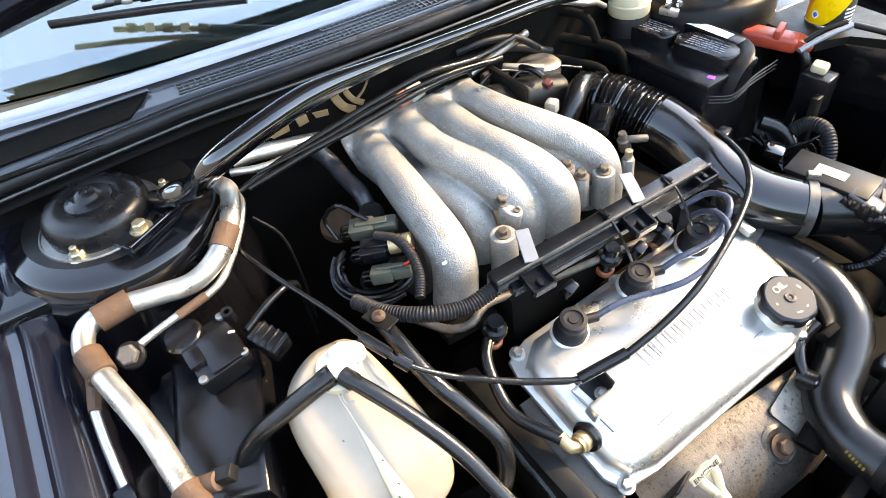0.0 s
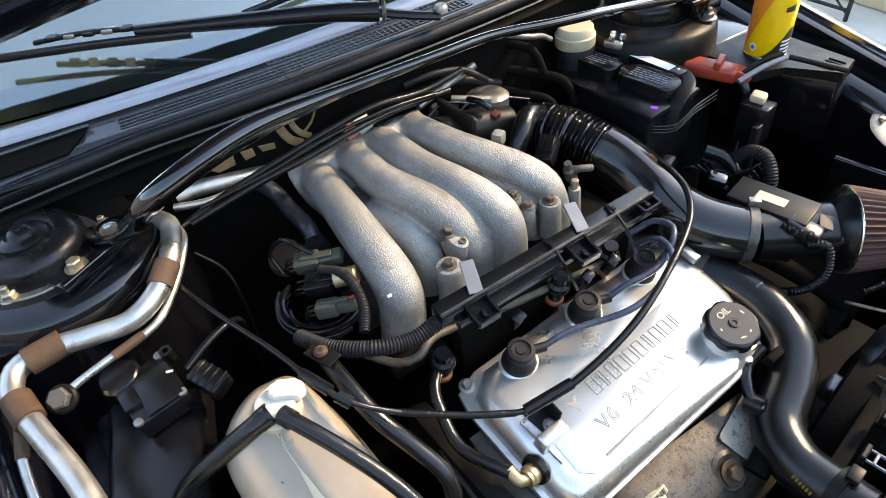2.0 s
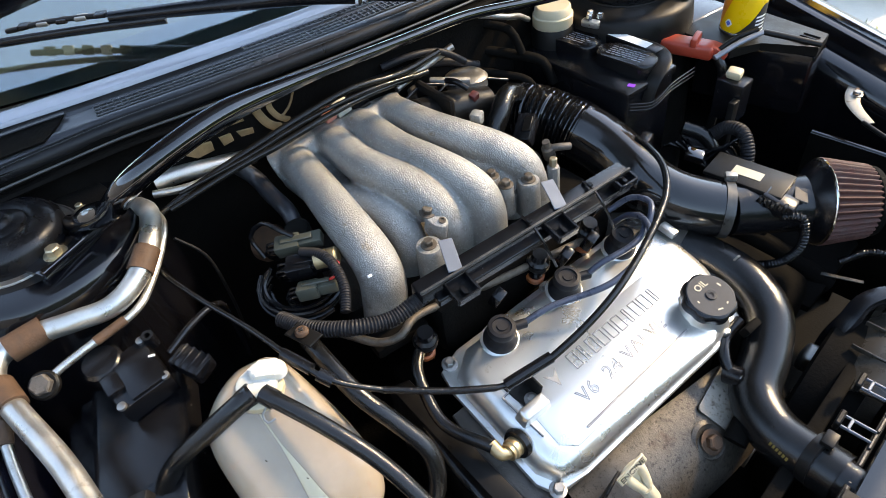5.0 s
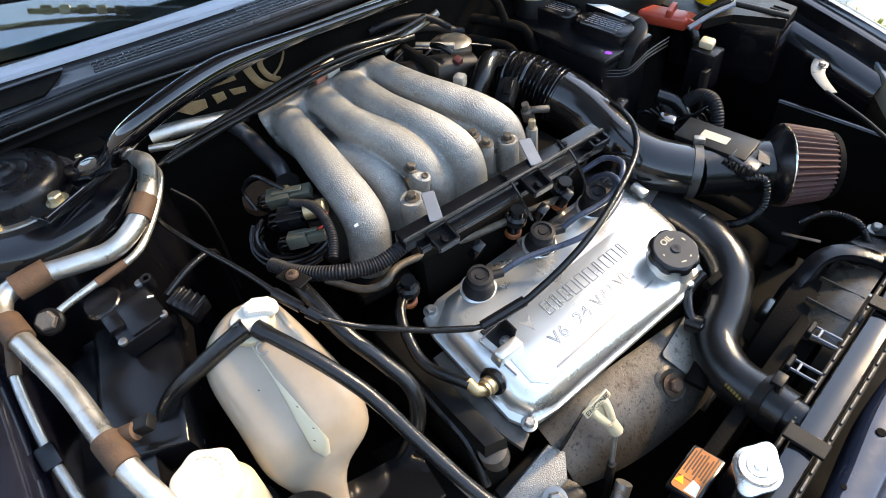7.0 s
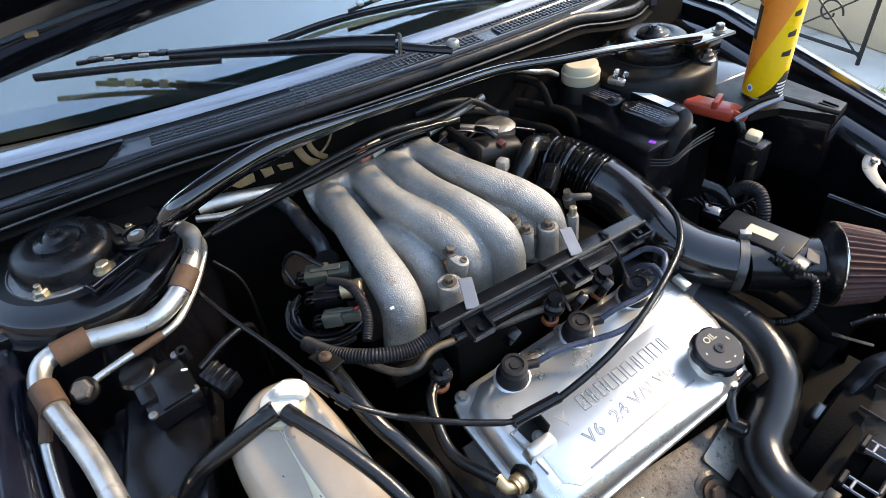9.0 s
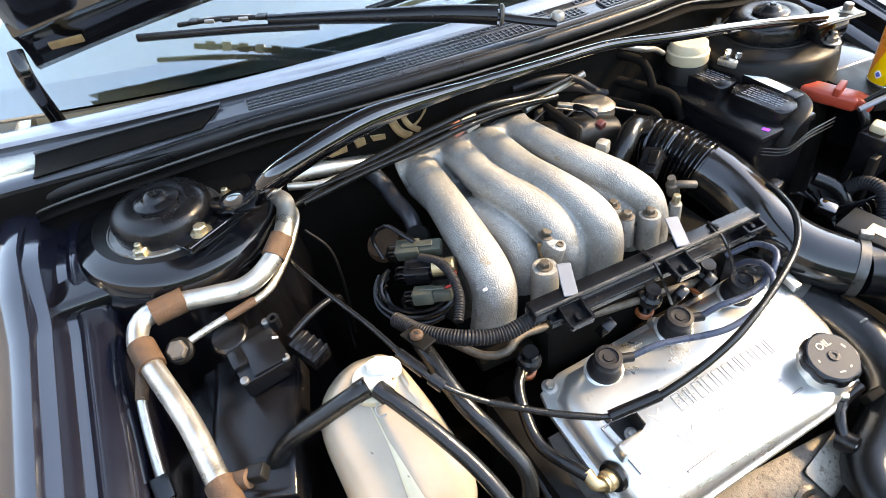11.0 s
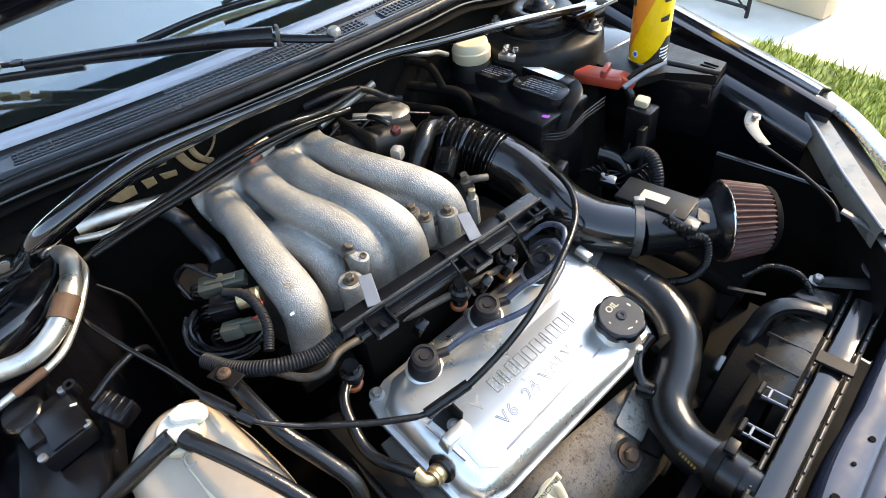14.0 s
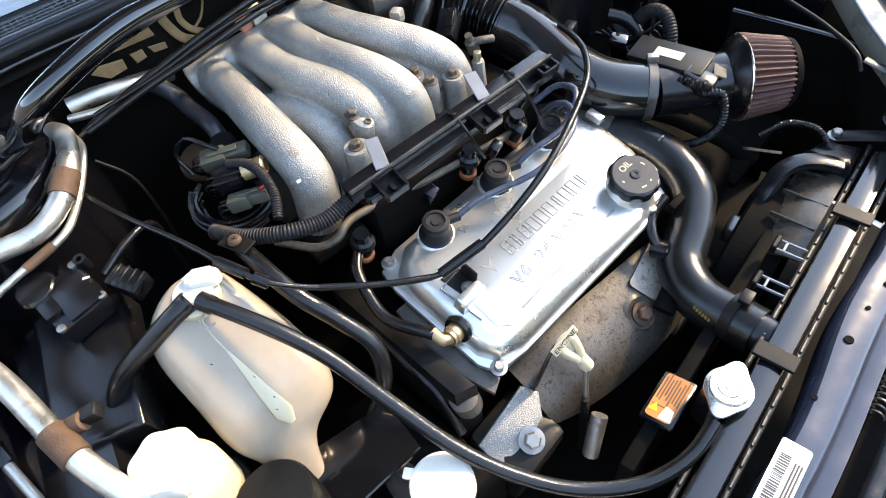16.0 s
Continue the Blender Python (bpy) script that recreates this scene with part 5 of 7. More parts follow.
part("tab", boxed((0.02, 0.014, 0.006), pose(0.228, -0.352, 0.713, 0, 0, 40), 0.002), WHITE, wash)
part("neck", turned([(0.028, 0), (0.028, 0.12)], pose(0.262, -0.333, 0.585), seg=28), MILK, wash)
for k, (pts, r, m) in enumerate((
    ([(-0.10, -0.35, 0.868), (-0.061, -0.346, 0.866), (0.013, -0.332, 0.842), (0.056, -0.308, 0.805), (0.092, -0.292, 0.772), (0.114, -0.303, 0.73), (0.112, -0.34, 0.66), (0.1, -0.36, 0.58)], 0.0112, RUBBER),
    ([(0.02, -0.262, 0.70), (0.09, -0.262, 0.69), (0.15, -0.255, 0.675), (0.2, -0.26, 0.63)], 0.007, RUBBER),
)):
    single("coolant_hose", tube(pts, r, step=0.012), m, "black rubber coolant hose past the engine's end", "hose", "coolant hoses")

# cables
thr = thing("throttle_cable", "black throttle cable arching over the valve cover", "cable", (0.05, -0.2, 0.8))
part("sheath", tube([(-0.32, -0.455, 0.885), (-0.29, -0.461, 0.9), (-0.205, -0.436, 0.9), (-0.105, -0.401, 0.905), (-0.033, -0.378, 0.905), (0.008, -0.356, 0.89), (0.038, -0.309, 0.86), (0.069, -0.242, 0.83), (0.09, -0.19, 0.812), (0.1, -0.15, 0.812), (0.107, -0.088, 0.835), (0.1, -0.011, 0.858), (0.07, 0.077, 0.872), (0.026, 0.161, 0.882), (-0.015, 0.199, 0.886), (-0.06, 0.222, 0.88), (-0.1, 0.24, 0.868)], lambda run, s: 0.0036 + 0.0014 * min(1.0, max(0.0, (s - 0.5) * 12)), step=0.01, seg=12), RUBBER, thr)
part("ferrule", tube([(-0.045, -0.384, 0.9055), (-0.01, -0.366, 0.8975)], 0.0072, seg=12), BLACK, thr, "black plastic joint")
part("ferrule", tube([(-0.002, -0.362, 0.8945), (0.012, -0.3525, 0.8875)], 0.0082, seg=12), BLACK, thr)
part("ferrule", tube([(0.094, -0.178, 0.8105), (0.1045, -0.115, 0.825)], 0.0075, seg=12), BLACK, thr, "black plastic adjuster sleeve")
part("spring_sleeve", tube([(0.038, -0.309, 0.86), (0.069, -0.242, 0.83), (0.09, -0.19, 0.812)], ribbed(0.0047, 0.0022, 0.14), step=0.0005, seg=10), BLACK, thr, "ribbed black sleeve")
scr = thing("loom_screw", "rusty cross-head screw on a metal loom bracket", "screw", (-0.075, -0.35, 0.87))
part("bracket", prisms([(-0.018, -0.01), (0.02, -0.012), (0.024, 0.01), (-0.012, 0.012)], 0, 0.003, pose(-0.075, -0.352, 0.884, 0, 8, 30), 0.0008, 1), DULL, scr)
part("head", turned([(0.0088, 0.0), (0.0088, 0.002), (0.0068, 0.0048), (0.005, 0.0056), (0, 0.0052)], pose(-0.074, -0.351, 0.888), seg=20), RUSTY, scr)
part("slot", boxed((0.007, 0.0016, 0.001), pose(-0.074, -0.351, 0.8932, 0, 0, 30), 0), INK, scr)
part("slot", boxed((0.0016, 0.007, 0.001), pose(-0.074, -0.351, 0.8933, 0, 0, 30), 0), INK, scr)

# ---- radiator, fan, front panel ----
RAD = pose(0.44, 0.06, 0.69, 0, 0, 11)
rad = thing("radiator", "radiator with a long black top tank", "radiator", RAD @ Vector((-0.035, 0.1, -0.4)))
part("core", boxed((0.035, 0.70, 0.36), RAD @ pose(-0.017, 0.13, -0.385), 0.003), DEEP, rad)
part("top_tank", tube([RAD @ Vector((-0.0165, -0.26, -0.008)), RAD @ Vector((-0.0165, 0.1, -0.006)), RAD @ Vector((-0.0165, 0.45, -0.008))], 0.0165, seg=16, flat=0.75, shape=lambda a: 1.0 / max(abs(math.cos(a)), abs(math.sin(a))) ** 0.55), TUBEP, rad)
for y in (0.02, 0.295):
    part("tank_strap", boxed((0.052, 0.024, 0.006), RAD @ pose(-0.0165, y, 0.009), 0.001, 1), DULL, rad)
for x in (0.006, -0.04):
    part("seam_rail", boxed((0.008, 0.72, 0.008), RAD @ pose(x, 0.12, -0.02), 0.001, 1), DULL, rad)
    for k in range(24):
        part("crimp_tab", boxed((0.0042, 0.026, 0.005), RAD @ pose(x, -0.23 + 0.03 * k, -0.0145), 0.001, 1), CRIMP, rad)
part("filler_neck", turned([(0.03, -0.05), (0.026, -0.03), (0.024, 0.01)], pose(0.405, -0.004, 0.69), seg=28), BLACK, rad)
rc = part("radiator_cap", turned([(0.027, 0.004), (0.0285, 0.005), (0.0285, 0.009), (0.026, 0.0105), (0, 0.0105)], pose(0.408, -0.005, 0.702), seg=72, wave=lambda a: 1 + 0.45 * abs(math.cos(a - 1.83)) ** 12), BRIGHT, rad, "bright pressed metal radiator cap")
part("crown", turned([(0.0245, 0.01), (0.0225, 0.0145), (0.0145, 0.0145), (0.0135, 0.016), (0.0105, 0.016), (0.0095, 0.014), (0.005, 0.014), (0.0045, 0.0165), (0, 0.0165)], pose(0.408, -0.005, 0.702), seg=40), BRIGHT, rc)
part("spout", tube([(0.408, -0.02, 0.7), (0.416, -0.05, 0.699)], 0.006), BLACK, rad)
for k, (x, y) in enumerate(((-0.07, 0.135), (-0.072, 0.208))):
    cl = thing("hose_clip", "grey plastic clip on the fan shroud's edge", "clip", RAD @ Vector((x, y, -0.03)), "fan shroud clips")
    for dy in (-0.009, 0.009):
        part("prong", boxed((0.042, 0.003, 0.005), RAD @ pose(x + 0.008, y + dy, -0.012), 0.001, 1), GREYTAB, cl)
    part("bridge", boxed((0.004, 0.021, 0.005), RAD @ pose(x + 0.001, y, -0.012), 0.001, 1), GREYTAB, cl)
    part("base", boxed((0.008, 0.026, 0.018), RAD @ pose(x - 0.012, y, -0.02), 0.002, 1), DULL, cl)

shroud = thing("fan_shroud", "black plastic fan shroud behind the radiator", "fan shroud", RAD @ Vector((-0.1, 0.15, -0.35)))
part("back_plate", boxed((0.02, 0.62, 0.3), RAD @ pose(-0.1, 0.12, -0.34), 0.004), DEEP, shroud)
bm = bmesh.new()
FC = RAD @ Vector((-0.1, 0.3, -0.21))
lathe(bm, [(0.17, -0.03), (0.175, 0.0), (0.175, 0.045), (0.168, 0.05), (0.163, 0.045), (0.163, -0.03)], along(FC, RAD.to_3x3() @ Vector((-1, 0, 0))), seg=56)
part("ring", bm, DEEP, shroud)
for k, y in enumerate((0.275, 0.325, 0.385)):
    part("stiffener", boxed((0.068, 0.0028, 0.009), RAD @ pose(-0.082, y, -0.027 - 0.004 * abs(k - 1), 0, -6, -8), 0.001, 1), BRONZE, shroud)
part("shroud_top", slab(bmesh.new(), [[RAD @ Vector((x, y, -0.016 - 0.9 * max(0.0, abs(y - 0.335) - 0.03) ** 1.5 - 7 * (x + 0.055) ** 2)) for y in [0.22 + 0.0185 * j for j in range(11)]] for x in (-0.048, -0.06, -0.08, -0.1, -0.116)], 0.004), BRONZE, shroud, "smooth curved shroud top")
part("motor_arm", tube([RAD @ Vector((-0.17, 0.05, -0.06)), RAD @ Vector((-0.175, 0.12, -0.045)), RAD @ Vector((-0.165, 0.2, -0.1))], 0.016, flat=0.5), DEEP, shroud)
part("cover_box", prisms([(-0.118, 0.395), (-0.075, 0.4), (-0.046, 0.395), (-0.05, 0.448), (-0.105, 0.438)], -0.03, 0.004, RAD, 0.008, 3), BLACK, shroud, "smooth black plastic box")
part("cover_arm", tube([(0.305, 0.44, 0.686), (0.28, 0.425, 0.69), (0.257, 0.403, 0.69), (0.245, 0.375, 0.683), (0.245, 0.35, 0.665), (0.24, 0.33, 0.63), (0.24, 0.322, 0.56)], lambda run, share: 0.013 + 0.003 * share, step=0.01, seg=16, flat=0.6, shape=lambda a: 1.0 / (abs(math.cos(a)) ** 4 + abs(math.sin(a)) ** 4) ** 0.25), BLACK, shroud, "smooth black plastic arm")
motor = thing("fan_motor", "silver fan motor housing with a black bracket", "fan motor", RAD @ Vector((-0.19, 0.12, -0.14)))
part("can", turned([(0.05, 0), (0.05, 0.05), (0.044, 0.058), (0.02, 0.06), (0, 0.06)], along(RAD @ Vector((-0.15, 0.13, -0.14)), RAD.to_3x3() @ Vector((-1, 0.0, 0.05))), seg=32), STEEL, motor)
part("bracket", boxed((0.045, 0.034, 0.05), pose(0.236, 0.314, 0.565, 15, 8, 20), 0.007, 3), STEEL, motor, "bare alloy bracket")
part("cover_plate", slab(bmesh.new(), [[(0.25 + 0.03 * u, 0.215 + 0.085 * w, 0.592 + 0.012 * math.sin(math.pi * u) - 0.01 * w) for w in (0, 0.25, 0.5, 0.75, 1)] for u in (0, 0.2, 0.4, 0.6, 0.8, 1.0)], 0.004), BRONZE, motor, "brown shroud rib")
part("nut", turned([(0.012, 0), (0.012, 0.012), (0, 0.013)], along(RAD @ Vector((-0.215, 0.14, -0.12)), (-1, 0, 0.2)), seg=12), CAST, motor)
single("corrugated_loom", tube([RAD @ Vector((-0.19, 0.4, 0.0)), RAD @ Vector((-0.16, 0.43, 0.016)), RAD @ Vector((-0.115, 0.435, 0.018)), RAD @ Vector((-0.085, 0.42, 0.0))], ribbed(0.0062, 0.0045, 0.2), step=0.001), BLACK, "thin corrugated loom over the fan shroud", "loom")
lab = thing("warning_label", "worn orange warning label on the fan shroud", "label", RAD @ Vector((-0.085, -0.11, -0.03)))
LM = Matrix.Translation((0.36, -0.044, 0.668)) @ pose(0, 0, 0, -4, -6, 12)
part("shroud_pad", boxed((0.044, 0.078, 0.012), LM @ pose(0, 0, -0.0135), 0.004), BLACK, lab)
part("sheet", prisms(round_rect(0.034, 0.07, 0.005), -0.002, 0.0, LM, 0), ORANGEL, lab)
bm = bmesh.new()
for k in range(8):
    block(bm, (0.002, 0.036 + 0.01 * math.sin(k * 2.1), 0.0005), LM @ pose(-0.0135 + 0.0039 * k, 0.011 + 0.003 * math.sin(k), 0.0), 0)
block(bm, (0.032, 0.001, 0.0005), LM @ pose(0, -0.016, 0), 0)
part("print", bm, RUSTY, lab, "brown unreadable print")
part("torn_patch", prisms([(0.0, -0.033), (0.016, -0.033), (0.014, -0.016), (0.003, -0.013)], 0, 0.0006, LM, 0), PAPER, lab, "torn white patch")
part("warning_sign", prisms([(-0.026, 0.0), (-0.02, 0.012), (-0.014, 0.0)], 0.0, 0.0006, LM @ pose(0.01, -0.026, 0), 0), YELLOW, lab)

panel = thing("front_panel", "blue-grey painted front panel above the grille", "body panel", RAD @ Vector((0.05, 0.1, -0.03)))
rows = []
for d, z in ((0.003, -0.075), (0.004, -0.012), (0.012, -0.002), (0.045, -0.001), (0.052, -0.006), (0.056, -0.03), (0.06, -0.028), (0.078, -0.03), (0.083, -0.06), (0.085, -0.2)):
    rows.append([RAD @ Vector((0.0185 + d + (0.006 - 0.006 * math.cos(16 * (y - 0.16)) if -0.1 < y < 0.25 else 0.006) * (1 if d < 0.02 else 0.3), y, z)) for y in [-0.42 + 0.9 * i / 40 for i in range(41)]])
part("pressing", slab(bmesh.new(), rows, 0.003), PANEL, panel)
# No holes are cut: near-black discs paint the shade inside them.
for x, y, r in ((0.046, 0.1, 0.008), (0.058, 0.21, 0.006), (0.04, 0.0, 0.005), (0.05, 0.16, 0.004)):
    part("hole_disc", turned([(r * 0.75, -0.001), (r * 0.7, 0.0006), (0, 0.0004)], RAD @ pose(x, y, 0.0002), seg=20), DEEP, panel, "flat near-black disc for the shade in a punched hole")
# Solid near-black slab in place of an opening, painting its shade.
part("grille_shade", boxed((0.22, 0.95, 0.03), RAD @ pose(0.215, 0.05, -0.13, 0, 6, 0), 0.01), DEEP, panel, "near-black slab standing for the shade behind the grille")
part("bumper_edge", tube([RAD @ Vector((0.135, -0.42, -0.07)), RAD @ Vector((0.14, 0.05, -0.06)), RAD @ Vector((0.13, 0.5, -0.07))], 0.012, flat=0.5, step=0.03), BLACK, panel, "black plastic grille edge")
spring = thing("latch_spring", "dark coil spring of the bonnet latch", "spring", RAD @ Vector((0.12, 0.1, -0.1)))
part("coil", tube([RAD @ Vector((0.118 + 0.009 * math.cos(a), 0.07 + 0.0016 * a, -0.085 + 0.009 * math.sin(a))) for a in [0.5 * k for k in range(96)]], 0.0014, seg=6, step=0.004), STEEL, spring)
part("hook", tube([RAD @ Vector((0.127, 0.146, -0.085)), RAD @ Vector((0.12, 0.16, -0.08)), RAD @ Vector((0.11, 0.175, -0.06))], 0.0016, seg=6, step=0.004), STEEL, spring)
stick = thing("barcode_label", "white barcode sticker on the front panel", "label", RAD @ Vector((0.045, -0.11, 0)))
part("paper", prisms(round_rect(0.034, 0.115, 0.004), 0.0, 0.0008, RAD @ pose(0.046, -0.125, 0.0005), 0), PAPER, stick)
bm = bmesh.new()
rnd = random.Random(3)
y = -0.16
while y < -0.075:
    w = rnd.choice((0.0008, 0.0014, 0.002))
    block(bm, (0.012, w, 0.0004), RAD @ pose(0.04, y - 0.01, 0.0014), 0)
    y += w + rnd.choice((0.0009, 0.0015))
for k in range(3):
    block(bm, (0.002, 0.075, 0.0004), RAD @ pose(0.052 + 0.0035 * k, -0.128, 0.0014), 0)
part("print", bm, INK, stick, "black barcode bars")
mount = thing("radiator_mount", "black rubber radiator mount with a round bush", "mount", RAD @ Vector((-0.03, 0.47, -0.02)))
part("bush", turned([(0.032, 0), (0.036, 0.004), (0.036, 0.01), (0.027, 0.014), (0.019, 0.013), (0.014, 0.017), (0.007, 0.017), (0.006, 0.012), (0, 0.012)], RAD @ pose(-0.01, 0.515, 0.012), seg=32), RUBBER, mount)
part("arm", tube([RAD @ Vector((-0.1, 0.45, 0.0)), RAD @ Vector((-0.06, 0.46, 0.012)), RAD @ Vector((0.02, 0.5, 0.008)), RAD @ Vector((0.06, 0.5, 0.0))], 0.013, flat=0.35), DULL, mount)
bolt(RAD @ pose(-0.09, 0.452, 0.004), 0.008, STEEL, True, 0.01, mount)

# ---- upper hose ----
hose = thing("radiator_hose", "thick black upper radiator hose with a wire clamp", "hose", (0.2, 0.2, 0.65))
part("tube", tube([(-0.08, 0.245, 0.72), (-0.02, 0.236, 0.715), (0.05, 0.258, 0.712), (0.118, 0.265, 0.704), (0.175, 0.246, 0.688), (0.21, 0.2, 0.668), (0.238, 0.146, 0.652), (0.288, 0.12, 0.647), (0.34, 0.121, 0.65), (0.38, 0.122, 0.655)], lambda run, s: 0.027 + 0.008 * min(1, s * 2.2), step=0.01, seg=22), RUBBER, hose)
part("wire_clamp", tube([(0.09 + 0.008 * math.sin(a), 0.262 + 0.0355 * math.cos(a) * 0.3, 0.708 + 0.0355 * math.sin(a)) for a in [k * 0.35 for k in range(10)]], 0.0018, seg=6, step=0.005), STEEL, hose, "spring wire clamp")
part("band_clamp", tube([(0.338, 0.121, 0.655), (0.352, 0.1212, 0.6575)], 0.0365, seg=24), DULL, hose, "worn steel band clamp")
part("clamp_screw", boxed((0.016, 0.024, 0.01), pose(0.345, 0.132, 0.688, 0, 0, 10), 0.002), DULL, hose)
bm = bmesh.new()
for k in range(6):
    block(bm, (0.003, 0.005, 0.0006), pose(0.3 + 0.005 * k, 0.0895 - 0.0006 * k, 0.6655, 62, 0, 0), 0)
part("print", bm, FADED, hose, "faded gold unreadable print")
part("outlet", tube([(0.372, 0.122, 0.655), (0.402, 0.125, 0.655)], 0.029, seg=20), BLACK, hose)
single("thermostat_housing", tube([(-0.1, 0.2, 0.7), (-0.06, 0.225, 0.715), (-0.01, 0.238, 0.716), (0.015, 0.246, 0.7155)], 0.031, seg=20), CASTDIRT, "grimy cast thermostat housing at the hose's end", "housing")

# ---- exhaust shield, dipstick, mounts ----
hs = thing("heat_shield", "heat-stained steel exhaust heat shield with rust specks", "heat shield", (0.22, 0.03, 0.5))
rows = []
for i in range(25):
    y = -0.15 + 0.33 * i / 24
    end = 46 + 40 * math.sin(math.pi * min(1.0, max(0.0, (y + 0.2) / 0.42))) - 400 * max(0.0, y - 0.13)
    rows.append([(0.155 + 0.125 * math.sin(t) + 0.01 * y - 0.02 * max(0, abs(y) - 0.12), y, 0.552 + 0.095 * math.cos(t) - 0.25 * max(0, abs(y - 0.02) - 0.11)) for t in [radians(8 + (end - 8) * j / 16) for j in range(17)]])
part("shell", slab(bmesh.new(), rows, 0.002, (-0.6, 0, -0.8)), SHIELD, hs)
part("flange", prisms(round_rect(0.09, 0.075, 0.006), 0.0, 0.003, along((0.222, 0.125, 0.636), (0.45, -0.05, 0.9), 25), 0.001, 1), STAINED, hs, "paler folded shield corner")
bolt(along((0.243, 0.058, 0.622), (0.62, 0, 0.78)), 0.0115, RUSTY, True, 0.01, hs, "bolt", "rusty bolt head")
part("dimple", turned([(0.03, 0), (0.024, 0.0025), (0.019, 0.001), (0, 0.001)], along((0.24, 0.058, 0.619), (0.62, 0, 0.78)), seg=24), SHIELD, hs)
sens = thing("oxygen_sensor", "dirty sensor with a black lead on the manifold", "sensor", (0.2, 0.15, 0.66))
part("body", tube([(0.195, 0.135, 0.665), (0.218, 0.14, 0.672)], 0.015, seg=14), BLACK, sens)
part("lead", tube([(0.16, 0.2, 0.70), (0.165, 0.165, 0.69), (0.185, 0.14, 0.685), (0.2, 0.135, 0.672)], 0.008), BLACK, sens)
part("tip", turned([(0.012, 0), (0.012, 0.022), (0.008, 0.024), (0, 0.024)], along((0.214, 0.14, 0.67), (0.8, 0.1, -0.2)), seg=14), STEEL, sens)
part("holder", boxed((0.012, 0.03, 0.02), pose(0.176, 0.195, 0.695, 0, 20, 5), 0.003), DEEP, sens)
dip = thing("dipstick", "pale yellow engine oil dipstick handle with raised lettering", "dipstick", (0.24, -0.12, 0.6))
DX = Vector((-0.05, 0.95, 0.3)).normalized()
DU = Vector((-0.42, -0.3, 0.85))
DU = (DU - DX * DU.dot(DX)).normalized()
DN = DX.cross(DU)
R1 = Matrix.Translation((0.238, -0.108, 0.738)) @ Matrix((DX, DU, DN)).transposed().to_4x4() @ Matrix.Scale(0.76, 4)
bm = bmesh.new()
sweep(bm, [R1 @ Vector(p) for p in ((0.001, -0.062, 0), (0.009, -0.04, 0), (0.014, -0.008, 0), (0.01, 0.001, 0), (-0.01, 0.001, 0), (-0.013, -0.008, 0), (-0.007, -0.04, 0), (-0.001, -0.062, 0))], 0.0062, step=0.004, seg=10)
sweep(bm, [R1 @ Vector((0, -0.082, 0)), R1 @ Vector((0, -0.05, 0))], 0.0095, step=0.01, seg=10)
block(bm, (0.014, 0.04, 0.003), R1 @ pose(0, -0.028, -0.004), 0.0005, 1)
part("handle", bm, CREAM, dip)
part("tag", boxed((0.058, 0.017, 0.005), R1 @ pose(0, 0.004, 0.002), 0.0012, 1), CREAM, dip)
part("lettering", letters("ENGINE", 0.0145, 0.001, R1 @ pose(0.0, 0.004, 0.0074)), INK, dip, "dark lettering")
foot = R1 @ Vector((0, -0.078, 0))
part("rod", tube([foot, (foot.x + 0.012, foot.y - 0.01, 0.6), (foot.x + 0.015, foot.y - 0.012, 0.45)], 0.004), STEEL, dip)
part("guide_tube", tube([(foot.x + 0.012, foot.y - 0.01, 0.62), (foot.x + 0.015, foot.y - 0.012, 0.45)], 0.0065), DULL, dip)
part("stay", boxed((0.004, 0.035, 0.1), pose(0.212, -0.13, 0.61, 0, 10, 20), 0.001, 1), DULL, dip)
mt = thing("engine_mount", "dull alloy engine mount bracket with a bolt", "bracket", (0.23, -0.2, 0.5))
part("plate", prisms([(-0.005, -0.055), (0.04, -0.058), (0.04, 0.03), (0.012, 0.055), (-0.012, 0.045)], 0, 0.012, pose(0.215, -0.195, 0.606, 12, 22, 10), 0.003, 2), CAST, mt)
bolt(pose(0.262, -0.192, 0.602, 12, 22, 10), 0.012, STEEL, True, 0.012, mt)
part("bracket", boxed((0.1, 0.1, 0.12), pose(0.22, -0.2, 0.48, 0, 10, 8), 0.012), DULL, mt)
part("bush", turned([(0.02, 0), (0.02, 0.03), (0.012, 0.034), (0, 0.034)], pose(0.185, -0.232, 0.655, 10, 0, 0), seg=20), CASTDIRT, mt)
single("hose_fitting", tube([(0.315, -0.13, 0.54), (0.305, -0.11, 0.57), (0.297, -0.094, 0.588)], 0.012), STEEL, "corroded bare metal pipe end below the radiator hose", "pipe")
alt = thing("accessory_pulley_cover", "dark plastic belt cover at the engine's end", "cover", (0.1, -0.33, 0.5))
part("cover", prisms([(-0.1, -0.05), (0.12, -0.05), (0.14, 0.05), (-0.08, 0.05)], 0.0, 0.2, pose(0.13, -0.31, 0.4, 0, 0, 5), 0.02, 3), DEEP, alt)
part("pulley", turned([(0.06, 0), (0.06, 0.02), (0.04, 0.024), (0, 0.024)], along((0.2, -0.34, 0.55), (0.2, -1, 0.2)), seg=32), STEEL, alt)

# ---- throttle body and air intake ----
tb = thing("throttle_unit", "dull cast throttle body with a round linkage drum", "throttle body", (-0.37, 0.1, 0.82))
part("bore", tube([(-0.345, -0.01, 0.90), (-0.35, 0.06, 0.885), (-0.35, 0.13, 0.865)], 0.034, seg=24), DULL, tb)
part("flange", boxed((0.1, 0.012, 0.095), pose(-0.347, 0.03, 0.845, 0, 0, 3), 0.006), DULL, tb)
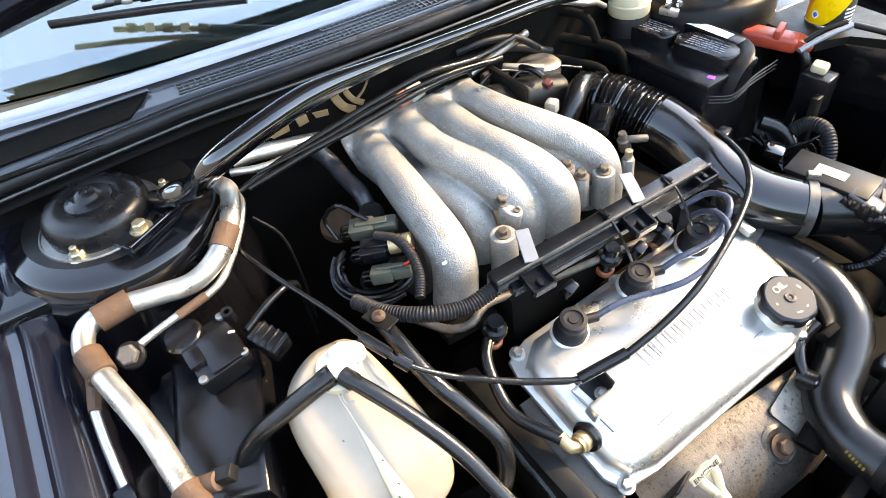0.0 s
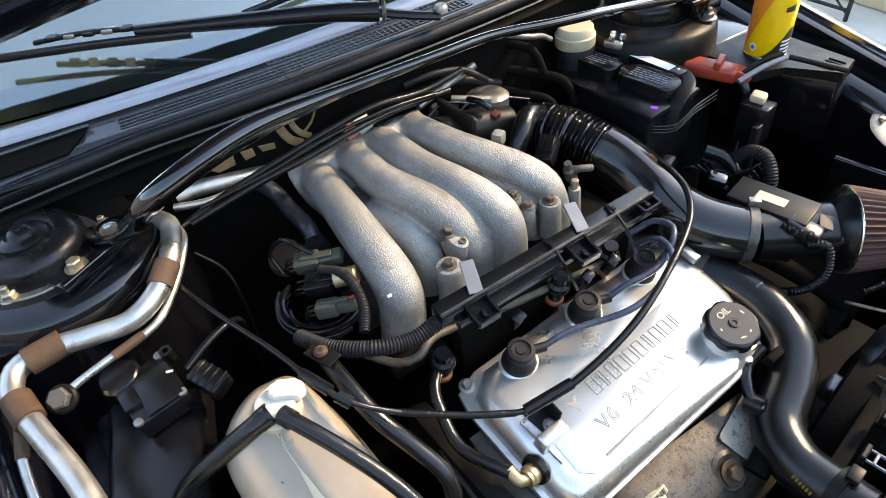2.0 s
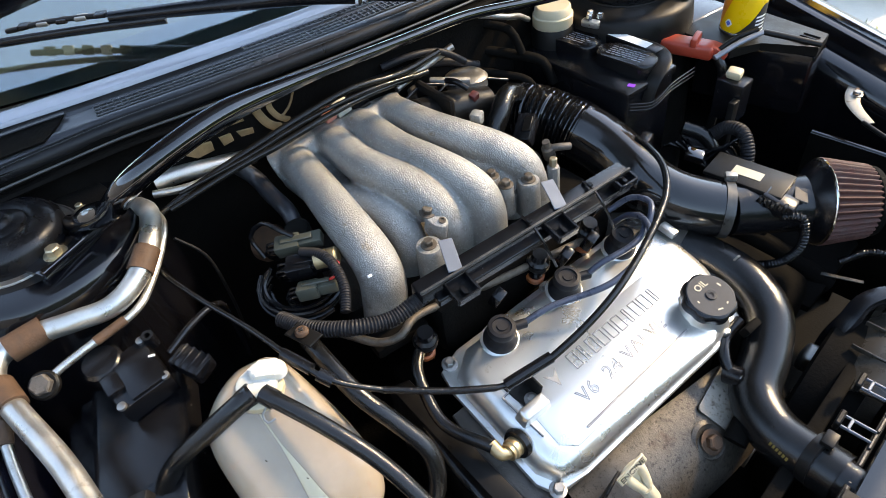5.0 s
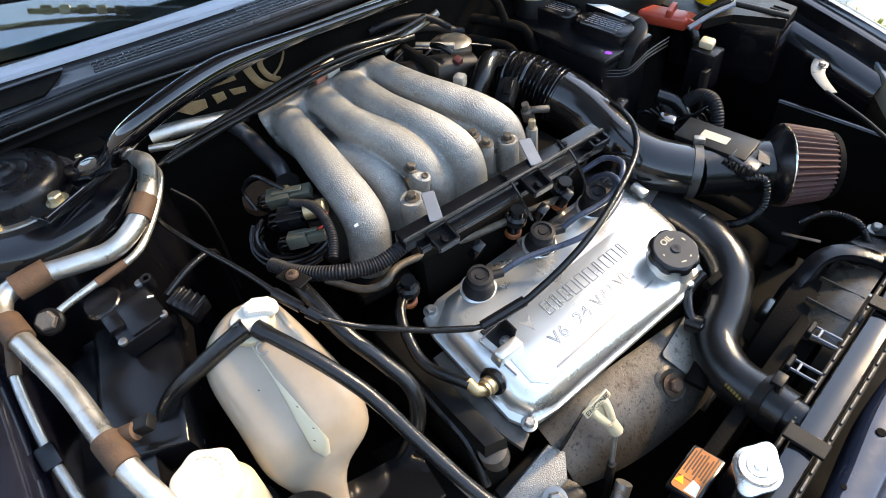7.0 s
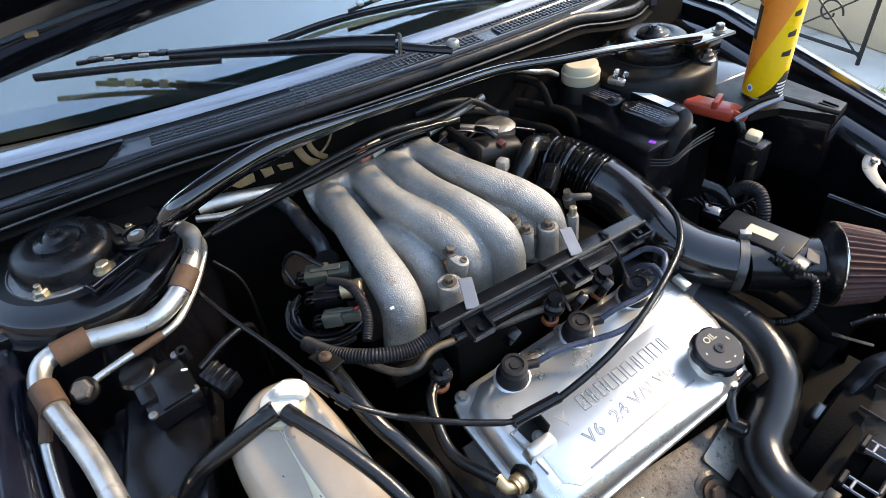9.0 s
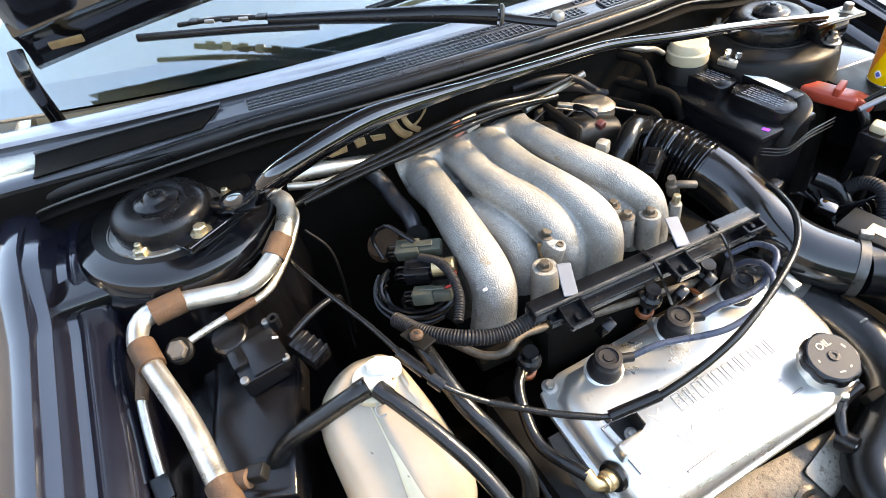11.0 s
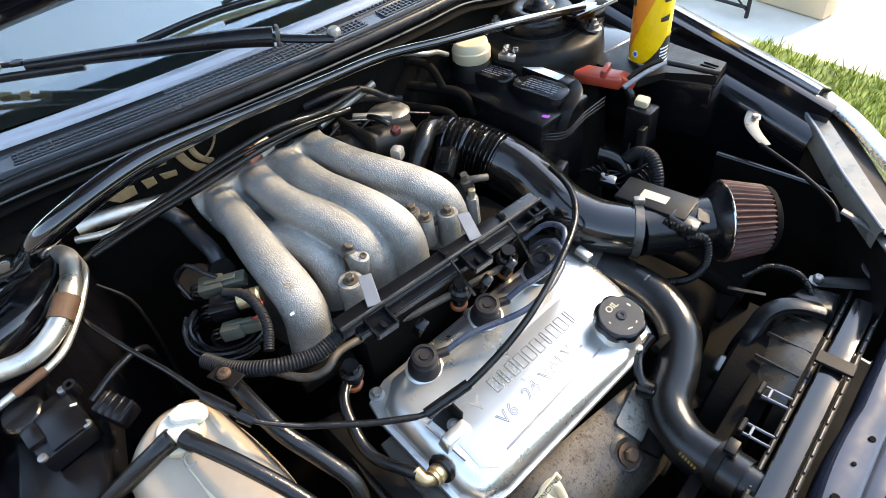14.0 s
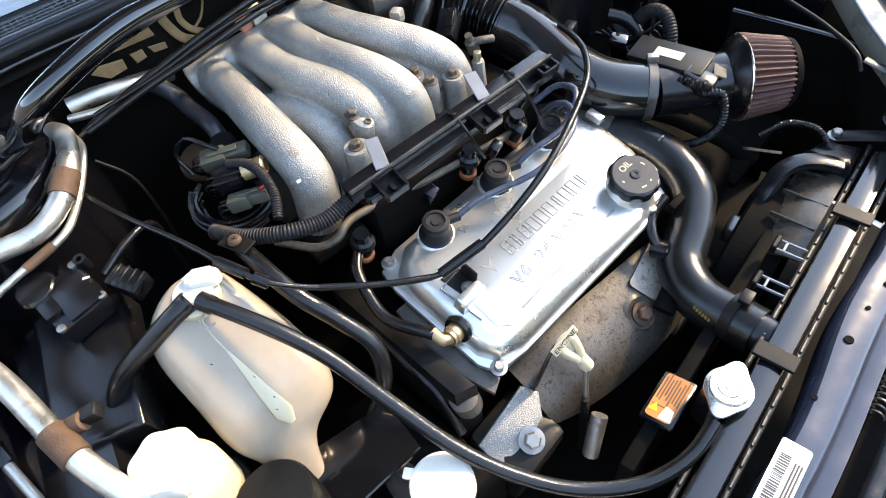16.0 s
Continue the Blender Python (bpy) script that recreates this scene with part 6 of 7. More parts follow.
part("drum", turned([(0.03, 0), (0.038, 0.004), (0.038, 0.02), (0.03, 0.026), (0.012, 0.028), (0, 0.028)], pose(-0.395, 0.125, 0.885, -6, -4, 0), seg=36), STEEL, tb, "brass-tinted round drum")
part("lever", boxed((0.07, 0.012, 0.01), pose(-0.385, 0.085, 0.912, 0, 6, 55), 0.002), CAST, tb)
part("sensor", boxed((0.014, 0.016, 0.02), pose(-0.335, 0.098, 0.892, 10, 10, 20), 0.003), DARKRED, tb, "dark red plug")
part("sensor_lead", tube([(-0.33, 0.085, 0.925), (-0.345, 0.075, 0.935), (-0.37, 0.07, 0.93)], 0.005), BLACK, tb)
part("vacuum_elbow", tube([(-0.27, 0.085, 0.865), (-0.28, 0.11, 0.89), (-0.3, 0.14, 0.9), (-0.315, 0.175, 0.885)], 0.0175, step=0.008), RUBBER, tb, "thick black rubber elbow")
part("elbow_clip", boxed((0.02, 0.02, 0.022), pose(-0.262, 0.052, 0.905, 0, 0, 30), 0.005), CAST, tb, "dull metal clip")
part("idle_motor", turned([(0.022, 0), (0.022, 0.03), (0.014, 0.034), (0, 0.034)], pose(-0.43, 0.06, 0.87), seg=20), CASTDIRT, tb)
part("idle_motor", turned([(0.016, 0), (0.016, 0.03), (0.011, 0.034), (0, 0.034)], pose(-0.405, 0.03, 0.885), seg=20), CASTDIRT, tb)

air = thing("intake_pipe", "black plastic intake pipe with a ribbed bellows", "intake pipe", (-0.1, 0.25, 0.75))
part("bellows", tube([(-0.325, 0.19, 0.835), (-0.29, 0.205, 0.838), (-0.25, 0.222, 0.832), (-0.215, 0.235, 0.824)], ribbed(0.0525, 0.0078, 0.16), step=0.0016, seg=32), TUBEP, air, "ribbed black rubber bellows")
part("cuff", tube([(-0.352, 0.165, 0.845), (-0.325, 0.19, 0.835)], 0.045, seg=28), RUBBER, air)
part("pipe", tube([(-0.22, 0.233, 0.826), (-0.18, 0.244, 0.815), (-0.135, 0.248, 0.802), (-0.085, 0.248, 0.788), (-0.035, 0.262, 0.776), (0.01, 0.292, 0.768), (0.035, 0.315, 0.765)], lambda run, s: 0.051 - 0.007 * s, step=0.012, seg=32), TUBEP, air)
part("clamp", tube([(0.024, 0.3045, 0.7665), (0.034, 0.314, 0.7653)], 0.0462, seg=32), CRIMP, air, "dark steel band clamp")
part("clamp_screw", boxed((0.018, 0.012, 0.012), pose(0.015, 0.33, 0.806, 0, 0, 45), 0.002), STEEL, air)
part("mould_seam", tube([(-0.2, 0.285, 0.835), (-0.135, 0.297, 0.81), (-0.085, 0.293, 0.797)], 0.004, seg=8, flat=0.6), TUBEP, air)
part("lug", boxed((0.02, 0.03, 0.03), pose(-0.13, 0.297, 0.8, 0, 0, 20), 0.004), BLACK, air)

maf = thing("air_flow_sensor", "black air flow sensor box with a grey lid label", "sensor", (0.06, 0.37, 0.72))
MM = pose(0.027, 0.357, -0.008, 0, 0, 14)
part("duct", tube([(0.034, 0.314, 0.765), (0.07, 0.372, 0.76), (0.1, 0.42, 0.757)], 0.041, seg=28), BLACK, maf)
part("box", boxed((0.115, 0.062, 0.075), MM @ pose(0.0, 0.0, 0.735), 0.005), BLACK, maf)
part("lid", boxed((0.122, 0.062, 0.007), MM @ pose(0.0, 0.004, 0.809), 0.002), DULL, maf)
part("label", boxed((0.045, 0.02, 0.0008), MM @ pose(-0.002, 0.003, 0.8161), 0), CREAM, maf, "blank cream label")
part("plug", boxed((0.05, 0.03, 0.028), MM @ pose(0.055, -0.02, 0.785, 0, 10, 0), 0.004), BLACK, maf)
bm = bmesh.new()
for k in range(4):
    block(bm, (0.006, 0.012, 0.012), MM @ pose(0.036 + 0.012 * k, -0.034, 0.8), 0.0015, 1)
part("toothed_edge", bm, DULL, maf)
part("clip", boxed((0.02, 0.03, 0.004), MM @ pose(0.078, 0.01, 0.802, 0, 15, 20), 0.001), CASTDIRT, maf, "worn metal clip")
part("lead", tube([MM @ Vector((0.07, -0.035, 0.79)), (0.125, 0.36, 0.78), (0.14, 0.355, 0.74), (0.125, 0.34, 0.7), (0.08, 0.32, 0.67)], ribbed(0.0075, 0.005, 0.2), step=0.0009), BLACK, maf, "corrugated sensor lead")

flt = thing("air_filter", "cone air filter with dark red pleats and a chrome rim", "air filter", (0.15, 0.48, 0.68))
FM = along((0.096, 0.425, 0.757), (0.62, 0.78, -0.03))
part("collar", turned([(0.042, -0.05), (0.044, -0.01), (0.062, 0.004), (0.067, 0.012)], FM, seg=40), BLACK, flt, "black rubber collar")
part("rim", turned([(0.066, 0.011), (0.0688, 0.0118), (0.0698, 0.0135), (0.0688, 0.0152), (0.066, 0.016)], FM, seg=64), CHROME, flt, "chrome rim")
part("pleats", turned([(0.067, 0.014), (0.066, 0.026), (0.061, 0.054), (0.0565, 0.082), (0.053, 0.086)], FM, seg=288, wave=lambda a: 1 + 0.045 * math.cos(40 * a)), FILTER, flt, "", 70)
part("end_cap", turned([(0.055, 0.082), (0.057, 0.085), (0.055, 0.094), (0.048, 0.098), (0, 0.098)], FM, seg=40), DEEP, flt, "black rubber end cap")
single("filter_stay", boxed((0.006, 0.06, 0.002), pose(0.19, 0.42, 0.66, 0, 10, -60), 0.0005, 1), CRIMP, "thin bare metal stay below the filter", "bracket")

# ---- battery ----
batt = thing("battery", "black car battery with two vent covers and a strap", "battery", (-0.31, 0.355, 0.7))
BM = pose(-0.31, 0.352, 0.0, 0, 0, 5)
part("case", boxed((0.25, 0.125, 0.18), BM @ pose(0, 0, 0.695), 0.006), BLACK, batt)
part("top", boxed((0.256, 0.13, 0.014), BM @ pose(0, 0, 0.872), 0.004), BLACK, batt)
for x, y in ((-0.055, 0.0), (0.063, 0.008)):
    v = part("vent_cover", prisms(round_rect(0.112, 0.052, 0.02), 0.886, 0.909, BM @ pose(x, y, 0, 0, 0, 6), 0.006, 3), BLACK, batt)
    bm = bmesh.new()
    rnd = random.Random(int(x * 1000))
    for r in range(5):
        xx = -0.034
        while xx < 0.03:
            w = rnd.uniform(0.004, 0.012)
            block(bm, (w, 0.0022, 0.0005), BM @ pose(x, y, 0, 0, 0, 6) @ pose(xx + w / 2, -0.013 + 0.0065 * r, 0.909), 0)
            xx += w + 0.0025
    part("print", bm, GREYTAB, v, "pale unreadable print")
part("rear_ledge", boxed((0.2, 0.026, 0.026), BM @ pose(0.0, 0.05, 0.885), 0.004), BLACK, batt)
part("label", boxed((0.13, 0.02, 0.0008), BM @ pose(0.012, 0.049, 0.9112), 0), PAPER, batt, "white label strip")
part("spot_label", boxed((0.012, 0.009, 0.0008), BM @ pose(0.112, -0.038, 0.8862, 0, 0, 20), 0), PURPLE, batt, "small purple sticker")
part("side_label", boxed((0.09, 0.0008, 0.02), BM @ pose(0.04, -0.0635, 0.81), 0), BLUEP, batt, "dim blue side label")
part("strap", tube([BM @ Vector((-0.11, 0.058, 0.89)), BM @ Vector((0.0, 0.066, 0.9)), BM @ Vector((0.09, 0.06, 0.906)), BM @ Vector((0.125, 0.03, 0.905)), BM @ Vector((0.132, -0.005, 0.89)), BM @ Vector((0.132, -0.02, 0.855))], 0.0115, flat=0.16, step=0.01), DULL, batt, "black rope-like carry strap")
for k in range(3):
    part("wire", tube([BM @ Vector((0.13, -0.06, 0.868 - 0.006 * k)), BM @ Vector((0.15, -0.03, 0.866 - 0.006 * k)), BM @ Vector((0.145, 0.03, 0.872 - 0.007 * k)), BM @ Vector((0.14, 0.1, 0.87 - 0.008 * k))], 0.0012, seg=6), BLACK, batt)
term = thing("battery_terminal", "silver battery clamp with bolts", "terminal", (-0.385, 0.405, 0.88))
part("clamp", boxed((0.036, 0.026, 0.014), pose(-0.355, 0.386, 0.918, 0, 0, 20), 0.004), ALU, term)
for dx, dy in ((-0.01, 0.004), (0.01, 0.008), (0.0, -0.008)):
    bolt(pose(-0.355 + dx, 0.386 + dy, 0.931), 0.006, CHROME, False, 0.009, term)
part("post", turned([(0.01, 0), (0.009, 0.034), (0, 0.034)], pose(-0.355, 0.386, 0.886), seg=16), STEEL, term)
red = thing("terminal_cover", "faded red plastic cover over the positive terminal", "terminal cover", (-0.2, 0.45, 0.87))
RM = pose(-0.228, 0.5, 0.866, 0, 2, 25)
part("shell", boxed((0.095, 0.038, 0.026), RM, 0.007, 3), REDP, red)
part("rib", boxed((0.012, 0.04, 0.016), RM @ pose(0.012, 0, 0.021), 0.003), REDP, red)
part("mouth", boxed((0.03, 0.03, 0.02), RM @ pose(0.05, 0.004, 0.002, 0, 20, 8), 0.003), REDP, red)
part("cable", tube([RM @ Vector((0.05, 0.0, 0.01)), (-0.165, 0.522, 0.855), (-0.155, 0.52, 0.8), (-0.15, 0.5, 0.72)], 0.009), RUBBER, red, "black battery cable")
part("grey_cable", tube([(-0.175, 0.52, 0.884), (-0.165, 0.55, 0.9), (-0.148, 0.58, 0.908)], 0.0045), DULL, red, "grey sheathed cable")

# ---- brake fluid reservoir ----
brake = thing("brake_reservoir", "brake fluid bottle with a cream screw cap", "reservoir", (-0.4, 0.32, 0.85))
part("cap", turned([(0.036, 0), (0.038, 0.003), (0.038, 0.02), (0.035, 0.022), (0.033, 0.034), (0.03, 0.037), (0, 0.037)], pose(-0.412, 0.34, 0.92), seg=40, wave=lambda a: 1 + 0.008 * math.cos(36 * a)), CREAM, brake)
part("body", turned([(0.04, 0), (0.042, 0.01), (0.04, 0.09), (0.033, 0.1)], pose(-0.412, 0.34, 0.823), seg=32), DULL, brake, "dark bottle body")
part("tag", boxed((0.03, 0.008, 0.004), pose(-0.43, 0.265, 0.95, 0, 0, 60), 0.001), CREAM, brake)
single("brake_servo", turned([(0.1, 0), (0.105, 0.01), (0.1, 0.04), (0.06, 0.06), (0.04, 0.07), (0, 0.07)], along((-0.5, 0.3, 0.84), (1, -0.05, 0.1)), seg=40), DEEP, "black drum of the brake servo against the firewall", "brake servo")
single("brake_pipe", tube([(-0.44, 0.16, 0.99), (-0.4, 0.18, 0.995), (-0.385, 0.215, 0.985), (-0.4, 0.25, 0.97), (-0.41, 0.28, 0.95)], 0.005), STEEL, "curved metal brake pipe below the seal", "pipe")
for x, y, z, r in ((-0.44, 0.2, 0.96, 0.012), (-0.4, 0.24, 0.9, 0.014), (-0.39, 0.2, 0.88, 0.012)):
    single("firewall_hose", tube([(x - 0.04, y - 0.04, z + 0.01), (x, y, z), (x + 0.04, y + 0.03, z - 0.01), (x + 0.06, y + 0.04, z - 0.05)], r * 0.65), DEEP, "dusty black hose against the firewall", "hose", "firewall hoses")

# ---- fuse box and the aerosol can on it ----
fuse = thing("fuse_box", "grey-black plastic fuse box lid with raised edges", "fuse box", (-0.14, 0.6, 0.75))
part("base", boxed((0.2, 0.1, 0.12), pose(-0.17, 0.64, 0.75, 0, 0, 20), 0.008), BAY, fuse)
part("lid", prisms([(-0.28, 0.53), (-0.16, 0.53), (-0.142, 0.588), (-0.062, 0.633), (-0.08, 0.69), (-0.27, 0.69)], 0.868, 0.884, Matrix.Identity(4), 0.003, 2), DULL, fuse, "dusty grey lid")
# Paler grey than the lid, painting the highlight along its edge.
part("edge_rail", tube([(-0.168, 0.5, 0.878), (-0.155, 0.545, 0.895), (-0.14, 0.584, 0.905)], 0.0055, flat=0.8), GREYTAB, fuse, "raised lid edge, its highlight put into the pale grey")
part("edge_rail", tube([(-0.14, 0.585, 0.905), (-0.1, 0.606, 0.9), (-0.058, 0.63, 0.893)], 0.0062, flat=0.8), DULL, fuse, "worn lid edge")
for k in range(4):
    part("lid_rib", boxed((0.03, 0.003, 0.003), pose(-0.095, 0.63 + 0.011 * k, 0.8835, 0, 0, 4), 0.0008, 1), DULL, fuse)
relay = thing("relay", "black relay with a cream connector on top", "relay", (-0.15, 0.49, 0.8))
part("body", boxed((0.05, 0.04, 0.075), pose(-0.125, 0.508, 0.777, 0, 0, 10), 0.004), BLACK, relay)
part("connector", boxed((0.026, 0.022, 0.016), pose(-0.13, 0.51, 0.852, 5, 5, 20), 0.005), CREAM, relay, "cream plastic connector")
part("bracket", boxed((0.012, 0.02, 0.09), pose(-0.1, 0.48, 0.74, 0, 0, 10), 0.002), DULL, relay)
single("corrugated_loom", tube([(-0.115, 0.455, 0.76), (-0.09, 0.46, 0.79), (-0.06, 0.46, 0.795), (-0.035, 0.45, 0.77), (-0.03, 0.44, 0.72)], ribbed(0.0125, 0.0048, 0.1), step=0.0009), MATT, "thick corrugated loom below the relay", "loom")
single("loom_branch", tube([(-0.15, 0.42, 0.78), (-0.12, 0.44, 0.77), (-0.1, 0.445, 0.75), (-0.08, 0.44, 0.7)], 0.013), RUBBER, "taped black wiring branch beside the battery", "loom")
for k in range(5):
    single("loose_wire", tube([(-0.17 + 0.012 * k, 0.4, 0.74 + 0.01 * k), (-0.13 + 0.01 * k, 0.42, 0.75 - 0.006 * k), (-0.09 + 0.008 * k, 0.45, 0.74 + 0.012 * k), (-0.05, 0.46 + 0.01 * k, 0.7)], 0.003), BLACK, "black wire below the battery", "wire", "loose wires")
single("bright_plug", boxed((0.03, 0.022, 0.016), pose(-0.07, 0.35, 0.79, 10, 10, 30), 0.004), GLOSS, "glossy black plug beside the intake pipe", "connector")

can = thing("spray_can", "yellow and orange aerosol can standing on the fuse box", "aerosol can", (-0.2, 0.608, 0.884))
CM = pose(-0.2, 0.608, 0.884)
CR = 0.036
part("body", turned([(0.033, 0), (0.0355, 0.002), (CR, 0.005), (CR, 0.2), (0.034, 0.204), (0.026, 0.214), (0.014, 0.219)], CM, seg=56), YELLOW, can)
part("base_rim", turned([(0.0345, -0.0), (0.037, 0.001), (0.037, 0.004), (0.036, 0.005)], CM, seg=48), CHROME, can, "bright base rim")
part("lid", turned([(0.031, 0.206), (0.031, 0.245), (0.028, 0.25), (0, 0.25)], CM, seg=40), ORANGEC, can)


def wrap(name, a0, a1, low, high, material, off, label="", n=24):
    """A printed patch on the can between two angles and two edge lines."""
    rows = []
    for r in range(9):
        row = []
        for k in range(n + 1):
            u = k / n
            a = radians(a0 + (a1 - a0) * u)
            z = low(u) + (high(u) - low(u)) * r / 8
            row.append(CM @ Vector(((CR + off) * math.cos(a), (CR + off) * math.sin(a), z)))
        rows.append(row)
    bm = bmesh.new()
    g = [[bm.verts.new(p) for p in row] for row in rows]
    for i in range(8):
        for k in range(n):
            bm.faces.new((g[i][k], g[i][k + 1], g[i + 1][k + 1], g[i + 1][k]))
    return part(name, bm, material, can, label, 60)


wrap("orange_print", -180, -8, lambda u: 0.012 + 0.187 * max(0.0, (u - 0.3) / 0.7), lambda u: 0.199, ORANGEC, 0.0003, "orange upper print")
wrap("black_print", -70, 60, lambda u: 0.006, lambda u: 0.006 + 0.05 * min(1, u * 1.9) ** 1.3, INK, 0.0004, "black lower print")
wrap("text_block", -150, -112, lambda u: 0.11, lambda u: 0.17, INK, 0.0008, "dark block of unreadable print")
wrap("roundel", -106, -82, lambda u: 0.022 - 0.0075 * math.sin(math.pi * u), lambda u: 0.022 + 0.0075 * math.sin(math.pi * u), PAPER, 0.0008, "white roundel")
wrap("roundel_centre", -101, -87, lambda u: 0.022 - 0.0045 * math.sin(math.pi * u), lambda u: 0.022 + 0.0045 * math.sin(math.pi * u), BLUEP, 0.0011)
for k in range(3):
    wrap("name_bar", -30 + 4 * k, -2, lambda u, k=k: 0.088 + 0.036 * k, lambda u, k=k: 0.096 + 0.036 * k + 0.004 * u, INK, 0.0007, "dark bar of print", 8)
for k in range(4):
    wrap("print_bar", -20, 15, lambda u, k=k: 0.012 + 0.007 * k, lambda u, k=k: 0.0155 + 0.007 * k, PAPER, 0.0009, "white bar of print", 8)

# ---- headlamp and far front corner ----
lamp = thing("headlamp", "clear headlamp unit with a bright upper edge", "headlamp", (0.15, 0.75, 0.7))
part("lens", slab(bmesh.new(), [[(0.035 + 0.36 * u + o * 0.35, 0.845 - 0.21 * u - 0.1 * u * u + o * 0.6, 0.792 - 0.03 * u - dz) for u in [i / 14 for i in range(15)]] for o, dz in ((0.0, 0.0), (0.03, 0.004), (0.06, 0.02), (0.08, 0.06), (0.085, 0.14))], 0.004), LENS, lamp, "clear plastic lens")
part("reflector", slab(bmesh.new(), [[(0.04 + 0.34 * u + o * 0.35, 0.835 - 0.21 * u - 0.1 * u * u + o * 0.6, 0.77 - 0.03 * u - dz) for u in [i / 14 for i in range(15)]] for o, dz in ((0.0, 0.0), (0.03, 0.03), (0.06, 0.08), (0.07, 0.12))], 0.004), CHROME, lamp, "bright reflector")
part("housing", slab(bmesh.new(), [[(0.045 + 0.33 * u - o * 0.4, 0.80 - 0.21 * u - 0.1 * u * u - o * 0.6, 0.79 - 0.03 * u - dz) for u in [i / 14 for i in range(15)]] for o, dz in ((-0.055, 0.0), (-0.03, 0.002), (0.0, 0.001), (0.012, 0.008), (0.02, 0.03), (0.03, 0.12))], 0.004), DULL, lamp, "grey housing")
inner = spline([(0.03, 0.8, 0.79), (0.036, 0.785, 0.79), (0.1, 0.722, 0.79), (0.199, 0.631, 0.786), (0.3, 0.552, 0.78)], 0.02)
outer = spline([(0.036, 0.845, 0.79), (0.05, 0.83, 0.79), (0.11, 0.776, 0.79), (0.2, 0.698, 0.786), (0.33, 0.58, 0.78)], 0.02)
count = 24


def pick(line, u):
    """The place at share u of a smooth line."""
    k = min(len(line) - 2, int(u * (len(line) - 1)))
    return line[k].lerp(line[k + 1], u * (len(line) - 1) - k)


part("ledge", slab(bmesh.new(), [[pick(inner, i / count).lerp(pick(outer, i / count), w) + Vector((0, 0, dz)) for i in range(count + 1)] for w, dz in ((-0.02, -0.03), (0.0, 0.002), (0.06, 0.008), (0.14, 0.006), (0.2, 0.0), (0.8, 0.003), (0.9, -0.004), (1.0, -0.012))], 0.003), LAMPGREY, lamp, "dusty grey plastic ledge")
part("edge_trim", tube([p + Vector((0.002, 0.003, 0.007)) for p in inner[::3]], 0.003, seg=8), GREYTAB, lamp, "pale inner rim")
part("lens_rim", tube([(0.04, 0.842, 0.8), (0.12, 0.805, 0.796), (0.2, 0.755, 0.788), (0.28, 0.7, 0.778), (0.37, 0.62, 0.765)], 0.02, flat=0.5, seg=12), BRIGHT, lamp, "bright upper rim")
hb = thing("headlamp_bracket", "pale metal bracket holding the headlamp", "bracket", (0.02, 0.68, 0.75))
part("strap", tube([(-0.035, 0.8, 0.802), (-0.028, 0.77, 0.801), (-0.012, 0.715, 0.797), (-0.004, 0.688, 0.795), (0.008, 0.668, 0.793), (0.03, 0.652, 0.79), (0.06, 0.636, 0.788)], lambda run, s: 0.02 - 0.012 * s, flat=0.16, up=(0, 0, 1), step=0.006), CASTPALE, hb)
for px, py in ((-0.02, 0.742), (-0.006, 0.7), (0.004, 0.682)):
    part("rivet", turned([(0.0035, 0), (0.003, 0.0015), (0, 0.002)], pose(px, py, 0.7995), seg=10), RUSTY, hb)
part("rod", tube([(0.05, 0.632, 0.788), (0.155, 0.6, 0.785), (0.225, 0.565, 0.78), (0.24, 0.555, 0.765)], 0.004), DULL, hb)
bolt(pose(0.0, 0.69, 0.795), 0.007, STEEL, True, 0.006, hb)
single("wing_stay", tube([(0.235, 0.568, 0.778), (0.285, 0.568, 0.77), (0.353, 0.526, 0.76)], 0.008, flat=0.3), CRIMP, "worn metal stay beside the radiator mount", "bracket")
corner = thing("corner_panel", "black inner panel behind the headlamp", "body panel", (0.18, 0.64, 0.4))
part("sheet", slab(bmesh.new(), [[(x, 0.62 + 0.05 * math.sin(4 * x), z) for x in [-0.02 + 0.03 * i for i in range(14)]] for z in (0.74, 0.6, 0.4)], 0.004, (0, 1, 0)), DEEP, corner)
part("top_flange", tube([(x, 0.622 + 0.05 * math.sin(4 * x), 0.742) for x in [-0.02 + 0.06 * i for i in range(7)]], 0.006, flat=0.5, step=0.02), BAY, corner, "rolled black top edge")

# ---- firewall clutter ----
for outline in ([(-0.36, 0.957), (-0.345, 0.963), (-0.312, 0.957), (-0.313, 0.942), (-0.34, 0.94)], [(-0.3, 0.958), (-0.281, 0.957), (-0.28, 0.944), (-0.297, 0.942)], [(-0.272, 0.956), (-0.246, 0.953), (-0.247, 0.942), (-0.268, 0.945)], [(-0.345, 0.992), (-0.29, 1.0), (-0.258, 0.985), (-0.255, 0.968), (-0.32, 0.972)]):
    sheet = prisms(outline, 0.0, 0.004, Matrix(((0, 0, 1, -0.442), (1, 0, 0, 0), (0, 1, 0, 0), (0, 0, 0, 1))), 0.001, 1)
    single("insulation_patch", sheet, TAN, "torn tan insulation showing on the firewall", "insulation", "insulation patches")
strap = thing("tan_strap", "yellowed forked cable strap by the firewall", "strap", (-0.44, -0.22, 0.94))
part("band", tube([(-0.436, -0.238, 1.0), (-0.434, -0.233, 0.975), (-0.432, -0.222, 0.95), (-0.43, -0.206, 0.938)], 0.007, flat=0.2, step=0.006, up=(1, 0, 0)), TAN, strap)
part("band", tube([(-0.434, -0.21, 0.994), (-0.432, -0.213, 0.975), (-0.43, -0.205, 0.957), (-0.428, -0.19, 0.945)], 0.005, flat=0.2, step=0.006, up=(1, 0, 0)), TAN, strap)
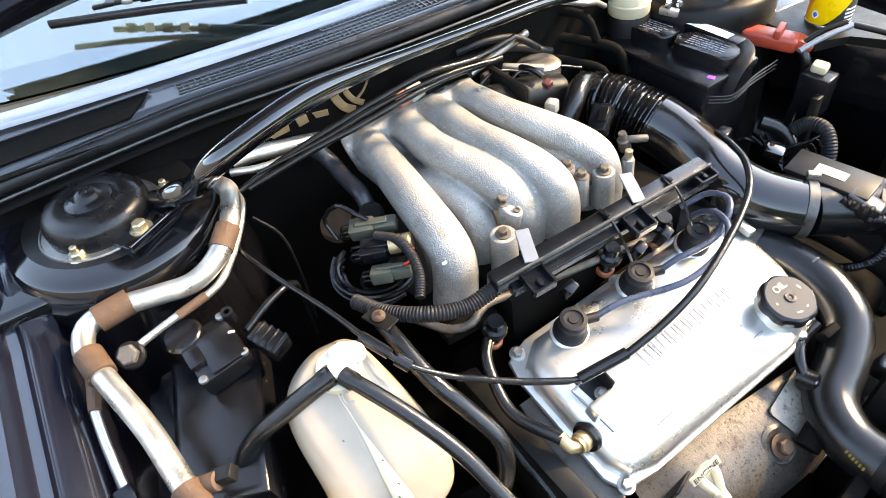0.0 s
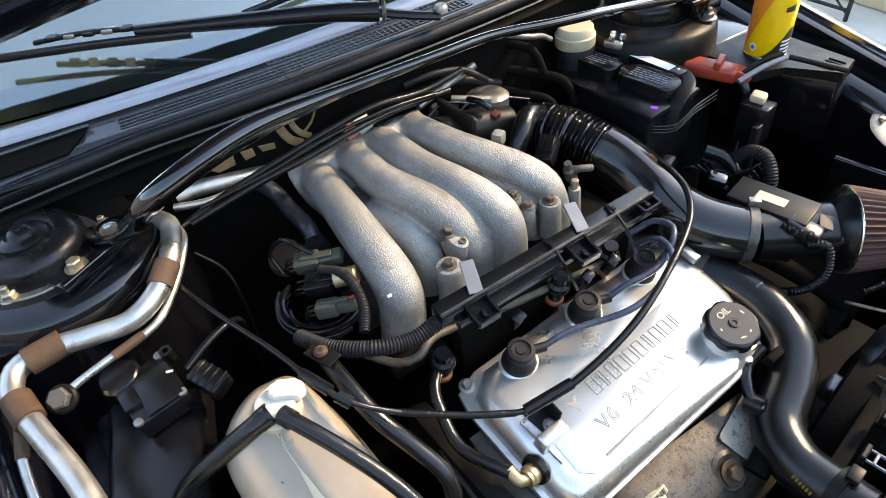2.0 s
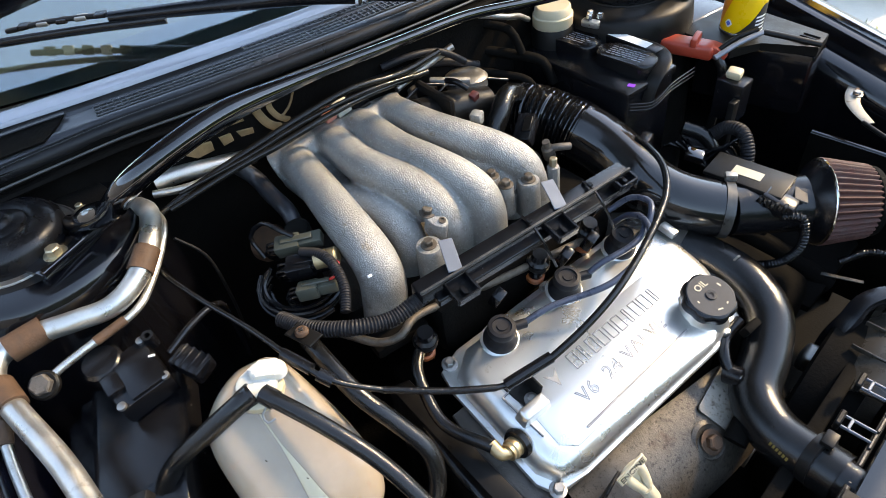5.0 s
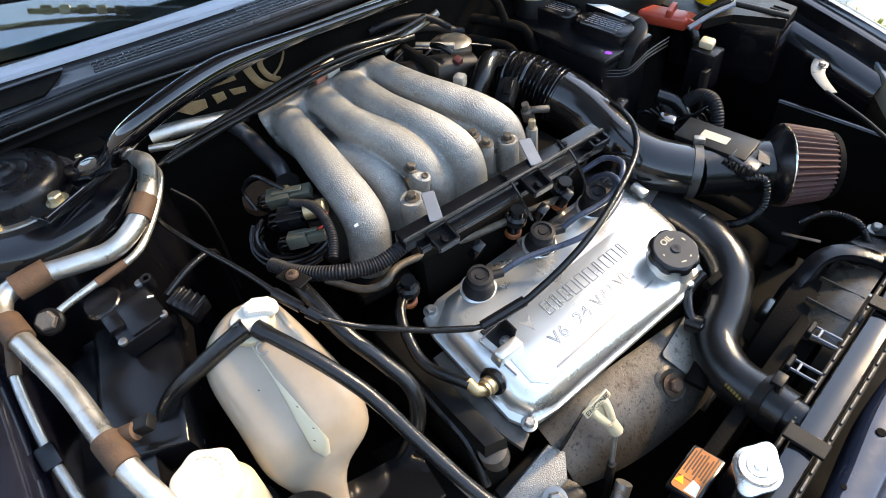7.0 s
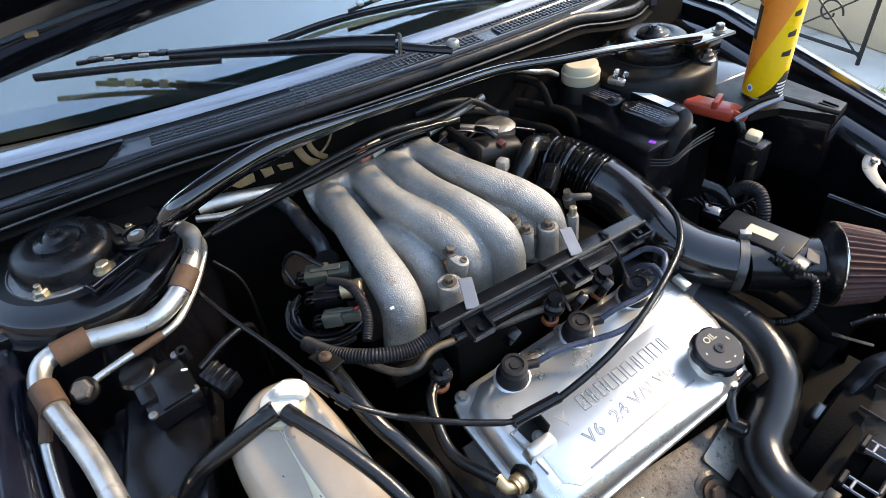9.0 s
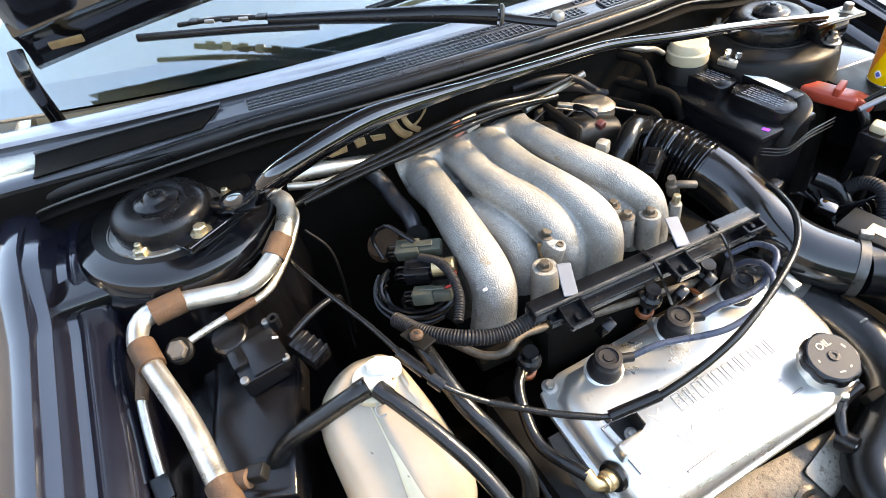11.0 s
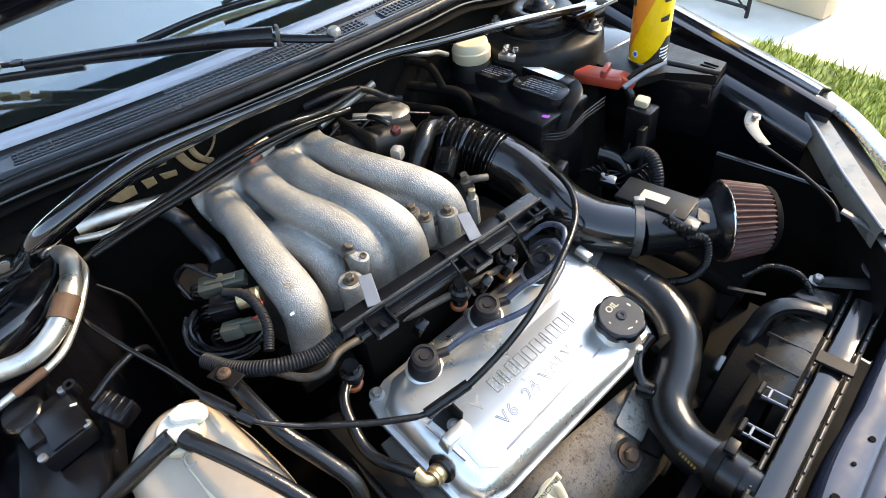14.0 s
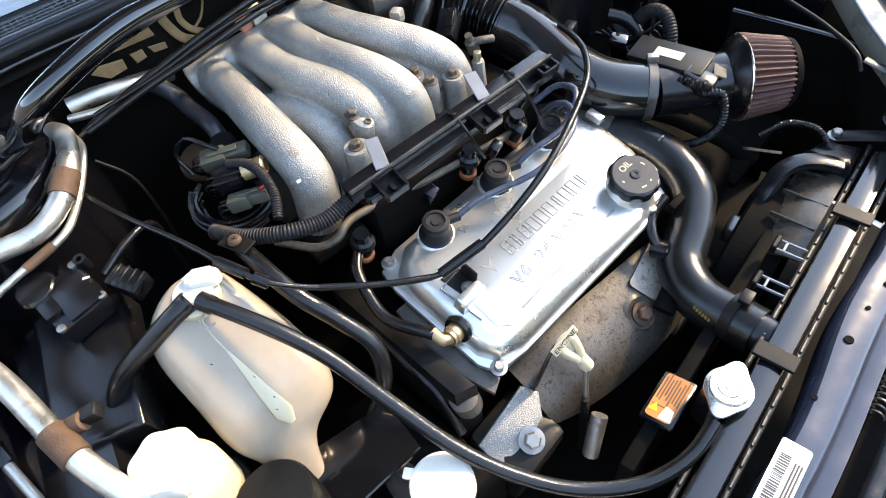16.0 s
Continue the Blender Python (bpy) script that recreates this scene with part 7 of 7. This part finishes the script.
part("wire", tube([(-0.43, -0.17, 1.0), (-0.43, -0.172, 0.985), (-0.43, -0.185, 0.965), (-0.43, -0.2, 0.955)], 0.002, seg=6), TAN, strap)
for k, (pts, r, mt_) in enumerate((
    ([(-0.38, -0.43, 0.915), (-0.38, -0.352, 0.938), (-0.38, -0.252, 0.958), (-0.378, -0.18, 0.972), (-0.38, -0.096, 0.98), (-0.39, 0.0, 0.965), (-0.4, 0.08, 0.968)], 0.0055, RUBBER),
    ([(-0.365, -0.39, 0.945), (-0.362, -0.278, 0.957), (-0.362, -0.208, 0.969), (-0.365, -0.138, 0.974), (-0.37, -0.066, 0.972), (-0.385, 0.017, 0.955)], 0.003, RUBBER),
    ([(-0.36, -0.41, 0.93), (-0.36, -0.3, 0.948), (-0.356, -0.23, 0.957), (-0.36, -0.15, 0.966), (-0.375, -0.08, 0.962), (-0.395, 0.05, 0.945)], 0.005, RUBBER),
    ([(-0.42, 0.12, 0.955), (-0.42, 0.08, 0.945), (-0.41, 0.03, 0.94), (-0.4, -0.01, 0.935)], 0.0065, STEEL),
    ([(-0.40, -0.3, 0.93), (-0.39, -0.28, 0.9), (-0.35, -0.275, 0.89), (-0.29, -0.27, 0.885), (-0.27, -0.272, 0.86)], 0.0125, OLDHOSE),
    ([(-0.42, -0.02, 0.97), (-0.41, 0.03, 0.975), (-0.41, 0.09, 0.96), (-0.4, 0.13, 0.93)], 0.006, MATT),
    ([(-0.43, -0.1, 0.95), (-0.42, 0.0, 0.95), (-0.43, 0.1, 0.93), (-0.42, 0.17, 0.9)], 0.008, MATT),
)):
    single("firewall_line", tube(pts, r, step=0.012), mt_, "line clipped along the firewall behind the manifold", "pipe", "firewall lines")
single("hose_plug", turned([(0.018, 0), (0.02, 0.004), (0.02, 0.028), (0.016, 0.032), (0, 0.032)], pose(-0.262, -0.272, 0.855, 8, 12, 0), seg=24), RUBBER, "black rubber cap on the blue-grey hose", "hose cap")
single("round_boot", turned([(0.03, 0), (0.032, 0.01), (0.028, 0.02), (0, 0.022)], pose(-0.36, -0.3, 0.79, 20, 10, 0), seg=24), RUSTY, "dim red-brown rubber boot below the manifold", "boot")
pk = thing("sensor_plugs", "white and pink wiring plugs behind the manifold", "connector", (-0.41, -0.1, 0.93))
part("white_plug", boxed((0.02, 0.026, 0.02), pose(-0.398, -0.112, 0.94, 10, 20, 10), 0.003), WHITE, pk, "white plug")
part("pink_plug", boxed((0.018, 0.02, 0.018), pose(-0.398, -0.136, 0.937, 10, 20, 10), 0.003), surface("pink_plastic", (0.6, 0.22, 0.16), 0.4), pk, "pink plug")
part("black_plug", boxed((0.02, 0.028, 0.02), pose(-0.396, -0.08, 0.93, 10, 20, 10), 0.003), BLACK, pk, "black plug")
coil = thing("coil_connector", "black connector on a zinc stud beside the manifold", "connector", (-0.2, 0.13, 0.85))
part("housing", boxed((0.03, 0.05, 0.024), pose(-0.222, 0.122, 0.872, 25, -12, 30), 0.003), BLACK, coil)
part("frame", boxed((0.014, 0.026, 0.006), pose(-0.216, 0.118, 0.894, 25, -12, 30), 0.001, 1), DULL, coil)
part("stud", turned([(0.01, 0), (0.01, 0.02), (0.006, 0.022), (0.006, 0.034), (0, 0.034)], pose(-0.165, 0.118, 0.86, 15, 0, 0), seg=14), CASTDIRT, coil)
part("stud_lever", tube([(-0.17, 0.11, 0.875), (-0.155, 0.125, 0.88), (-0.15, 0.145, 0.875)], 0.006), CASTDIRT, coil)
for k in range(6):
    a = Vector((-0.43 + 0.008 * k, -0.2 + 0.05 * k, 0.9 - 0.012 * (k % 3)))
    single("loose_wire", tube([a, a + Vector((0.03, 0.03, 0.02)), a + Vector((0.02, 0.08, 0.03)), a + Vector((0.03, 0.14, 0.01))], 0.0028), BLACK, "thin black wire behind the manifold", "wire", "loose wires")

# ---- near-black fillers added for the shade low in the bay ----
sub = thing("bay_filler", "near-black filler arm and plate standing for the shade low in the bay", "linkage", (0.1, 0.45, 0.4))
part("arm", tube([(-0.05, 0.42, 0.62), (0.05, 0.46, 0.6), (0.15, 0.5, 0.55)], 0.02), DEEP, sub)
part("plate", boxed((0.2, 0.18, 0.02), pose(0.05, 0.5, 0.56, 10, 5, 10), 0.006), DEEP, sub)
